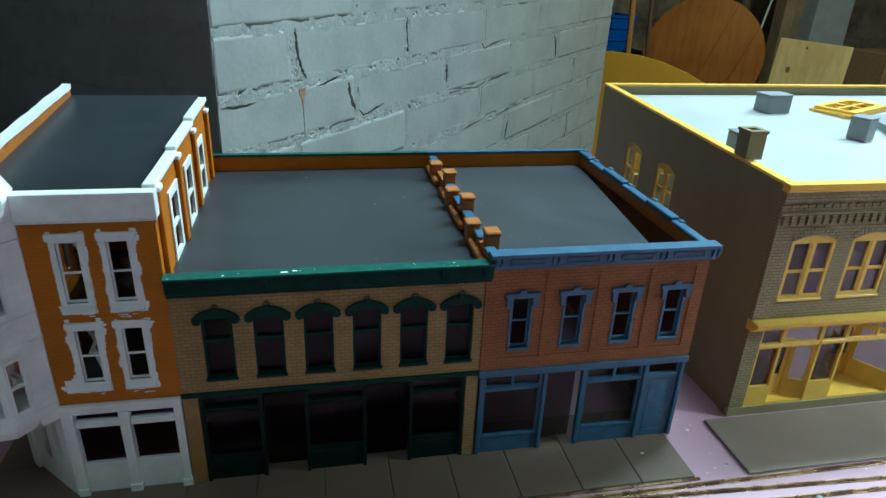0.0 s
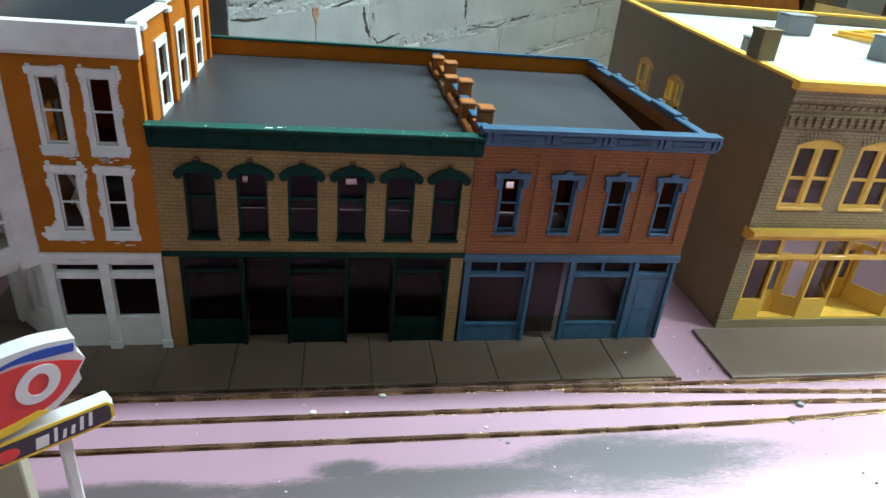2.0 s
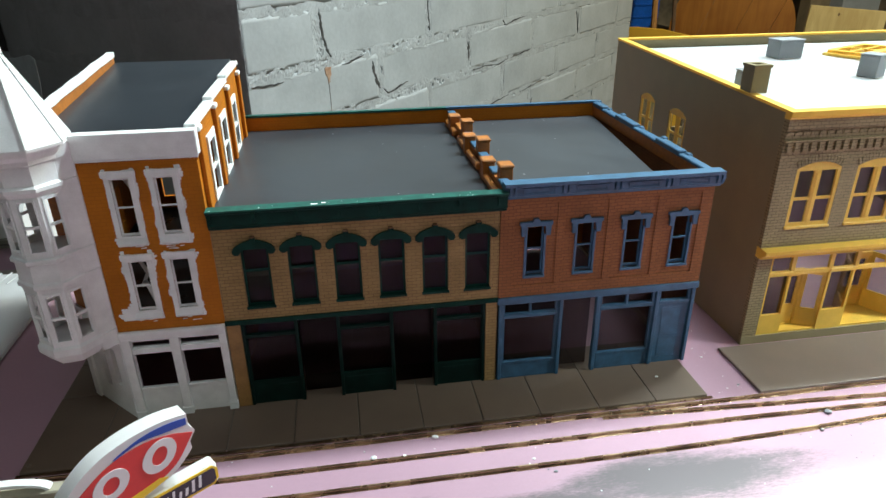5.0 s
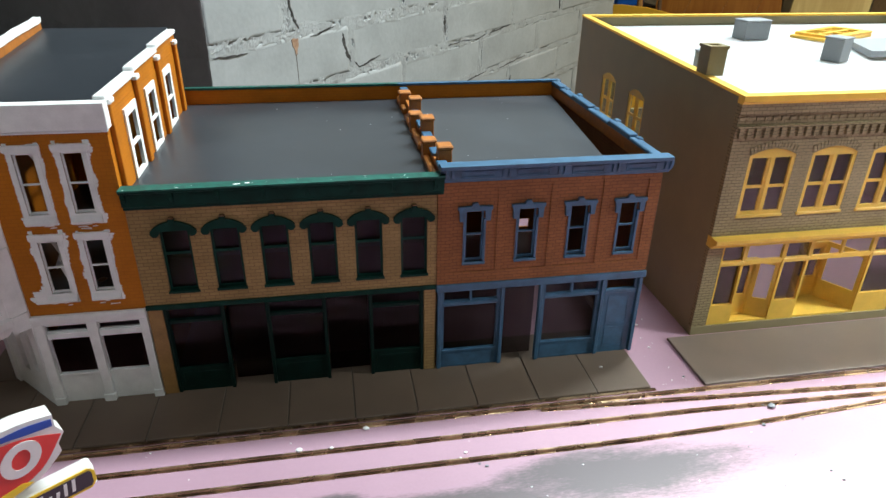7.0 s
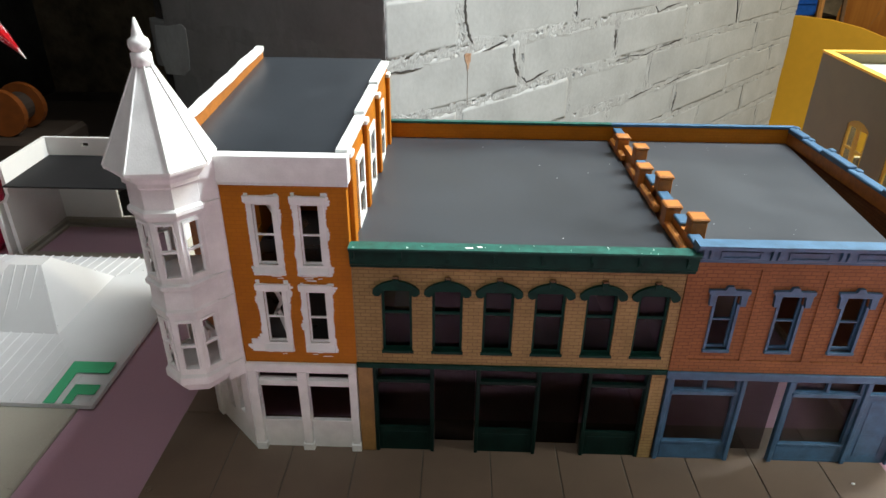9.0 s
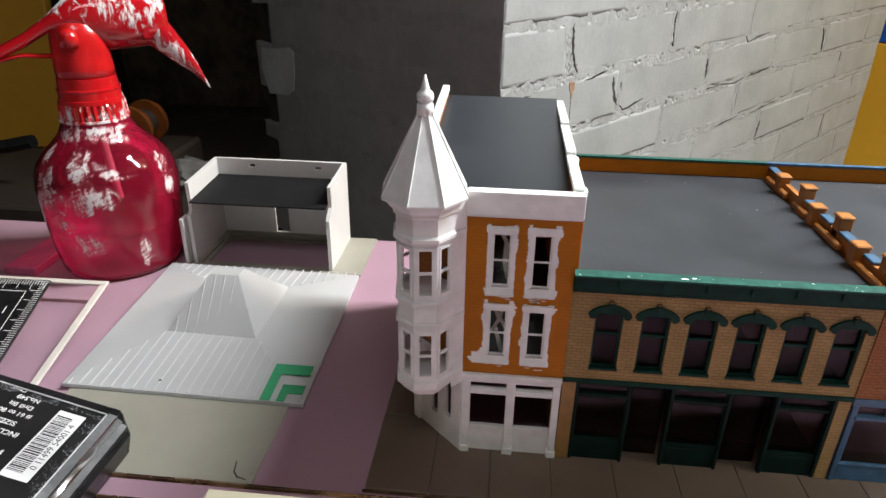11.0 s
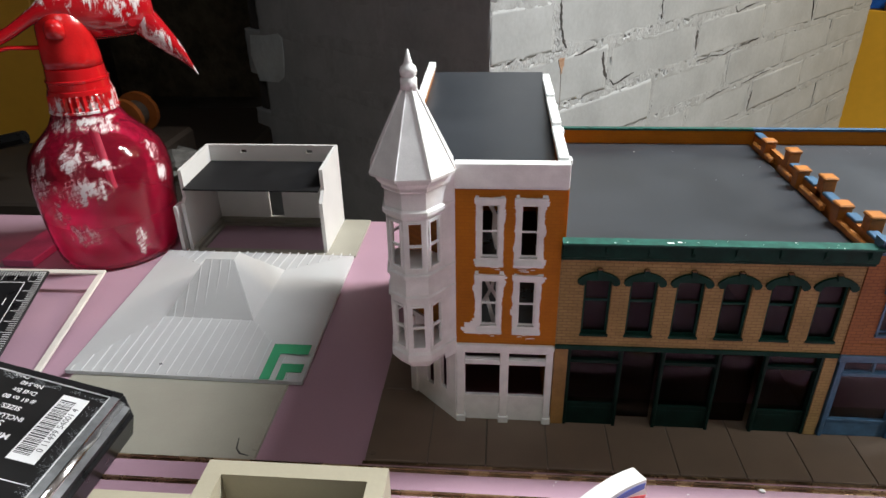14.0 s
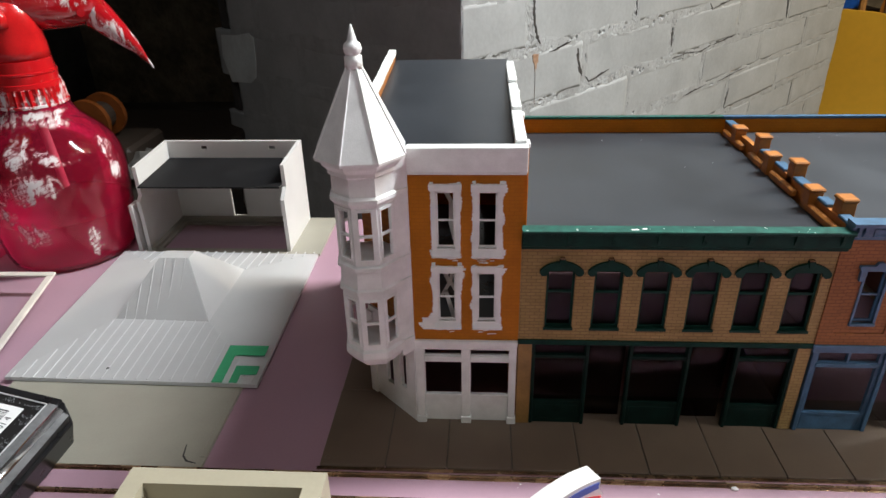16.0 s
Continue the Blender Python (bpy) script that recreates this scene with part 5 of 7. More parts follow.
build_hip_roof()
plate = thing("ivory_base_plate", -24, 33, 0, "flat ivory plastic base plate under the white hip roof", "model part")
bm = bmesh.new()
chamfered(bm, -30.4, -16.2, 23.5, 45.8, 0.004, 0.19, 0.05)
part("plate_sheet", bm, BEIGE, plate)
bm = bmesh.new()
chamfered(bm, -16.55, -16.22, 24.2, 45.7, 0.17, 0.225, 0.02)
part("raised_edge", bm, BEIGE, plate, "slightly raised edge strip")
bm = bmesh.new()
prism(bm, [(-17.62, 25.05), (-17.56, 25.05), (-17.40, 24.3), (-17.12, 23.98), (-16.6, 23.82), (-16.6, 23.76), (-17.16, 23.88), (-17.48, 24.25)], 0.185, 0.196, "xy")
part("split", bm, JOINTGAP, plate, "dark split near the corner")


def sloped(a, b, z0, z1):
    """A frame of axes on a leaning sheet: u from a towards its side, v down its slope to b."""
    v = (Vector(b) - Vector(a)).normalized()
    u = Vector((-1, -0.02, 0)).normalized()
    w = u.cross(v)
    w = w if w.z > 0 else -w
    return Matrix(((u.x, v.x, w.x, a[0]), (u.y, v.y, w.y, a[1]), (u.z, v.z, w.z, a[2]), (0, 0, 0, 1)))


def build_window_frame():
    """A thin ivory frame, one side propped on a foam block."""
    t = thing("ivory_window_frame", -41, 34, 0, "thin ivory plastic frame propped up beside the spray bottle", "model part")
    m = sloped((-33.9, 40.8, 1.62), (-32.3, 28.2, 0.05), 0, 0)
    for u0, u1, v0, v1 in ((0, 15.2, 0, 0.5), (0, 0.5, 0.5, 12.2), (14.7, 15.2, 0.5, 12.2), (0, 15.2, 12.2, 12.7)):
        bm = bmesh.new()
        chamfered(bm, u0, u1, v0, v1, -0.1, 0.1, 0.04, m)
        part("frame_strip", bm, paint("pale_ivory_strip", (0.68, 0.63, 0.57), 0.45, vary=0.05), t)
    return t


build_window_frame()
bm = bmesh.new()
chamfered(bm, -56, -44.6, 36.4, 41.2, 0.003, 1.5, 0.1)
lone("foam_block", bm, PINK, "pink foam block that props the ivory frame and the mat", "foam offcut", base=(-50, 39, 0))
# slab whose hot pink stands in for light shining through the red bottle
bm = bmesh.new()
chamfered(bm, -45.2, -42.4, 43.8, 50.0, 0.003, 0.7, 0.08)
lone("pink_light_slab", bm, paint("bottle_light_pink", (0.62, 0.16, 0.30), 0.5), "bright pink slab for light cast through the spray bottle", "foam offcut", base=(-44, 47, 0))


def build_cutting_mat():
    t = thing("cutting_mat", -42, 33, 0.0, "black cutting mat with white ruled edge, propped on foam", "cutting mat")
    m = sloped((-37.2, 39.0, 2.45), (-35.4, 28.0, 0.02), 0, 0)
    bm = bmesh.new()
    chamfered(bm, 0, 18, 0, 11.3, -0.09, 0.09, 0.03, m)
    part("mat_sheet", bm, BLACK, t)
    bm = bmesh.new()
    for i in range(84):
        box(bm, 0.15 + 0.206 * i, 0.20 + 0.206 * i, 0.1, 0.6 + (0.5 if i % 5 == 0 else 0), 0.091, 0.097, m)
    for i in range(52):
        box(bm, 0.1, 0.6 + (0.5 if i % 5 == 0 else 0), 0.15 + 0.206 * i, 0.20 + 0.206 * i, 0.091, 0.097, m)
    box(bm, 1.3, 17.5, 1.3, 1.36, 0.091, 0.097, m)
    box(bm, 1.3, 1.36, 1.36, 11, 0.091, 0.097, m)
    tick = part("tick_mark", bm, INKWHITE, t, "white ruler ticks and border lines")
    tagged(tick, kind="stuff")
    off = Matrix.Translation((42, -33, 0))
    for txt, u, v in (("1", 2.0, 3.4), ("2", 2.0, 8.2), ("1", 4.2, 1.9)):
        words("ruler_number", txt, 1.0, off @ m @ Matrix.Translation((u, v, 0.092)) @ Matrix.Rotation(radians(180), 4, "Z"), INKWHITE, t, 0.004)
    return t


build_cutting_mat()


def build_drill_case():
    """A flat black case with a clear lid, one side propped up; the card in it is seen upside down."""
    t = thing("drill_bit_case", -23.5, 26.2, 0.0, "black drill bit case with clear lid edge and bar code", "drill case")
    t.matrix_world = pose(-0.235, 0.262, 0.0, 0, 15, -1)
    bm = bmesh.new()
    prism(bm, [(-9.9, -9.6), (-0.25, -9.6), (-0.25, -1.15), (-1.15, -0.22), (-9.9, -0.22)], 0.05, 1.50, "xy")
    bmesh.ops.bevel(bm, geom=bm.edges[:], offset=0.06, segments=1, affect="EDGES")
    part("tray", bm, BLACK, t, "black plastic tray", local=True)
    bm = bmesh.new()
    prism(bm, [(-9.8, -9.5), (-0.45, -9.5), (-0.45, -1.2), (-1.2, -0.32), (-9.8, -0.32)], 1.502, 1.93, "xy")
    bmesh.ops.bevel(bm, geom=bm.edges[:], offset=0.05, segments=1, affect="EDGES")
    part("lid", bm, BLACK, t, local=True)
    bm = bmesh.new()
    chamfered(bm, -9.7, -1.25, -0.86, -0.36, 1.932, 2.16, 0.07)
    part("lid_rim", bm, BLACK, t, "black rim along the hinge", local=True)
    # the clear edge: a thin ridge, a grey step, a bright metal bevel standing in for its highlight, a dull outer lip
    clear = paint("clear_plastic_edge", (0.20, 0.205, 0.21), 0.2, vary=0.25, stain=40, grain=300, coat=1.0)
    bright = paint("highlight_bevel_metal", (0.86, 0.87, 0.88), 0.16, metal=0.95, vary=0.12, stain=90, grain=500, bump=0.1)
    bm = bmesh.new()
    prism(bm, [(-1.70, 1.94), (-1.20, 1.94), (-1.20, 2.16), (-1.62, 2.19), (-1.70, 2.16)], -9.4, -0.88)
    part("clear_edge", bm, clear, t, "clear plastic edge of the lid", local=True)
    bm = bmesh.new()
    prism(bm, [(-1.198, 1.94), (-0.80, 1.94), (-0.80, 2.07), (-0.92, 2.14), (-1.10, 2.20), (-1.198, 2.21)], -9.4, -1.05)
    for f in bm.faces:
        f.smooth = len(f.verts) == 4
    part("highlight_strip", bm, bright, t, "bright metal strip for the highlight on the clear lid", local=True)
    bm = bmesh.new()
    prism(bm, [(-0.798, 1.94), (-0.47, 1.94), (-0.47, 1.97), (-0.798, 2.06)], -9.4, -1.15)
    part("edge_lip", bm, clear, t, "dull outer lip of the lid", local=True)
    bm = bmesh.new()
    tube(bm, (-1.72, -9.3, 2.18), (-1.72, -1.0, 2.18), 0.045, None, 8)
    tube(bm, (-1.72, -0.98, 2.18), (-9.5, -0.90, 2.18), 0.045, None, 8)
    part("edge_bead", bm, paint("clear_plastic_bead", (0.55, 0.56, 0.57), 0.2, vary=0.2, coat=1.0), t, "pale moulded bead round the lid", local=True)
    bm = bmesh.new()
    chamfered(bm, -9.6, -1.75, -9.4, -0.87, 1.932, 2.12, 0.03)
    part("printed_card", bm, INKBLACK, t, "black printed card", local=True)
    bm = bmesh.new()
    box(bm, -3.95, -2.52, -6.15, -1.55, 2.122, 2.13)
    part("bar_code_label", bm, INKWHITE, t, "white bar code label", local=True)
    bm = bmesh.new()
    y = -5.75
    while y < -1.95:
        wdt = random.choice((0.03, 0.05, 0.09))
        box(bm, -3.86, -3.05, y, y + wdt, 2.131, 2.136)
        y += wdt + random.choice((0.04, 0.06))
    tagged(part("bar_code", bm, INKBLACK, t, "black printed bars", local=True), kind="stuff")
    words("bar_code_digits", "0 11499 54001 4", 0.46, Matrix.Translation((-2.80, -3.85, 2.131)) @ Matrix.Rotation(radians(90), 4, "Z"), INKBLACK, t, 0.003)
    flip = Matrix.Rotation(radians(180), 4, "Z")
    for txt, sz, x, y in (("China", 0.34, -6.6, -0.98), ("No.540", 0.40, -5.78, -1.42), ("Drill Bit", 0.40, -5.8, -1.98), ("# 61 to 80", 0.40, -5.75, -2.54), ("SIZES:", 0.42, -5.75, -3.18),
                          ("INCLUDES", 0.43, -5.65, -3.80), ("SET", 0.62, -5.85, -4.30), ("MINI DRILL", 0.52, -5.85, -4.98), ("20 P", 0.60, -5.35, -5.70)):
        words("card_text", txt, sz, Matrix.Translation((x, y, 2.122)) @ flip, INKWHITE, t, 0.003, 0.006)
    bm = bmesh.new()
    box(bm, -9.4, -1.95, -7.32, -7.27, 2.121, 2.128)
    for i in range(12):
        box(bm, -8.9 + 0.5 * i, -8.81 + 0.5 * i, -9.2, -7.55 - 0.12 * (i % 3), 2.121, 2.128)
    part("printed_line", bm, INKWHITE, t, "white printed outline of drill bits", local=True)
    bm = bmesh.new()
    for i in range(1300):
        far = random.random() < 0.62
        x = rnd(-9.5, -1.8) if far else -1.8 - 0.55 * random.random() ** 1.6
        yy = -0.92 - 0.42 * random.random() ** 1.3 if far else rnd(-9.2, -0.95)
        if noise.noise(Vector((x * 1.6, yy * 1.6, 3.1))) < -0.05:
            continue
        r = rnd(0.006, 0.024)
        prism(bm, [(x - r, yy - r * rnd(0.5, 1.2)), (x + r * rnd(0.8, 2.2), yy - r * 0.6), (x + r * rnd(0.6, 1.4), yy + r), (x - r * rnd(0.3, 1.4), yy + r * 0.7)], 2.121, 2.121 + rnd(0.004, 0.014), "xy")
    sp = part("paint_speckle", bm, GREYBOX, t, "greyish white paint speckle", local=True)
    tagged(sp, kind="stuff")
    return t


build_drill_case()


def build_base_shell():
    t = thing("ivory_building_shell", -10.5, 11, 0.0, "open cream plastic building shell with a broad flat rim", "model part")
    zt, z0, r = 8.5, 0.003, 0.66
    m = Matrix(((1, 0, 0, 0), (0, 0, 1, 0), (0, 1, 0, 0), (0, 0, 0, 1)))
    for x0, x1, y0, y1 in ((-13.7, -7.15, 7.4, 15.45), (-17.2, -13.72, 7.4, 13.85)):
        bm = bmesh.new()
        slab(bm, x0, x1, y0, y1, z0, zt, [(x0 + r, x1 - r, y0 + r, y1 - r)], m=m)
        bmesh.ops.bevel(bm, geom=[e for e in bm.edges if abs(e.verts[0].co.z - zt) < 1e-4 and abs(e.verts[1].co.z - zt) < 1e-4 and len(e.link_faces) == 2 and e.calc_face_angle(0) > 0.5], offset=0.06, segments=2, affect="EDGES")
        part("shell_wall", bm, CREAM, t)
        bm = bmesh.new()
        box(bm, x0 + r - 0.01, x1 - r + 0.01, y0 + r - 0.01, y1 - r + 0.01, zt - 1.9, zt - 1.6)
        part("inner_floor", bm, CREAM, t)
    return t


build_base_shell()


def build_canopy_shell():
    """A lower open ivory box beside it, lined with black card, a white eyebrow arch on its rear edge."""
    t = thing("canopy_shell", -4.5, 12, 0.0, "low open ivory plastic shell lined with black card", "model part")
    zt = 7.15
    bm = bmesh.new()
    chamfered(bm, -7.12, -1.6, 14.75, 15.25, 0.003, zt, 0.05)
    part("shell_wall", bm, CREAM, t)
    for x0, x1 in ((-7.12, -6.7), (-3.5, -3.1)):
        bm = bmesh.new()
        chamfered(bm, x0, x1, 9.0, 14.748, 0.003, zt - 0.9, 0.05)
        part("shell_wall", bm, CREAM, t)
    bm = bmesh.new()
    box(bm, -6.698, -3.502, 9.2, 14.748, 5.2, 5.35)
    part("inner_floor", bm, BLACK, t, "black card lining")
    bm = bmesh.new()
    n = 16
    up = [(-5.25 + 1.35 * math.cos(math.pi * i / n), zt + 0.002 + 0.34 * math.sin(math.pi * i / n)) for i in range(n + 1)]
    dn = [(-5.25 + 1.2 * math.cos(math.pi * i / n), zt + 0.002 + 0.22 * math.sin(math.pi * i / n)) for i in range(n + 1)]
    prism(bm, up + dn[::-1], 14.85, 15.15)
    part("eyebrow_arch", bm, STYRENE, t, "thin white arch")
    return t


build_canopy_shell()


def build_sign():
    """Roadside sign: a white lozenge body over a long name board, on a post. Local x runs along the face, which looks along -y."""
    t = thing("roadside_sign", 1.62, 13.85, 0.0, "small roadside sign, red lozenge over a dark yellow-edged board", "sign", rz=36)
    t.scale[2] = 0.952
    bm = bmesh.new()
    chamfered(bm, -4.0, -0.6, -0.7, 1.2, 0.0, 0.3, 0.08)
    part("sign_foot", bm, CREAM, t, local=True)
    bm = bmesh.new()
    for x in (-3.4, -1.4):
        chamfered(bm, x, x + 0.3, 0.1, 0.4, 0.3, 8.0, 0.05)
    part("sign_post", bm, STYRENE, t, "pair of white posts", local=True)

    def curve(pts, n=7):
        """A smooth line through the points."""
        out = []
        for i in range(len(pts) - 1):
            p0, p1, p2, p3 = pts[max(0, i - 1)], pts[i], pts[i + 1], pts[min(len(pts) - 1, i + 2)]
            for j in range(n):
                k = j / n
                out.append(tuple(0.5 * (2 * b + (c - a) * k + (2 * a - 5 * b + 4 * c - d) * k * k + (3 * b - a - 3 * c + d) * k ** 3) for a, b, c, d in zip(p0, p1, p2, p3)))
        return out + [pts[-1]]
    top = curve([(-4.75, 9.25), (-4.1, 10.2), (-3.3, 10.88), (-2.4, 11.2), (-1.4, 11.28), (-0.57, 11.14)])
    low = curve([(-0.72, 9.68), (-1.3, 9.22), (-2.2, 8.95), (-3.2, 8.9), (-4.2, 9.0), (-4.75, 9.25)])
    bm = bmesh.new()
    prism(bm, top + [(-0.58, 10.72), (-0.42, 10.42), (-0.62, 10.1), (-0.60, 9.82)] + low[:-1], 0.0, 0.56)
    face = part("sign_face", bm, STYRENE, t, "white moulded sign body", local=True)
    bm = bmesh.new()
    up = curve([(-4.55, 9.35), (-3.75, 10.12), (-2.9, 10.66), (-2.0, 10.84), (-1.2, 10.72), (-0.5, 10.40)])
    dn = curve([(-0.5, 10.40), (-1.15, 9.55), (-2.0, 9.18), (-3.0, 9.05), (-3.9, 9.12), (-4.55, 9.35)])
    prism(bm, up[:-1] + dn[:-1], -0.02, 0.004)
    part("red_lozenge", bm, SIGNRED, face, "red lozenge", local=True)
    bm = bmesh.new()
    prism(bm, curve([(-2.75, 10.78), (-2.0, 11.06), (-1.3, 11.12), (-0.62, 11.02)]) + curve([(-0.64, 10.78), (-1.3, 10.86), (-2.0, 10.94), (-2.7, 10.76)]), -0.02, 0.004)
    part("blue_swoosh", bm, SIGNBLUE, face, "blue swoosh", local=True)
    bm = bmesh.new()
    prism(bm, curve([(-4.35, 9.0), (-3.4, 8.92), (-2.3, 8.98), (-1.45, 9.24)]) + curve([(-1.7, 9.36), (-2.4, 9.22), (-3.2, 9.15), (-4.2, 9.2)]), -0.04, -0.016)
    part("yellow_swoosh", bm, SIGNYELLOW, face, "yellow swoosh", local=True)
    for x, z, a, b2 in ((-2.95, 9.98, 0.50, 0.50), (-1.55, 10.16, 0.50, 0.55)):
        bm = bmesh.new()
        n = 30
        rows = []
        for k, (ra, rb) in enumerate(((a, b2), (a * 0.46, b2 * 0.56))):
            for y in (-0.045, -0.018):
                rows.append([bm.verts.new((x + ra * math.cos(q) + 0.22 * rb * math.sin(q), y, z + rb * math.sin(q))) for q in (2 * math.pi * i / n for i in range(n))])
        for p, q in ((rows[0], rows[2]), (rows[0], rows[1]), (rows[2], rows[3])):
            for i in range(n):
                bm.faces.new((p[i], p[(i + 1) % n], q[(i + 1) % n], q[i]))
        part("white_mark", bm, INKWHITE, face, "plain white oval mark", local=True)
    # lower board
    bm = bmesh.new()
    chamfered(bm, -4.7, 0.02, 0.0, 0.54, 7.98, 8.78, 0.08)
    board = part("name_board", bm, STYRENE, t, "white lower board", local=True)
    def clipped(i):
        return [(-4.68 + i, 8.0 + i), (-0.16, 8.0 + i), (0.0 - i, 8.2), (0.0 - i, 8.58), (-0.16, 8.76 - i), (-4.68 + i, 8.76 - i)]
    bm = bmesh.new()
    prism(bm, clipped(0.0), -0.022, 0.004)
    part("yellow_edge", bm, SIGNYELLOW, board, "yellow border", local=True)
    bm = bmesh.new()
    prism(bm, clipped(0.09), -0.034, -0.018)
    part("dark_panel", bm, paint("sign_dark", (0.03, 0.022, 0.035), 0.4), board, "dark panel", local=True)
    for x, w, z0, z1 in ((-1.95, 0.30, 8.14, 8.5), (-1.52, 0.08, 8.16, 8.6), (-1.32, 0.08, 8.16, 8.44), (-1.12, 0.09, 8.18, 8.46), (-0.90, 0.09, 8.18, 8.62), (-0.68, 0.09, 8.2, 8.64), (-4.3, 0.3, 8.12, 8.5), (-3.9, 0.1, 8.14, 8.42), (-3.7, 0.08, 8.14, 8.42), (-3.52, 0.08, 8.14, 8.58), (-3.34, 0.08, 8.14, 8.58)):
        bm = bmesh.new()
        prism(bm, [(x, z0), (x + w, z0), (x + w + 0.06, z1), (x + 0.06, z1)], -0.046, -0.03)
        part("white_bar", bm, INKWHITE, board, "plain white bar", local=True)
    bm = bmesh.new()
    prism(bm, [(-2.55 + 0.27 * math.cos(q), 8.32 + 0.2 * math.sin(q)) for q in (2 * math.pi * i / 16 for i in range(16))], -0.046, -0.03)
    part("red_spot", bm, SIGNRED, board, "red spot", local=True)
    return t


build_sign()


def red_plastic(name, cut, clear, colour, tint, axis=None, smears=(), rise=(0.03, 0.10, -0.06, 0.03)):
    """Red plastic, more or less clear, smeared with dried white paint; smears are (degrees round the axis, height, half widths of both), rise says how the paint thickens between two heights."""
    m = bpy.data.materials.new(name)
    nt, N, L, b = nodes_of(m)
    geo = N.new("ShaderNodeNewGeometry")
    ns, n2 = N.new("ShaderNodeTexNoise"), N.new("ShaderNodeTexNoise")
    ns.inputs["Scale"].default_value, ns.inputs["Detail"].default_value, ns.inputs["Roughness"].default_value = 105, 9, 0.74
    ns.inputs["Distortion"].default_value = 0.5
    n2.inputs["Scale"].default_value, n2.inputs["Detail"].default_value = 42, 3
    mp = N.new("ShaderNodeMapping")
    mp.inputs["Location"].default_value = (0.13, 0.02, 0.31)
    mp.inputs["Rotation"].default_value, mp.inputs["Scale"].default_value = (0.5, 0.75, 0.2), (1.25, 1.0, 0.5)
    L.new(geo.outputs["Position"], mp.inputs["Vector"])
    for n in (ns, n2):
        L.new(mp.outputs[0], n.inputs["Vector"])
    ad = N.new("ShaderNodeMath")
    ad.operation = "MULTIPLY_ADD"
    high, sp = N.new("ShaderNodeMapRange"), N.new("ShaderNodeSeparateXYZ")
    L.new(geo.outputs["Position"], sp.inputs[0])
    L.new(sp.outputs[2], high.inputs[0])
    for sock, v in zip(("From Min", "From Max", "To Min", "To Max"), rise):
        high.inputs[sock].default_value = v
    more = N.new("ShaderNodeMath")
    L.new(n2.outputs[0], more.inputs[0]), L.new(high.outputs[0], more.inputs[1])
    L.new(ns.outputs[0], ad.inputs[0]), L.new(more.outputs[0], ad.inputs[2])
    ad.inputs[1].default_value = 1.3
    hf = N.new("ShaderNodeMath")
    hf.operation = "MULTIPLY"
    hf.inputs[1].default_value = 0.5
    L.new(ad.outputs[0], hf.inputs[0])
    if smears:
        def op(kind, p, q):
            n = N.new("ShaderNodeMath")
            n.operation = kind
            for i, v in enumerate((p, q)):
                if isinstance(v, (int, float)):
                    n.inputs[i].default_value = v
                else:
                    L.new(v, n.inputs[i])
            return n.outputs[0]
        turn = op("ARCTAN2", op("SUBTRACT", sp.outputs[1], axis[1]), op("SUBTRACT", sp.outputs[0], axis[0]))
        total = None
        for a, z, ha, hz in smears:
            u = op("DIVIDE", op("SUBTRACT", turn, radians(a)), radians(ha))
            v = op("DIVIDE", op("SUBTRACT", sp.outputs[2], z), hz)
            d = op("SUBTRACT", 1.0, op("ADD", op("MULTIPLY", u, u), op("MULTIPLY", v, v)))
            total = d if total is None else op("MAXIMUM", total, d)
        total = op("MULTIPLY", op("MAXIMUM", total, -1.4), 0.098)
        # brush strokes run round the body and rise a little
        cx = N.new("ShaderNodeCombineXYZ")
        L.new(op("MULTIPLY", op("ADD", op("MULTIPLY", turn, 0.052), op("MULTIPLY", sp.outputs[2], 0.55)), 90.0), cx.inputs[0])
        L.new(op("MULTIPLY", op("SUBTRACT", sp.outputs[2], op("MULTIPLY", turn, 0.020)), 420.0), cx.inputs[1])
        st = N.new("ShaderNodeTexNoise")
        st.inputs["Scale"].default_value, st.inputs["Detail"].default_value, st.inputs["Distortion"].default_value = 1.0, 4, 1.2
        L.new(cx.outputs[0], st.inputs["Vector"])
        mingled = op("ADD", op("MULTIPLY", ns.outputs[0], 0.72), op("MULTIPLY", st.outputs[0], 0.24))
        hf = op("ADD", op("ADD", mingled, op("MULTIPLY", n2.outputs[0], 0.10)), total).node
    rp = N.new("ShaderNodeValToRGB")
    rp.color_ramp.elements[0].position, rp.color_ramp.elements[1].position = cut / 2, cut / 2 + (0.11 if smears else 0.055)
    L.new(hf.outputs[0], rp.inputs[0])
    mx = N.new("ShaderNodeMix")
    mx.data_type = "RGBA"
    L.new(rp.outputs[0], mx.inputs[0])
    mx.inputs[6].default_value, mx.inputs[7].default_value = (*colour, 1), (0.72, 0.68, 0.69, 1)
    L.new(mx.outputs[2], b.inputs["Base Color"])
    mr = N.new("ShaderNodeMapRange")
    mr.inputs["To Min"].default_value, mr.inputs["To Max"].default_value = 0.04, 0.6
    L.new(rp.outputs[0], mr.inputs[0])
    L.new(mr.outputs[0], b.inputs["Roughness"])
    bp = N.new("ShaderNodeBump")
    bp.inputs["Strength"].default_value, bp.inputs["Distance"].default_value = 0.5, 0.0006
    L.new(rp.outputs[0], bp.inputs["Height"])
    L.new(bp.outputs[0], b.inputs["Normal"])
    tr, ms = N.new("ShaderNodeBsdfTransparent"), N.new("ShaderNodeMixShader")
    tr.inputs[0].default_value = (*tint, 1)
    fr = N.new("ShaderNodeMapRange")
    fr.inputs["To Min"].default_value, fr.inputs["To Max"].default_value = 1.0 - clear, 1.0
    L.new(rp.outputs[0], fr.inputs[0])
    L.new(fr.outputs[0], ms.inputs[0])
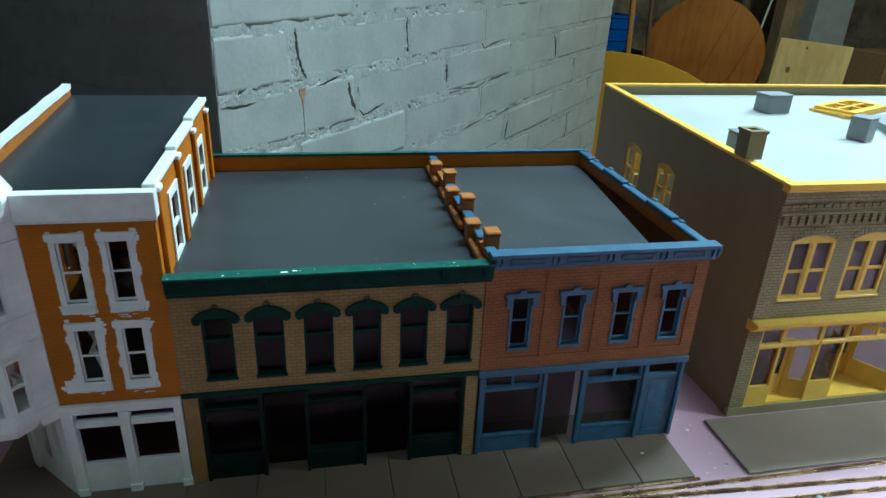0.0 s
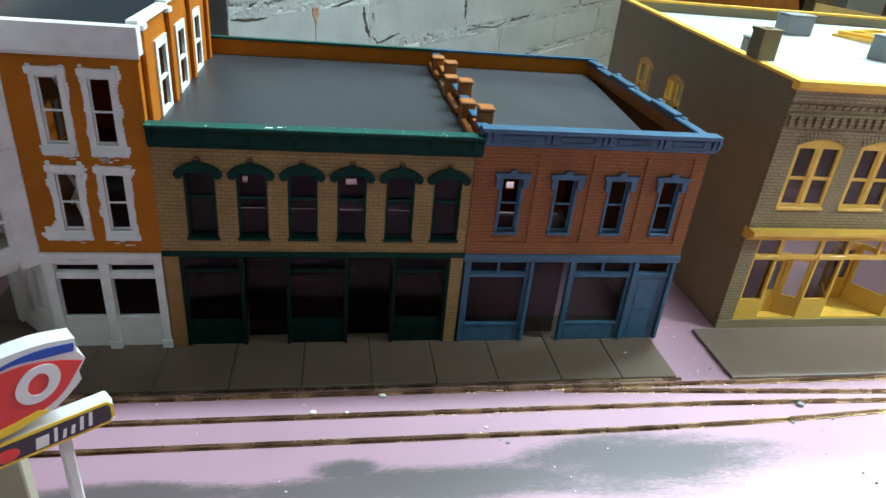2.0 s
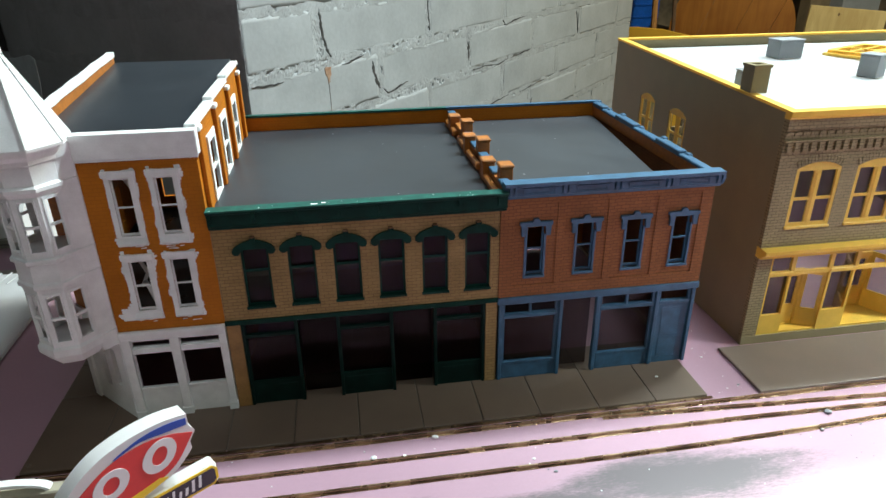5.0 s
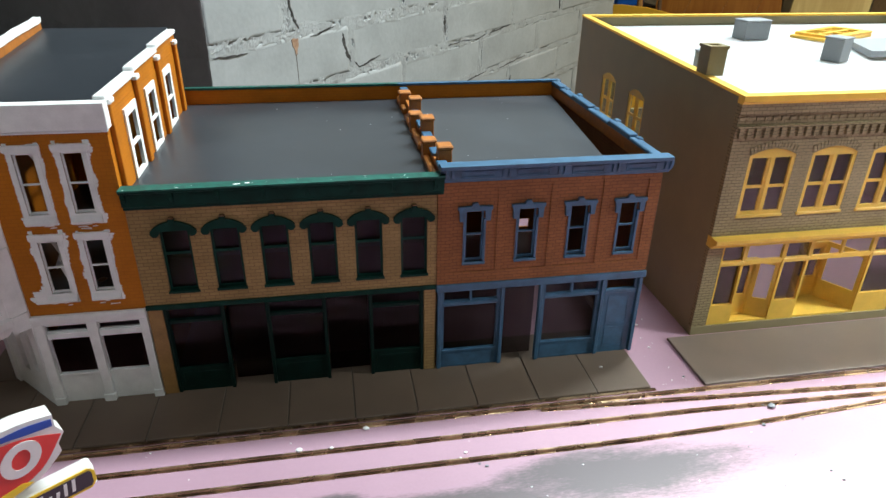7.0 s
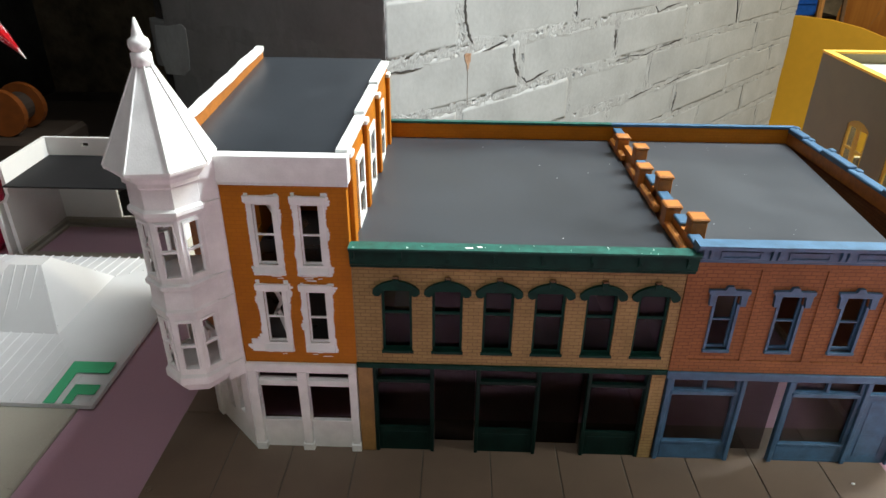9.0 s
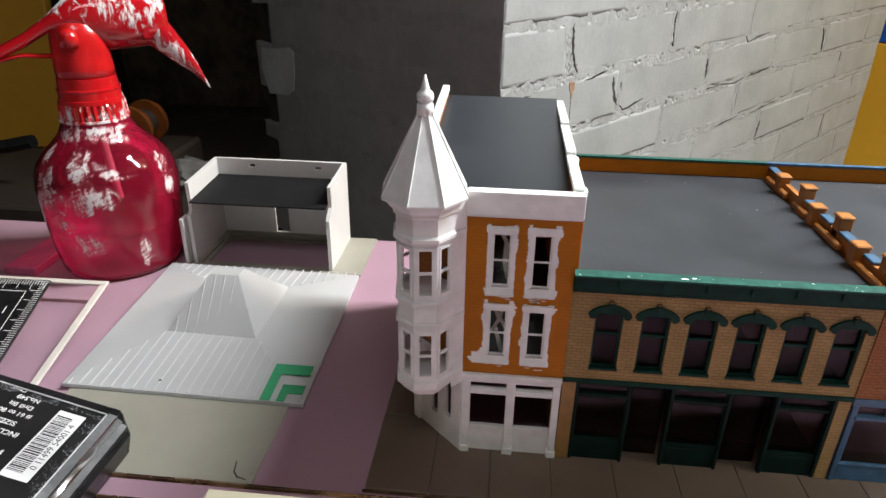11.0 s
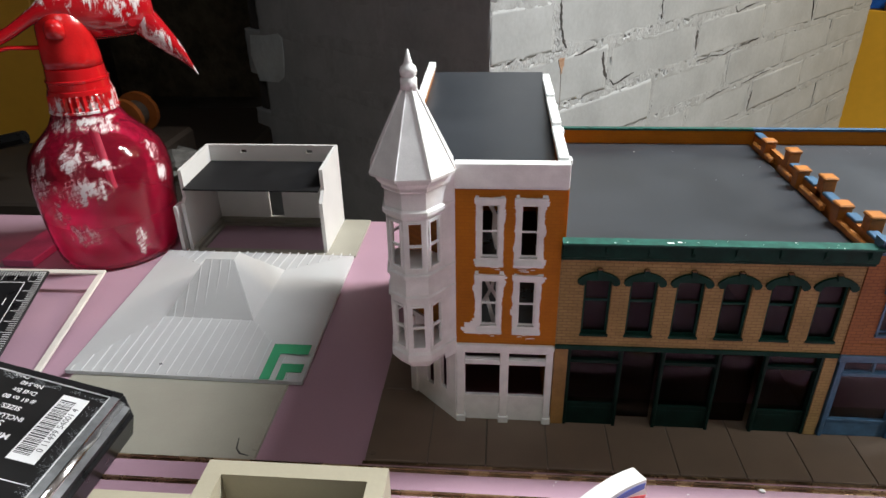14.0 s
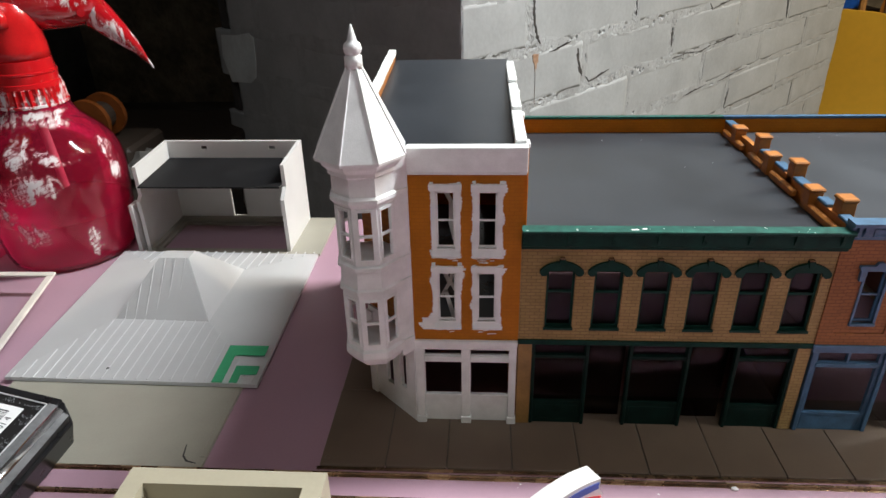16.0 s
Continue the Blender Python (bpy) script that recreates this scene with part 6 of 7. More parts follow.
    L.new(tr.outputs[0], ms.inputs[1]), L.new(b.outputs[0], ms.inputs[2])
    gl, fres, top = N.new("ShaderNodeBsdfGlossy"), N.new("ShaderNodeFresnel"), N.new("ShaderNodeMixShader")
    gl.inputs["Roughness"].default_value, fres.inputs["IOR"].default_value = 0.03, 1.5
    dry = N.new("ShaderNodeMath")
    dry.operation = "MULTIPLY_ADD"
    L.new(rp.outputs[0], dry.inputs[0])
    dry.inputs[1].default_value, dry.inputs[2].default_value = -1.0, 1.0
    wet = N.new("ShaderNodeMath")
    wet.operation = "MULTIPLY"
    L.new(fres.outputs[0], wet.inputs[0]), L.new(dry.outputs[0], wet.inputs[1])
    L.new(wet.outputs[0], top.inputs[0])
    dent, wavy = N.new("ShaderNodeTexNoise"), N.new("ShaderNodeBump")
    dent.inputs["Scale"].default_value, dent.inputs["Detail"].default_value = 60, 2
    L.new(geo.outputs["Position"], dent.inputs["Vector"])
    wavy.inputs["Strength"].default_value, wavy.inputs["Distance"].default_value = 0.5, 0.003
    L.new(dent.outputs[0], wavy.inputs["Height"])
    L.new(wavy.outputs[0], gl.inputs["Normal"])
    L.new(ms.outputs[0], top.inputs[1]), L.new(gl.outputs[0], top.inputs[2])
    L.new(top.outputs[0], N["Material Output"].inputs["Surface"])
    return m


def graded_water():
    """Pink dye, dense at the bottom, clear at the top: the gradient stands in for light glowing through the bottle."""
    m = bpy.data.materials.new("pink_water")
    nt, N, L, b = nodes_of(m)
    b.inputs["Base Color"].default_value, b.inputs["Roughness"].default_value = (1.0, 0.22, 0.60, 1), 0.4
    geo, sep, mr = N.new("ShaderNodeNewGeometry"), N.new("ShaderNodeSeparateXYZ"), N.new("ShaderNodeMapRange")
    L.new(geo.outputs["Position"], sep.inputs[0])
    L.new(sep.outputs[2], mr.inputs[0])
    for sock, v in zip(("From Min", "From Max", "To Min", "To Max"), (0.0, 0.060, 0.95, 0.01)):
        mr.inputs[sock].default_value = v
    tr, ms = N.new("ShaderNodeBsdfTransparent"), N.new("ShaderNodeMixShader")
    tr.inputs[0].default_value = (1.0, 0.72, 0.82, 1)
    L.new(mr.outputs[0], ms.inputs[0])
    tl, dye = N.new("ShaderNodeBsdfTranslucent"), N.new("ShaderNodeMixShader")
    tl.inputs[0].default_value, dye.inputs[0].default_value = (1.0, 0.24, 0.62, 1), 0.45
    L.new(b.outputs[0], dye.inputs[1]), L.new(tl.outputs[0], dye.inputs[2])
    L.new(tr.outputs[0], ms.inputs[1]), L.new(dye.outputs[0], ms.inputs[2])
    L.new(ms.outputs[0], N["Material Output"].inputs["Surface"])
    return m


def build_bottle():
    t = thing("spray_bottle", -36.85, 48.0, 0.0, "clear red trigger spray bottle smeared with dried white paint", "spray bottle")
    smears = [(-79, 0.099, 15, 0.013), (-114, 0.080, 13, 0.020), (-76, 0.073, 24, 0.012), (-83, 0.036, 17, 0.010), (-38, 0.020, 7.5, 0.015), (-1, 0.092, 9, 0.008), (-4, 0.074, 9, 0.007),
              (-50, 0.093, 16, 0.0026), (-44, 0.089, 13, 0.0022), (-31, 0.115, 20, 0.006), (-95, 0.118, 30, 0.008), (-100, 0.055, 8, 0.010), (-60, 0.121, 60, 0.003), (-125, 0.105, 10, 0.010)]
    red = red_plastic("red_bottle_plastic", 1.105, 0.80, (0.62, 0.02, 0.07), (0.99, 0.48, 0.58), (-0.3685, 0.48), smears)
    red2 = red_plastic("red_head_plastic", 1.17, 0.0, (0.42, 0.006, 0.012), (1, 0.1, 0.1), rise=(0.190, 0.207, -0.22, 0.03))
    red3 = red_plastic("red_collar_plastic", 1.17, 0.15, (0.62, 0.010, 0.015), (1, 0.1, 0.1), rise=(0.132, 0.146, 0.03, -0.14))
    solid = paint("red_trigger_plastic", (0.55, 0.010, 0.012), 0.22, vary=0.15, stain=60, bump=0.03, coat=0.3)
    k = (-36.85, 48.0)
    prof = [(4.2, 0.02), (4.75, 0.25), (4.95, 0.8), (5.12, 2.0), (5.3, 4.0), (5.42, 6.0), (5.45, 7.4), (5.3, 8.5), (4.95, 9.4), (4.35, 10.2), (3.6, 10.9), (2.95, 11.6), (2.55, 12.4), (2.45, 12.9)]
    bm = bmesh.new()
    lathe(bm, prof, k, 48)
    part("bottle_body", bm, red, t, "clear red plastic body")
    bm = bmesh.new()
    lathe(bm, [(4.0, 0.2), (4.55, 0.45), (4.75, 0.9), (4.92, 2.0), (5.1, 4.0), (5.22, 6.0), (5.2, 7.4), (5.05, 8.3), (0.1, 8.4)], k, 40)
    part("pink_water", bm, graded_water(), t, "hot pink water, denser towards the bottom for its glow")
    bm = bmesh.new()
    tube(bm, (k[0] + 0.6, k[1], 5.7), (k[0], k[1], 12.8), 0.32, 0.32, 12)
    part("dip_tube", bm, paint("dip_tube_plastic", (0.6, 0.45, 0.45), 0.4, bump=0), t, "thin suction tube inside")
    bm = bmesh.new()
    rows = []
    for r, z, cut in ((2.50, 12.55, 0), (2.60, 12.62, 0), (2.60, 12.78, 0), (2.52, 12.82, 1), (2.46, 13.9, 1), (2.40, 14.0, 0), (2.36, 14.3, 0), (2.28, 14.36, 0), (2.26, 14.9, 0), (2.32, 14.96, 0), (2.32, 15.1, 0), (2.20, 15.16, 0), (2.14, 15.9, 0), (2.0, 16.05, 0)):
        rows.append([bm.verts.new((k[0] + (r - cut * 0.16 * (i % 2)) * math.cos(2 * math.pi * i / 64), k[1] + (r - cut * 0.16 * (i % 2)) * math.sin(2 * math.pi * i / 64), z)) for i in range(64)])
    for p, q in zip(rows, rows[1:]):
        for i in range(64):
            bm.faces.new((p[i], p[(i + 1) % 64], q[(i + 1) % 64], q[i]))
    bm.faces.new(rows[0][::-1]), bm.faces.new(rows[-1])
    part("collar", bm, red3, t, "ribbed red screw collar")
    bm = bmesh.new()
    lathe(bm, [(2.12, 15.95), (2.12, 16.6), (2.02, 18.0), (1.95, 19.0), (1.7, 19.8), (1.1, 20.4), (0.2, 20.6)], k, 28)
    lathe(bm, [(0.75, 18.3)] + [(0.75 * math.cos(q), 18.9 + 0.75 * math.sin(q)) for q in (math.pi / 2 * i / 8 for i in range(8))], (k[0] + 0.35, k[1] - 1.6), 20)
    part("pump_neck", bm, solid, t)
    # head, running across, nozzle one way, trigger the other
    u = Vector((0.80, 0.60, 0)).normalized()
    def along(s, z, w=0.0):
        side = Vector((-u.y, u.x, 0))
        return Vector((*k, z)) + u * s + side * w
    def shell(path, name, mat, label=""):
        """path: (s, z, half height, half width) along the head."""
        bm = bmesh.new()
        rows = []
        for s, z, hh, hw in path:
            rows.append([bm.verts.new(along(s, z + hh * math.sin(q), hw * math.cos(q))) for q in (2 * math.pi * i / 14 for i in range(14))])
        for a, b in zip(rows, rows[1:]):
            for i in range(14):
                bm.faces.new((a[i], a[(i + 1) % 14], b[(i + 1) % 14], b[i])).smooth = True
        bm.faces.new(rows[0][::-1]), bm.faces.new(rows[-1])
        return part(name, bm, mat, t, label)
    shell([(-7.2, 16.95, 0.3, 0.5), (-5.5, 17.9, 0.45, 0.7), (-3.6, 18.75, 0.5, 0.8), (-1.7, 19.9, 0.6, 1.1), (-0.2, 20.3, 1.5, 1.6), (2.0, 20.1, 2.4, 1.75), (4.0, 20.1, 2.35, 1.6), (5.4, 20.0, 2.1, 1.3), (6.5, 19.8, 1.5, 0.9)], "spray_head", red2, "red trigger head with dried paint")
    shell([(5.0, 19.7, 1.9, 1.1), (5.9, 18.9, 1.85, 1.1), (6.9, 17.7, 1.5, 1.0), (7.8, 16.6, 1.05, 0.8), (8.5, 15.5, 0.65, 0.5), (9.2, 14.1, 0.08, 0.08)], "trigger", red_plastic("red_trigger_paint", 1.13, 0.0, (0.42, 0.006, 0.012), (1, 0.1, 0.1)), "curved red trigger smeared with white paint")
    shell([(-6.8, 17.2, 0.18, 0.3), (-4.0, 17.7, 0.16, 0.35), (-1.2, 17.45, 0.18, 0.4)], "guard_strut", solid)
    bm = bmesh.new()
    tube(bm, along(4.7, 18.9, -1.5), along(4.7, 18.9, 1.5), 0.30, 0.30, 12)
    part("pivot_pin", bm, red2, t, "round pivot of the trigger")
    return t


build_bottle()

# ---------------------------------------------------------------- the painted block pier behind the table
WP, WD = Vector((5.4, 95.11)), Vector((0.671, 0.741))     # a point on the lit face and its direction (centimetres)
WN = Vector((0.741, -0.671))                               # out of the lit face
S0, S1 = -15.4, 137.0


def wall_matrix(face):
    """Lit face: u along the wall, w outwards. Dark face: u from the corner backwards."""
    if face == "lit":
        d, n, o = WD, WN, WP
    else:
        d, n, o = -WN, -WD, WP + WD * S0
    return Matrix(((d.x, -n.x, 0, o.x), (d.y, -n.y, 0, o.y), (0, 0, 1, 0), (0, 0, 0, 1)))


def rough_block(bm, u0, u1, z0, z1, m, slope, depth=1.6, seed=0, wild=1.0, corner=False):
    """A block face, nearly flat, with chipped, wandering edges; w = 0 is the wall's face."""
    rng = random.Random(seed)
    rim = 0.55
    us = [u0, u0 + rim] + [u0 + rim + (u1 - u0 - 2 * rim) * i / 14 for i in range(1, 14)] + [u1 - rim, u1]
    zs = [z0, z0 + rim] + [z0 + rim + (z1 - z0 - 2 * rim) * i / 5 for i in range(1, 5)] + [z1 - rim, z1]
    nu, nz = len(us) - 1, len(zs) - 1
    lift = wild * rng.uniform(-0.05, 0.06)
    tip = wild * rng.uniform(-0.004, 0.004)
    front, back = [], []
    for j, z in enumerate(zs):
        for i, u in enumerate(us):
            edge = i in (0, nu) or j in (0, nz)
            du, dz = (rng.uniform(-0.25, 0.25), rng.uniform(-0.22, 0.22)) if edge else (0, 0)
            if corner and i == 0:
                du = 0.12
            w = lift + tip * (u - u0) + (rng.uniform(-0.02, 0.07) if edge else 0.05 * noise.noise(Vector((u * 0.25, z * 0.25, seed))))
            zz = z + slope * u
            front.append(bm.verts.new(m @ Vector((u + du, w, zz + dz))))
            back.append(bm.verts.new(m @ Vector((u + du * 1.2, depth, zz + dz * 1.2))) if edge else None)
    at = lambda i, j: j * (nu + 1) + i
    for j in range(nz):
        for i in range(nu):
            bm.faces.new((front[at(i, j)], front[at(i + 1, j)], front[at(i + 1, j + 1)], front[at(i, j + 1)])).smooth = True
    loop = [at(i, 0) for i in range(nu)] + [at(nu, j) for j in range(nz)] + [at(i, nz) for i in range(nu, 0, -1)] + [at(0, j) for j in range(nz, 0, -1)]
    for a, b in zip(loop, loop[1:] + loop[:1]):
        bm.faces.new((front[a], back[a], back[b], front[b]))


def mortar_rope(bm, m, p, q, half, rng, lumps, opened, step=0.26):
    """Mortar along a joint from p to q (u, z): smeared nearly flush, gritty and pitted, with a crack along one edge that opens here and there."""
    ln = math.hypot(q[0] - p[0], q[1] - p[1])
    n = max(6, int(ln / step))
    du, dz = (q[0] - p[0]) / ln, (q[1] - p[1]) / ln
    rows = []
    sh = Vector((rng.uniform(0, 90), rng.uniform(0, 90), 0))
    cols = [-1.0, -0.86, -0.76, -0.66, -0.5, -0.34, -0.17, 0.0, 0.17, 0.34, 0.5, 0.66, 0.76, 0.86, 1.0]
    for i in range(n + 1):
        cu, cz = p[0] + du * ln * i / n, p[1] + dz * ln * i / n
        at = Vector((cu, cz, 0)) + sh
        far = max(0.3, min(1.0, 1.3 - cu / 80.0))
        heavy = lumps * far * (0.04 + 0.18 * max(0.0, noise.noise(at * 0.10) + 0.2))
        crack = noise.noise(at * 0.17 + Vector((7, 3, 5))) - 0.02
        wide = half * (0.5 + 0.5 * far) * (1.0 + 0.3 * noise.noise(at * 0.3))
        wander = 0.25 * noise.noise(at * 0.35 + Vector((1, 9, 2)))
        split = 2 if noise.noise(at * 0.05 + Vector((4, 4, 1))) > 0 else 12
        row = []
        for k, o in enumerate(cols):
            u, z = cu - dz * (o + wander) * wide, cz + du * (o + wander) * wide
            grit = 0.5 * noise.noise(Vector((u, z, 0)) * 0.9 + sh) + 0.6 * noise.noise(Vector((u, z, 4)) * 2.6) + 0.5 * noise.noise(Vector((u, z, 8)) * 6.0)
            mid = 1.0 - abs(o) ** 4
            ww = 0.05 * abs(o) ** 6 - 0.03 - heavy * grit * mid
            if lumps > 0.5:
                ww += far * 0.9 * max(0.0, noise.noise(Vector((u, z, 3)) * 1.5 + sh) - 0.42) * mid
            if crack > 0 and k in (split, split + 1):
                ww += min(1.3, opened * crack * 8.0)
            row.append(bm.verts.new(m @ Vector((u, ww, z))))
        rows.append(row)
    for a, b in zip(rows, rows[1:]):
        for i in range(len(cols) - 1):
            bm.faces.new((a[i], a[i + 1], b[i + 1], b[i]))


def build_block_wall():
    w = thing("wall_block_pier", 40, 120, -80, "grey-painted block wall with thick crumbling mortar joints", "wall", kind="structure")
    course, first, L, slope = 7.8, 8.05, 27.8, 0.015
    dark_len = 66.0
    bm = bmesh.new()
    a = WP + WD * (S0 + 0.9) - WN * 0.9
    b = WP + WD * (S1 - 0.8) - WN * 0.9
    c = b - WN * (dark_len - 2)
    d = a - WN * (dark_len - 2)
    prism(bm, [(a.x, a.y), (b.x, b.y), (c.x, c.y), (d.x, d.y)], -80, 165, "xy")
    part("wall_core", bm, JOINTGAP, w, "dark open joint depths")
    rng = random.Random(5)
    sd = 0

    def joint(*how):
        bm = bmesh.new()
        mortar_rope(bm, *how)
        part("mortar_joint", bm, MORTAR, w)
    for face, u0, u1 in (("lit", S0, S1), ("dark", 0.0, dark_len)):
        m = wall_matrix(face)
        sl = slope if face == "lit" else -0.01
        for k in range(-7, 6):
            base = first + course * k + (0 if face == "lit" else slope * S0)
            jt = 0.5 if face == "lit" else 0.3
            z0, z1 = base + jt, base + course - jt
            end = u1 if face == "lit" else u1 - (0 if k % 2 else 6.0)
            off = (11.7 if k % 2 else -2.0) if face == "lit" else (9 if k % 2 else 22)
            cuts, p = [u0], off - L * math.ceil((off - u0) / L)
            while p < end - 2:
                if p > u0 + 2:
                    cuts.append(p)
                p += L
            cuts.append(end)
            if face == "lit":
                joint(m, (u0 + 0.12, base + sl * (u0 + 0.12)), (end - 0.12, base + sl * (end - 0.12)), 1.2, rng, 1.0, 1.0, 0.26 if -4 < k < 3 else 0.9)
            else:
                joint(m, (u0 + 0.12, base + sl * (u0 + 0.12)), (end - 0.3, base + sl * (end - 0.3)), 1.3, rng, 0.2, 0.0, 0.8)
            for q0, q1 in zip(cuts, cuts[1:]):
                sd += 1
                bm = bmesh.new()
                rough_block(bm, q0 + (jt if q0 > u0 else 0.0), q1 - (jt if q1 < end else 0.0), z0, z1, m, sl, seed=sd, wild=1.0 if face == "lit" else 0.15, corner=q0 == u0)
                part("block", bm, BLOCKPAINT, w)
                if q1 < end:
                    soft = face == "dark"
                    joint(m, (q1, z0 + sl * q1), (q1, z1 + sl * q1), 1.3 if soft else 1.15, rng, 0.2 if soft else 1.0, 0.0 if soft else 2.2, 0.8 if soft else 0.3)
    bm = bmesh.new()
    e0, e1, e2, e3 = (WP + WD * (S0 + p) - WN * q for p, q in ((0.02, 0.02), (0.9, 0.02), (0.9, 1.2), (0.02, 1.2)))
    zs = [-80 + 1.2 * i for i in range(205)]
    grid = [[bm.verts.new((p.x + 0.03 * noise.noise(Vector((z * 0.4, i, 2))), p.y + 0.03 * noise.noise(Vector((z * 0.4, i, 7))), z)) for i, p in enumerate((e1, e0, e3))] for z in zs]
    for ra, rb in zip(grid, grid[1:]):
        for i in range(2):
            bm.faces.new((ra[i], ra[i + 1], rb[i + 1], rb[i]))
    part("corner_edge", bm, BLOCKPAINT, w, "painted-over corner edge of the wall")
    bm = bmesh.new()
    prism(bm, [(51.6, 6.6), (53.0, 7.2), (58.5, 6.3), (63.8, 5.9), (64.6, 2.0), (63.2, -0.8), (62.4, -2.8), (55.0, -2.0), (52.6, -0.6), (51.8, 2.8)], -0.10, 0.3, m=wall_matrix("dark"))
    bmesh.ops.bevel(bm, geom=bm.edges[:], offset=0.06, segments=1, affect="EDGES")
    part("pale_block_end", bm, paint("pale_patch", (0.62, 0.68, 0.70), 0.6, vary=0.12, grain=120, stain=14, bump=0.5, depth=0.002), w, "paler block end")
    m = wall_matrix("lit")
    bm = bmesh.new()
    prism(bm, [(-1.1, 7.3), (-0.7, 7.5), (-0.2, 7.35), (0.25, 7.4), (0.15, 6.8), (0.2, 6.3), (-0.1, 6.0), (-0.2, 5.2), (-0.35, 5.5), (-0.5, 5.0), (-0.6, 6.0), (-0.95, 6.4)], -0.12, 0.3, m=m)
    part("rust_stain", bm, paint("rust_stain", (0.36, 0.25, 0.175), 0.7, vary=0.3, stain=160, grain=400, dark=(0.24, 0.12, 0.06)), w, "small rusty stain under a joint")
    # raised dark strips put the shade of the widest open cracks beside the joints into colour: (u, z) along each, and
    # its half width
    for pts, hw in (([(-1.3, 15.4), (-1.2, 13.6), (-0.9, 11.6), (-0.3, 9.9), (0.6, 8.7)], 0.24), ([(25.7, 15.6), (25.6, 13.4), (25.9, 11.6), (26.0, 9.9)], 0.16),
                    ([(9.9, 6.9), (10.1, 5.3), (10.8, 3.6), (11.6, 2.4)], 0.32), ([(12.3, 2.3), (13.6, 1.35), (15.8, 1.6), (19.2, 2.3)], 0.14), ([(39.0, 6.6), (39.3, 5.0), (39.5, 3.0)], 0.42),
                    ([(40.5, 0.9), (46.0, 1.2), (52.0, 0.7), (56.0, 1.3)], 0.12), ([(57.0, 1.3), (62.0, 1.6), (67.0, 2.0)], 0.16), ([(-15.0, 6.9), (-12.0, 6.6), (-9.2, 6.7)], 0.13),
                    ([(2.6, 7.3), (5.4, 7.6), (8.0, 8.2)], 0.14), ([(53.0, 9.4), (54.2, 8.2), (58.0, 8.9), (64.0, 9.3)], 0.13), ([(47.0, -7.3), (52.0, -6.9), (56.5, -6.5)], 0.16), ([(62.0, -6.9), (68.0, -6.4), (76.0, -6.0)], 0.12),
                    ([(92.5, 8.1), (93.8, 5.5), (94.6, 2.4)], 0.15), ([(68.6, -9.4), (68.0, -11.2), (67.4, -13.6)], 0.3)):
        line = []
        for (pu, pz), (qu, qz) in zip(pts, pts[1:]):
            line += [(pu + (qu - pu) * i / 5 + rng.uniform(-0.1, 0.1), pz + (qz - pz) * i / 5 + rng.uniform(-0.1, 0.1)) for i in range(5)]
        line.append(pts[-1])
        bm = bmesh.new()
        a, b = [], []
        for i, (pu, pz) in enumerate(line):
            qu, qz = line[min(i + 1, len(line) - 1)]
            ou, oz = line[max(i - 1, 0)]
            d = Vector((qu - ou, qz - oz)).normalized()
            r = hw * rng.uniform(0.35, 1.2) * min(1.0, 0.15 + min(i, len(line) - 1 - i) / 3)
            a.append((pu - d.y * r, pz + d.x * r)), b.append((pu + d.y * r * rng.uniform(0.6, 1.2), pz - d.x * r))
        for i in range(len(line) - 1):
            prism(bm, [a[i], a[i + 1], b[i + 1], b[i]], -0.09, 0.3, m=m)
        bmesh.ops.remove_doubles(bm, verts=bm.verts[:], dist=0.001)
        part("crack_shade", bm, JOINTGAP, w, "raised dark strip for the shade in a crack")
    bm = bmesh.new()
    prism(bm, [(-0.40, 5.4), (-0.33, 5.4), (-0.30, 3.6), (-0.24, 1.9), (-0.22, 0.2), (-0.28, 0.2), (-0.33, 1.9), (-0.38, 3.6)], -0.10, 0.3, m=m)
    part("rust_run", bm, paint("rust_run", (0.33, 0.31, 0.285), 0.7, vary=0.25, stain=160, grain=400), w, "faint run below the rust")
    return w


build_block_wall()

# ---------------------------------------------------------------- the basement round it
bm = bmesh.new()
box(bm, -260, 520, -260, 420, -84, -80)
lone("floor", bm, CONCRETE, "bare concrete basement floor", "floor", kind="structure", base=(0, 0, -84))
bm = bmesh.new()
box(bm, -260, 520, -260, 420, 165.2, 170)
lone("ceiling", bm, paint("joist_wood", (0.16, 0.10, 0.06), 0.8, stain=8), "dark basement ceiling", "ceiling", kind="structure", base=(0, 0, 165))
STONEWALL = paint("rubble_stone", (0.26, 0.21, 0.14), 0.8, vary=0.35, grain=22, stain=5, bump=1.0, depth=0.02)
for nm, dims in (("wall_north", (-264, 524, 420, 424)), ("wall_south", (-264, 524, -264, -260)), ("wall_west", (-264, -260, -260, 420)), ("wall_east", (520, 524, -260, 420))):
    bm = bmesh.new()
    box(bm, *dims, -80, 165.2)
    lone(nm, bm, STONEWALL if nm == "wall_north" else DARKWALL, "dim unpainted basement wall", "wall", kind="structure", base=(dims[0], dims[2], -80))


# unseen wall, added to keep the back light out of the bottle's corner
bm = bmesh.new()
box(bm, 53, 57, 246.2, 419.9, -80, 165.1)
lone("wall_light_block", bm, DARKWALL, "added wall that keeps the back light off the corner", "wall", kind="structure", base=(55, 330, -80))


def facing(x, y, z, rz):
    return Matrix.Translation((x, y, z)) @ Matrix.Rotation(radians(rz), 4, "Z")


WOODDISC = wood("varnished_wood", (0.41, 0.17, 0.030), (0.29, 0.105, 0.018), 0.4, 20)
PLY = wood("pale_pine", (0.62, 0.48, 0.20), (0.48, 0.34, 0.12), 0.6)
YBOARD = paint("yellow_board", (0.80, 0.45, 0.03), 0.55, vary=0.06, grain=50, stain=3)


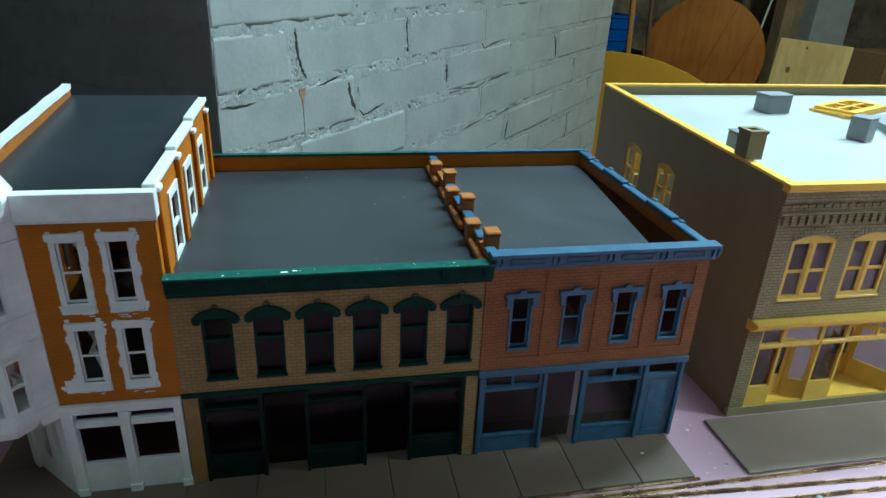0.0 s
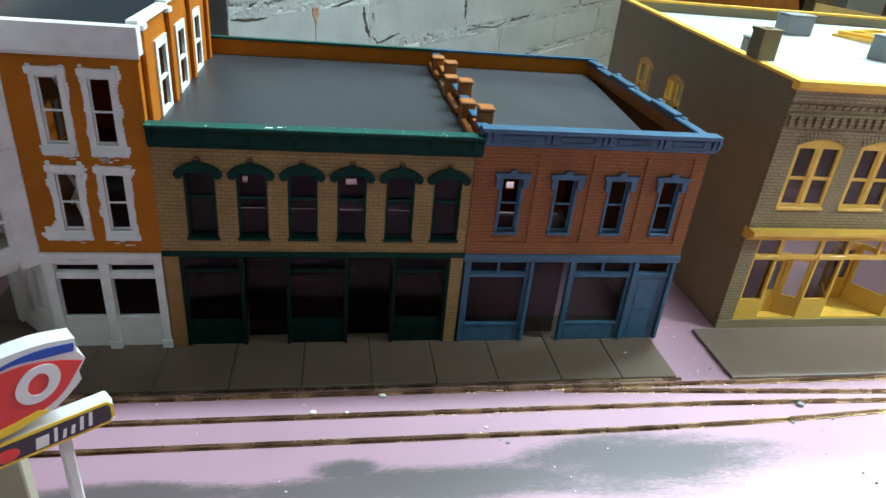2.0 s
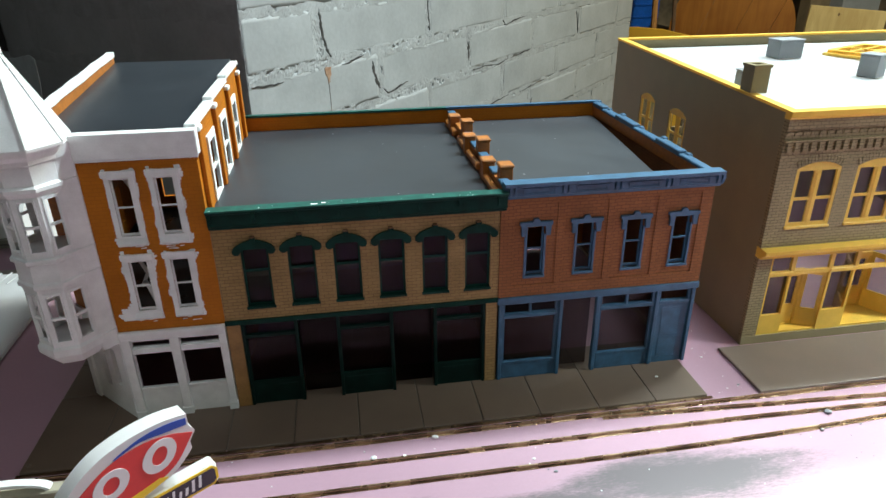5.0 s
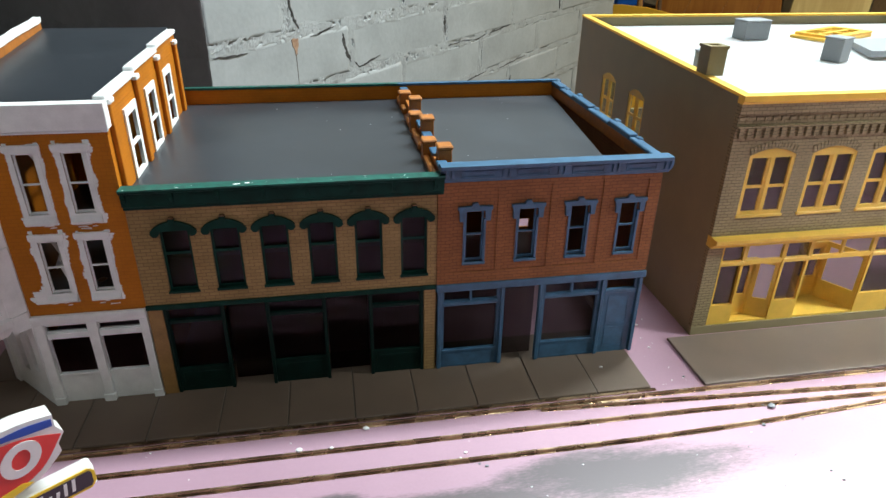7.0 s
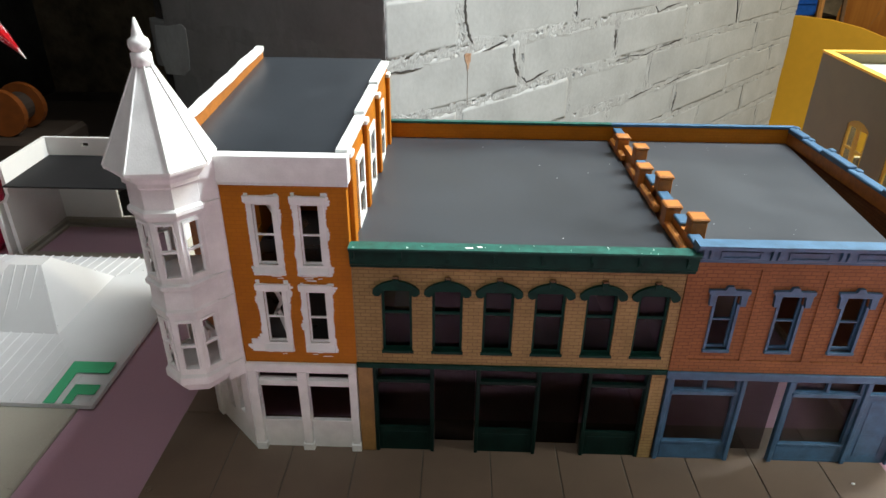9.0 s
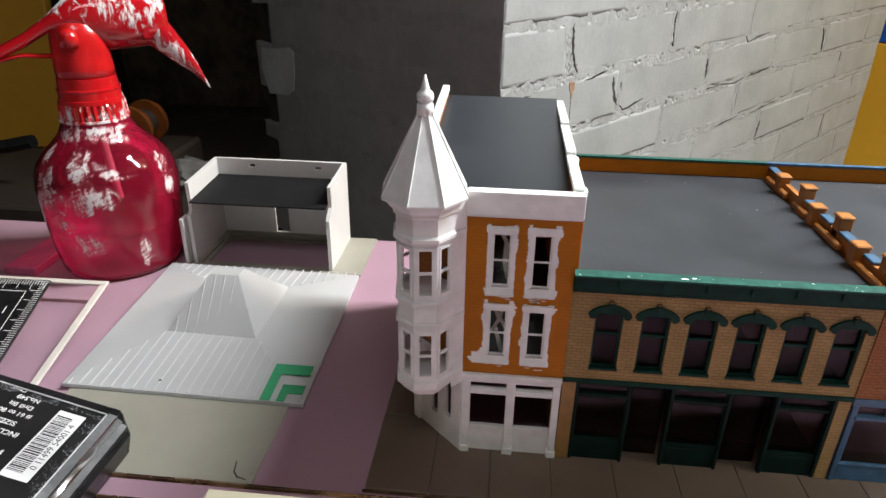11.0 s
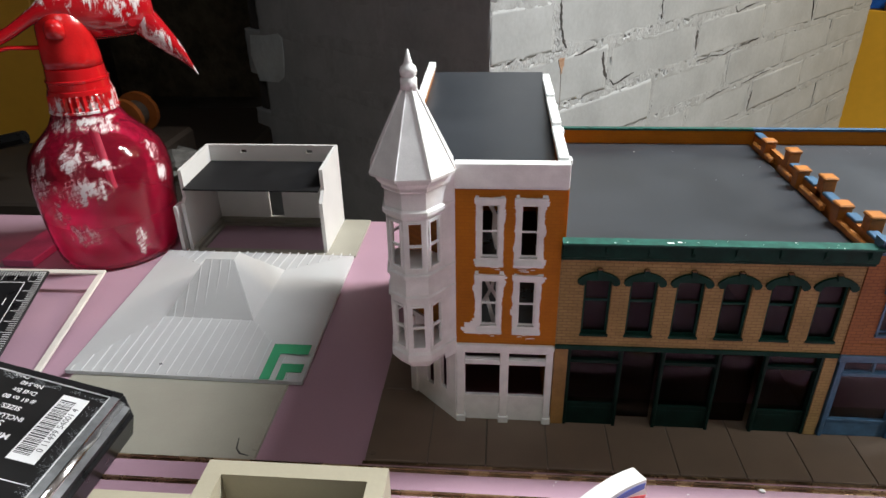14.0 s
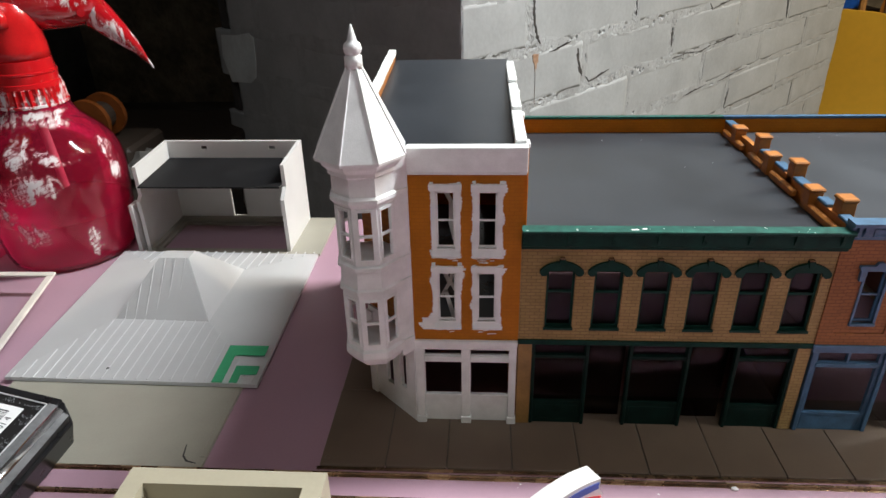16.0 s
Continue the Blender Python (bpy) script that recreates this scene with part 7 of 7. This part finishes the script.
def round_board(name, x, y, z, r, rz, mat, label, cat, floor=-80):
    bm = bmesh.new()
    pts = []
    for i in range(48):
        a = 2 * math.pi * i / 48
        pts.append((r * math.cos(a), max(r * math.sin(a), floor - z + 0.01)))
    prism(bm, pts, -1.2, 1.2, m=facing(x, y, z, rz))
    return lone(name, bm, mat, label, cat, base=(x, y, max(floor, z - r)))


round_board("yellow_round_board", 116, 232, -76, 72, -28, YBOARD, "large yellow round-topped board standing on the floor", "board")


def storage_box(name, x0, x1, y0, y1, z0, z1, mat, label, cat, lid=True):
    t = thing(name, (x0 + x1) / 2, (y0 + y1) / 2, z0, label, cat)
    bm = bmesh.new()
    chamfered(bm, x0, x1, y0, y1, z0, z1, 0.6)
    part("box_body", bm, mat, t)
    if lid:
        bm = bmesh.new()
        chamfered(bm, x0 - 0.8, x1 + 0.8, y0 - 0.8, y1 + 0.8, z1 + 0.004, z1 + 1.6, 0.4)
        part("box_lid", bm, mat, t)
    return t


CHEST = paint("dark_chest", (0.05, 0.035, 0.025), 0.6)
storage_box("storage_chest", 146, 212, 264, 302, -80, -37.9, CHEST, "dark storage chest by the stone wall", "chest")


def round_tabletop(x, y, z, r, rz):
    """A round top glued up from boards, standing on its edge."""
    t = thing("round_wooden_tabletop", x, y, z - r, "varnished round wooden tabletop leaning upright on a chest", "tabletop")
    m = facing(x, y, z, rz) @ Matrix.Rotation(radians(20), 4, "Y")
    cuts = [-r, -r * 0.45, r * 0.1, r * 0.58, r]
    for a, b in zip(cuts, cuts[1:]):
        bm = bmesh.new()
        us = [a + 0.06 + (b - a - 0.12) * i / 12 for i in range(13)]
        up = [(u, math.sqrt(max(0.0, r * r - u * u))) for u in us]
        pts = up + [(u, -v) for u, v in up[::-1]]
        pts = [p for i, p in enumerate(pts) if i == 0 or (Vector(p) - Vector(pts[i - 1])).length > 0.05]
        prism(bm, pts, -1.2, 1.2, m=m)
        part("tabletop_board", bm, WOODDISC, t)
    return t


round_tabletop(179.2, 273.4, -10.7, 25.5, -33)
storage_box("storage_chest", 128, 168, 306, 339, -80, -14.7, CHEST, "tall dark storage chest under a blue crate", "chest")


def blue_crate():
    t = thing("blue_crate", 150, 319, -13.09, "bright blue plastic bin with a rolled rim, on a dark chest", "bin")
    mat = paint("blue_crate_plastic", (0.01, 0.10, 0.50), 0.4)
    for nm, d in (("bin_floor", (137, 161, 309, 329, -13.09, -12.2)), ("bin_front", (136, 162, 308, 309, -13.05, 2.0)), ("bin_back", (136, 162, 329, 330, -13.05, 2.0)), ("bin_side", (136, 137, 309.01, 328.99, -13.05, 2.0)), ("bin_side", (161, 162, 309.01, 328.99, -13.05, 2.0))):
        part_box(nm, t, mat, *d)
    for z in (-8.5, -3.0):
        part_box("rib", t, mat, 136.2, 161.8, 307.4, 307.99, z, z + 0.6)
    bm = bmesh.new()
    slab(bm, 135.2, 162.8, 307.2, 330.8, 2.004, 3.2, [(137, 161, 309, 329)], m=Matrix(((1, 0, 0, 0), (0, 0, 1, 0), (0, 1, 0, 0), (0, 0, 0, 1))))
    part("rim", bm, mat, t)
    return t


blue_crate()


def stick(name, p, q, r, mat, label, cat):
    bm = bmesh.new()
    tube(bm, p, q, r, r, 8)
    return lone(name, bm, mat, label, cat, base=(p[0], p[1], p[2]))


stick("broom_handle", (142, 264, -80), (147, 286, 40), 1.3, paint("handle_wood", (0.45, 0.22, 0.06), 0.5), "orange-brown wooden broom handle leaning upright", "pole")
stick("dark_pole", (150.5, 260, -80), (155.5, 288, 50), 0.9, paint("dark_pole_wood", (0.14, 0.08, 0.04), 0.5), "thin dark wooden pole leaning upright", "pole")


def plank(name, x, y, z0, z1, w, d, rz, lean, mat, label, cat):
    bm = bmesh.new()
    m = Matrix.Translation((x, y, z0)) @ Matrix.Rotation(radians(rz), 4, "Z") @ Matrix.Rotation(radians(lean), 4, "X")
    chamfered(bm, -w / 2, w / 2, 0, d, 0, z1 - z0, 0.25, m)
    return lone(name, bm, mat, label, cat, base=(x, y, z0))


def pine_board():
    t = thing("pine_board", 192, 226.7, -79.7, "pale knotty pine board leaning upright", "board")
    m = Matrix.Translation((192, 226.7, -79.7)) @ Matrix.Rotation(radians(-30), 4, "Z") @ Matrix.Rotation(radians(-7), 4, "X") @ Matrix.Rotation(radians(4), 4, "Y")
    bm = bmesh.new()
    chamfered(bm, -13.3, 13.3, 0, 2, 1.2, 81.2, 0.25, m)
    part("board", bm, PLY, t)
    for kx, kz, kr in ((-2.9, 78.6, 0.6), (-7.4, 69.6, 1.2)):
        bm = bmesh.new()
        prism(bm, [(kx + kr * math.cos(q) * 0.7, kz + kr * math.sin(q)) for q in (2 * math.pi * i / 14 for i in range(14))], -0.04, 0.2, m=m)
        part("knot", bm, paint("dark_knot", (0.16, 0.09, 0.03), 0.6), t, "dark round knot")
    return t


pine_board()
plank("timber_post", 247, 310, -80, 165, 7, 7, 8, 0, paint("old_timber", (0.25, 0.19, 0.11), 0.7, vary=0.2, grain=30, stain=9), "old weathered timber post by the stone wall", "post")
plank("timber_post", 257, 316, -80, 165, 6, 6, 8, 0, MATS["old_timber"], "old weathered timber post by the stone wall", "post")
plank("painted_post", 283, 322, -80, 165, 24, 14, 5, 0, BLOCKPAINT, "thick grey-painted post by the stone wall", "post")
storage_box("cardboard_box", 300, 345, 296, 322, -80, -11, paint("cardboard", (0.35, 0.22, 0.11), 0.75), "brown cardboard box stood on end", "cardboard box", False)
bm = bmesh.new()
pts = [Vector((229 + 2.5 * math.sin(i * 0.35), 300 + 0.4 * i, 60 - 6 * i)) for i in range(14)]
for p, q in zip(pts, pts[1:]):
    tube(bm, p, q, 0.5, 0.5, 6)
lone("hanging_cable", bm, INKWHITE, "white cable hanging down by a timber post", "cable", base=(229, 300, -20))
# pipe along the far wall
bm = bmesh.new()
tube(bm, (150, 414, 34), (420, 414, 30), 2.2, 2.2, 10)
lone("wall_pipe", bm, MATS["old_timber"], "dull pipe along the stone wall", "pipe", base=(285, 414, 30))

# ---------------------------------------------------------------- the dark corner behind the spray bottle


def back_bench():
    t = thing("back_bench", -95, 110, -80, "dark workbench standing in the unlit corner", "workbench")
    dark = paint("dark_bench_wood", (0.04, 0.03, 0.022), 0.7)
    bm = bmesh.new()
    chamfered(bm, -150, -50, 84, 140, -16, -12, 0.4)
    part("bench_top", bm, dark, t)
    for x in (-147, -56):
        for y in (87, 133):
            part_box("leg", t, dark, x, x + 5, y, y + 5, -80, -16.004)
    return t


back_bench()
# darker copy of the board yellow: the corner's lack of light is in its colour
plank("yellow_plank", -99, 112, -11.9, 60, 22, 2.5, 6, -8, paint("shaded_yellow_board", (0.50, 0.26, 0.02), 0.55, vary=0.08, grain=50, stain=3), "tall yellow board leaning in the dark corner", "board")


def orange_tool():
    t = thing("orange_reel", -64, 98, -6.2, "small dark orange reel standing on a dark box", "cable reel")
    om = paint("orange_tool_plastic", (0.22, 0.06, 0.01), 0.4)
    for y in (96.0, 101.0):
        bm = bmesh.new()
        tube(bm, (-64, y, -2.6), (-64, y + 1.0, -2.6), 3.5, 3.5, 24)
        part("reel_flange", bm, om, t)
    bm = bmesh.new()
    tube(bm, (-64, 97.0, -2.6), (-64, 101.0, -2.6), 2.2, 2.2, 18)
    part("reel_core", bm, CHEST, t)
    return t


orange_tool()
storage_box("dark_box", -72, -57, 94, 106, -11.98, -6.2, CHEST, "low dark box lying on the workbench", "box", False)
stick("black_tube", (-112, 90, -10.9), (-78, 92, -4), 1.1, BLACK, "black tube propped on the workbench", "tube")


def crumpled(name, x, y, z, r, mat, label):
    bm = bmesh.new()
    bmesh.ops.create_icosphere(bm, subdivisions=3, radius=r)
    rng = random.Random(3)
    for v in bm.verts:
        k = 0.75 + 0.5 * noise.noise(v.co * 0.45)
        v.co = Vector((v.co.x * k * 1.4, v.co.y * k, max(-r * 0.35, v.co.z * k * 0.6)))
    for v in bm.verts:
        v.co += Vector((x, y, z + r * 0.35))
    return lone(name, bm, mat, label, "rag", base=(x, y, z))


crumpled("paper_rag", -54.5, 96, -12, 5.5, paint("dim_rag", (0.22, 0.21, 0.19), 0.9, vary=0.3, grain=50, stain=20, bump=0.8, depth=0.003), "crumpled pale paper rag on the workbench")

# ---------------------------------------------------------------- crumbs on the foam
bm = bmesh.new()
rng = random.Random(11)
spots = [(9.95, 23.25, 0.2), (23.4, 26.0, 0.12), (6.7, 22.05, 0.2), (8.2, 22.0, 0.12), (27.1, 27.6, 0.1), (27.4, 30.0, 0.1), (14.5, 20.9, 0.1), (14.2, 20.6, 0.07)]
spots += [(rng.uniform(-2, 40), rng.uniform(12, 23.4), rng.uniform(0.02, 0.06)) for _ in range(60)]
spots += [(rng.uniform(25.9, 28.3), rng.uniform(24, 44), rng.uniform(0.02, 0.06)) for _ in range(30)]
spots = [(x, y, r * 0.75) for x, y, r in spots]
spots += [(rng.uniform(0.5, 25), rng.uniform(28.2, 44), rng.uniform(0.012, 0.03)) for _ in range(26)]
for x, y, r in spots:
    z = 0.0
    if abs(y - 23.55) < 0.15 or abs(y - 22.0) < 0.15:
        z = 0.2
    if y > 24.2 and x < 25.3:
        z = 0.16 if y < 28 else 11.2
        if y > 28 and 13.2 < x < 14.7:
            continue
    tmp = bmesh.new()
    bmesh.ops.create_icosphere(tmp, subdivisions=1, radius=r)
    for v in tmp.verts:
        v.co = Vector((v.co.x * rng.uniform(0.8, 1.6), v.co.y * rng.uniform(0.7, 1.2), v.co.z * 0.6)) + Vector((x, y, z + r * 0.5))
    join(bm, tmp)
lone("plaster_crumbs", bm, WHITE, "scattered white plaster crumbs on the foam and rails", "crumbs", kind="stuff", base=(10, 20, 0))
bm = bmesh.new()
dark = [(31.1, 21.6, 0.20), (30.75, 21.8, 0.09), (29.9, 20.4, 0.10), (32.2, 20.5, 0.07), (31.4, 16.5, 0.07), (31.2, 17.1, 0.06), (27.8, 24.7, 0.06), (15.3, 19.9, 0.08), (15.0, 20.1, 0.05), (30.3, 20.5, 0.05)]
dark += [(rng.uniform(27, 36), rng.uniform(15, 22), rng.uniform(0.015, 0.035)) for _ in range(34)]
for x, y, r in dark:
    tmp = bmesh.new()
    bmesh.ops.create_icosphere(tmp, subdivisions=1, radius=r)
    for v in tmp.verts:
        v.co = Vector((v.co.x * rng.uniform(0.8, 1.7), v.co.y * rng.uniform(0.6, 1.2), v.co.z * 0.7)) + Vector((x, y, r * 0.5))
    join(bm, tmp)
lone("plastic_shavings", bm, GREYBOX, "grey plastic shavings scattered between the rails", "shavings", kind="stuff", base=(30, 20, 0))
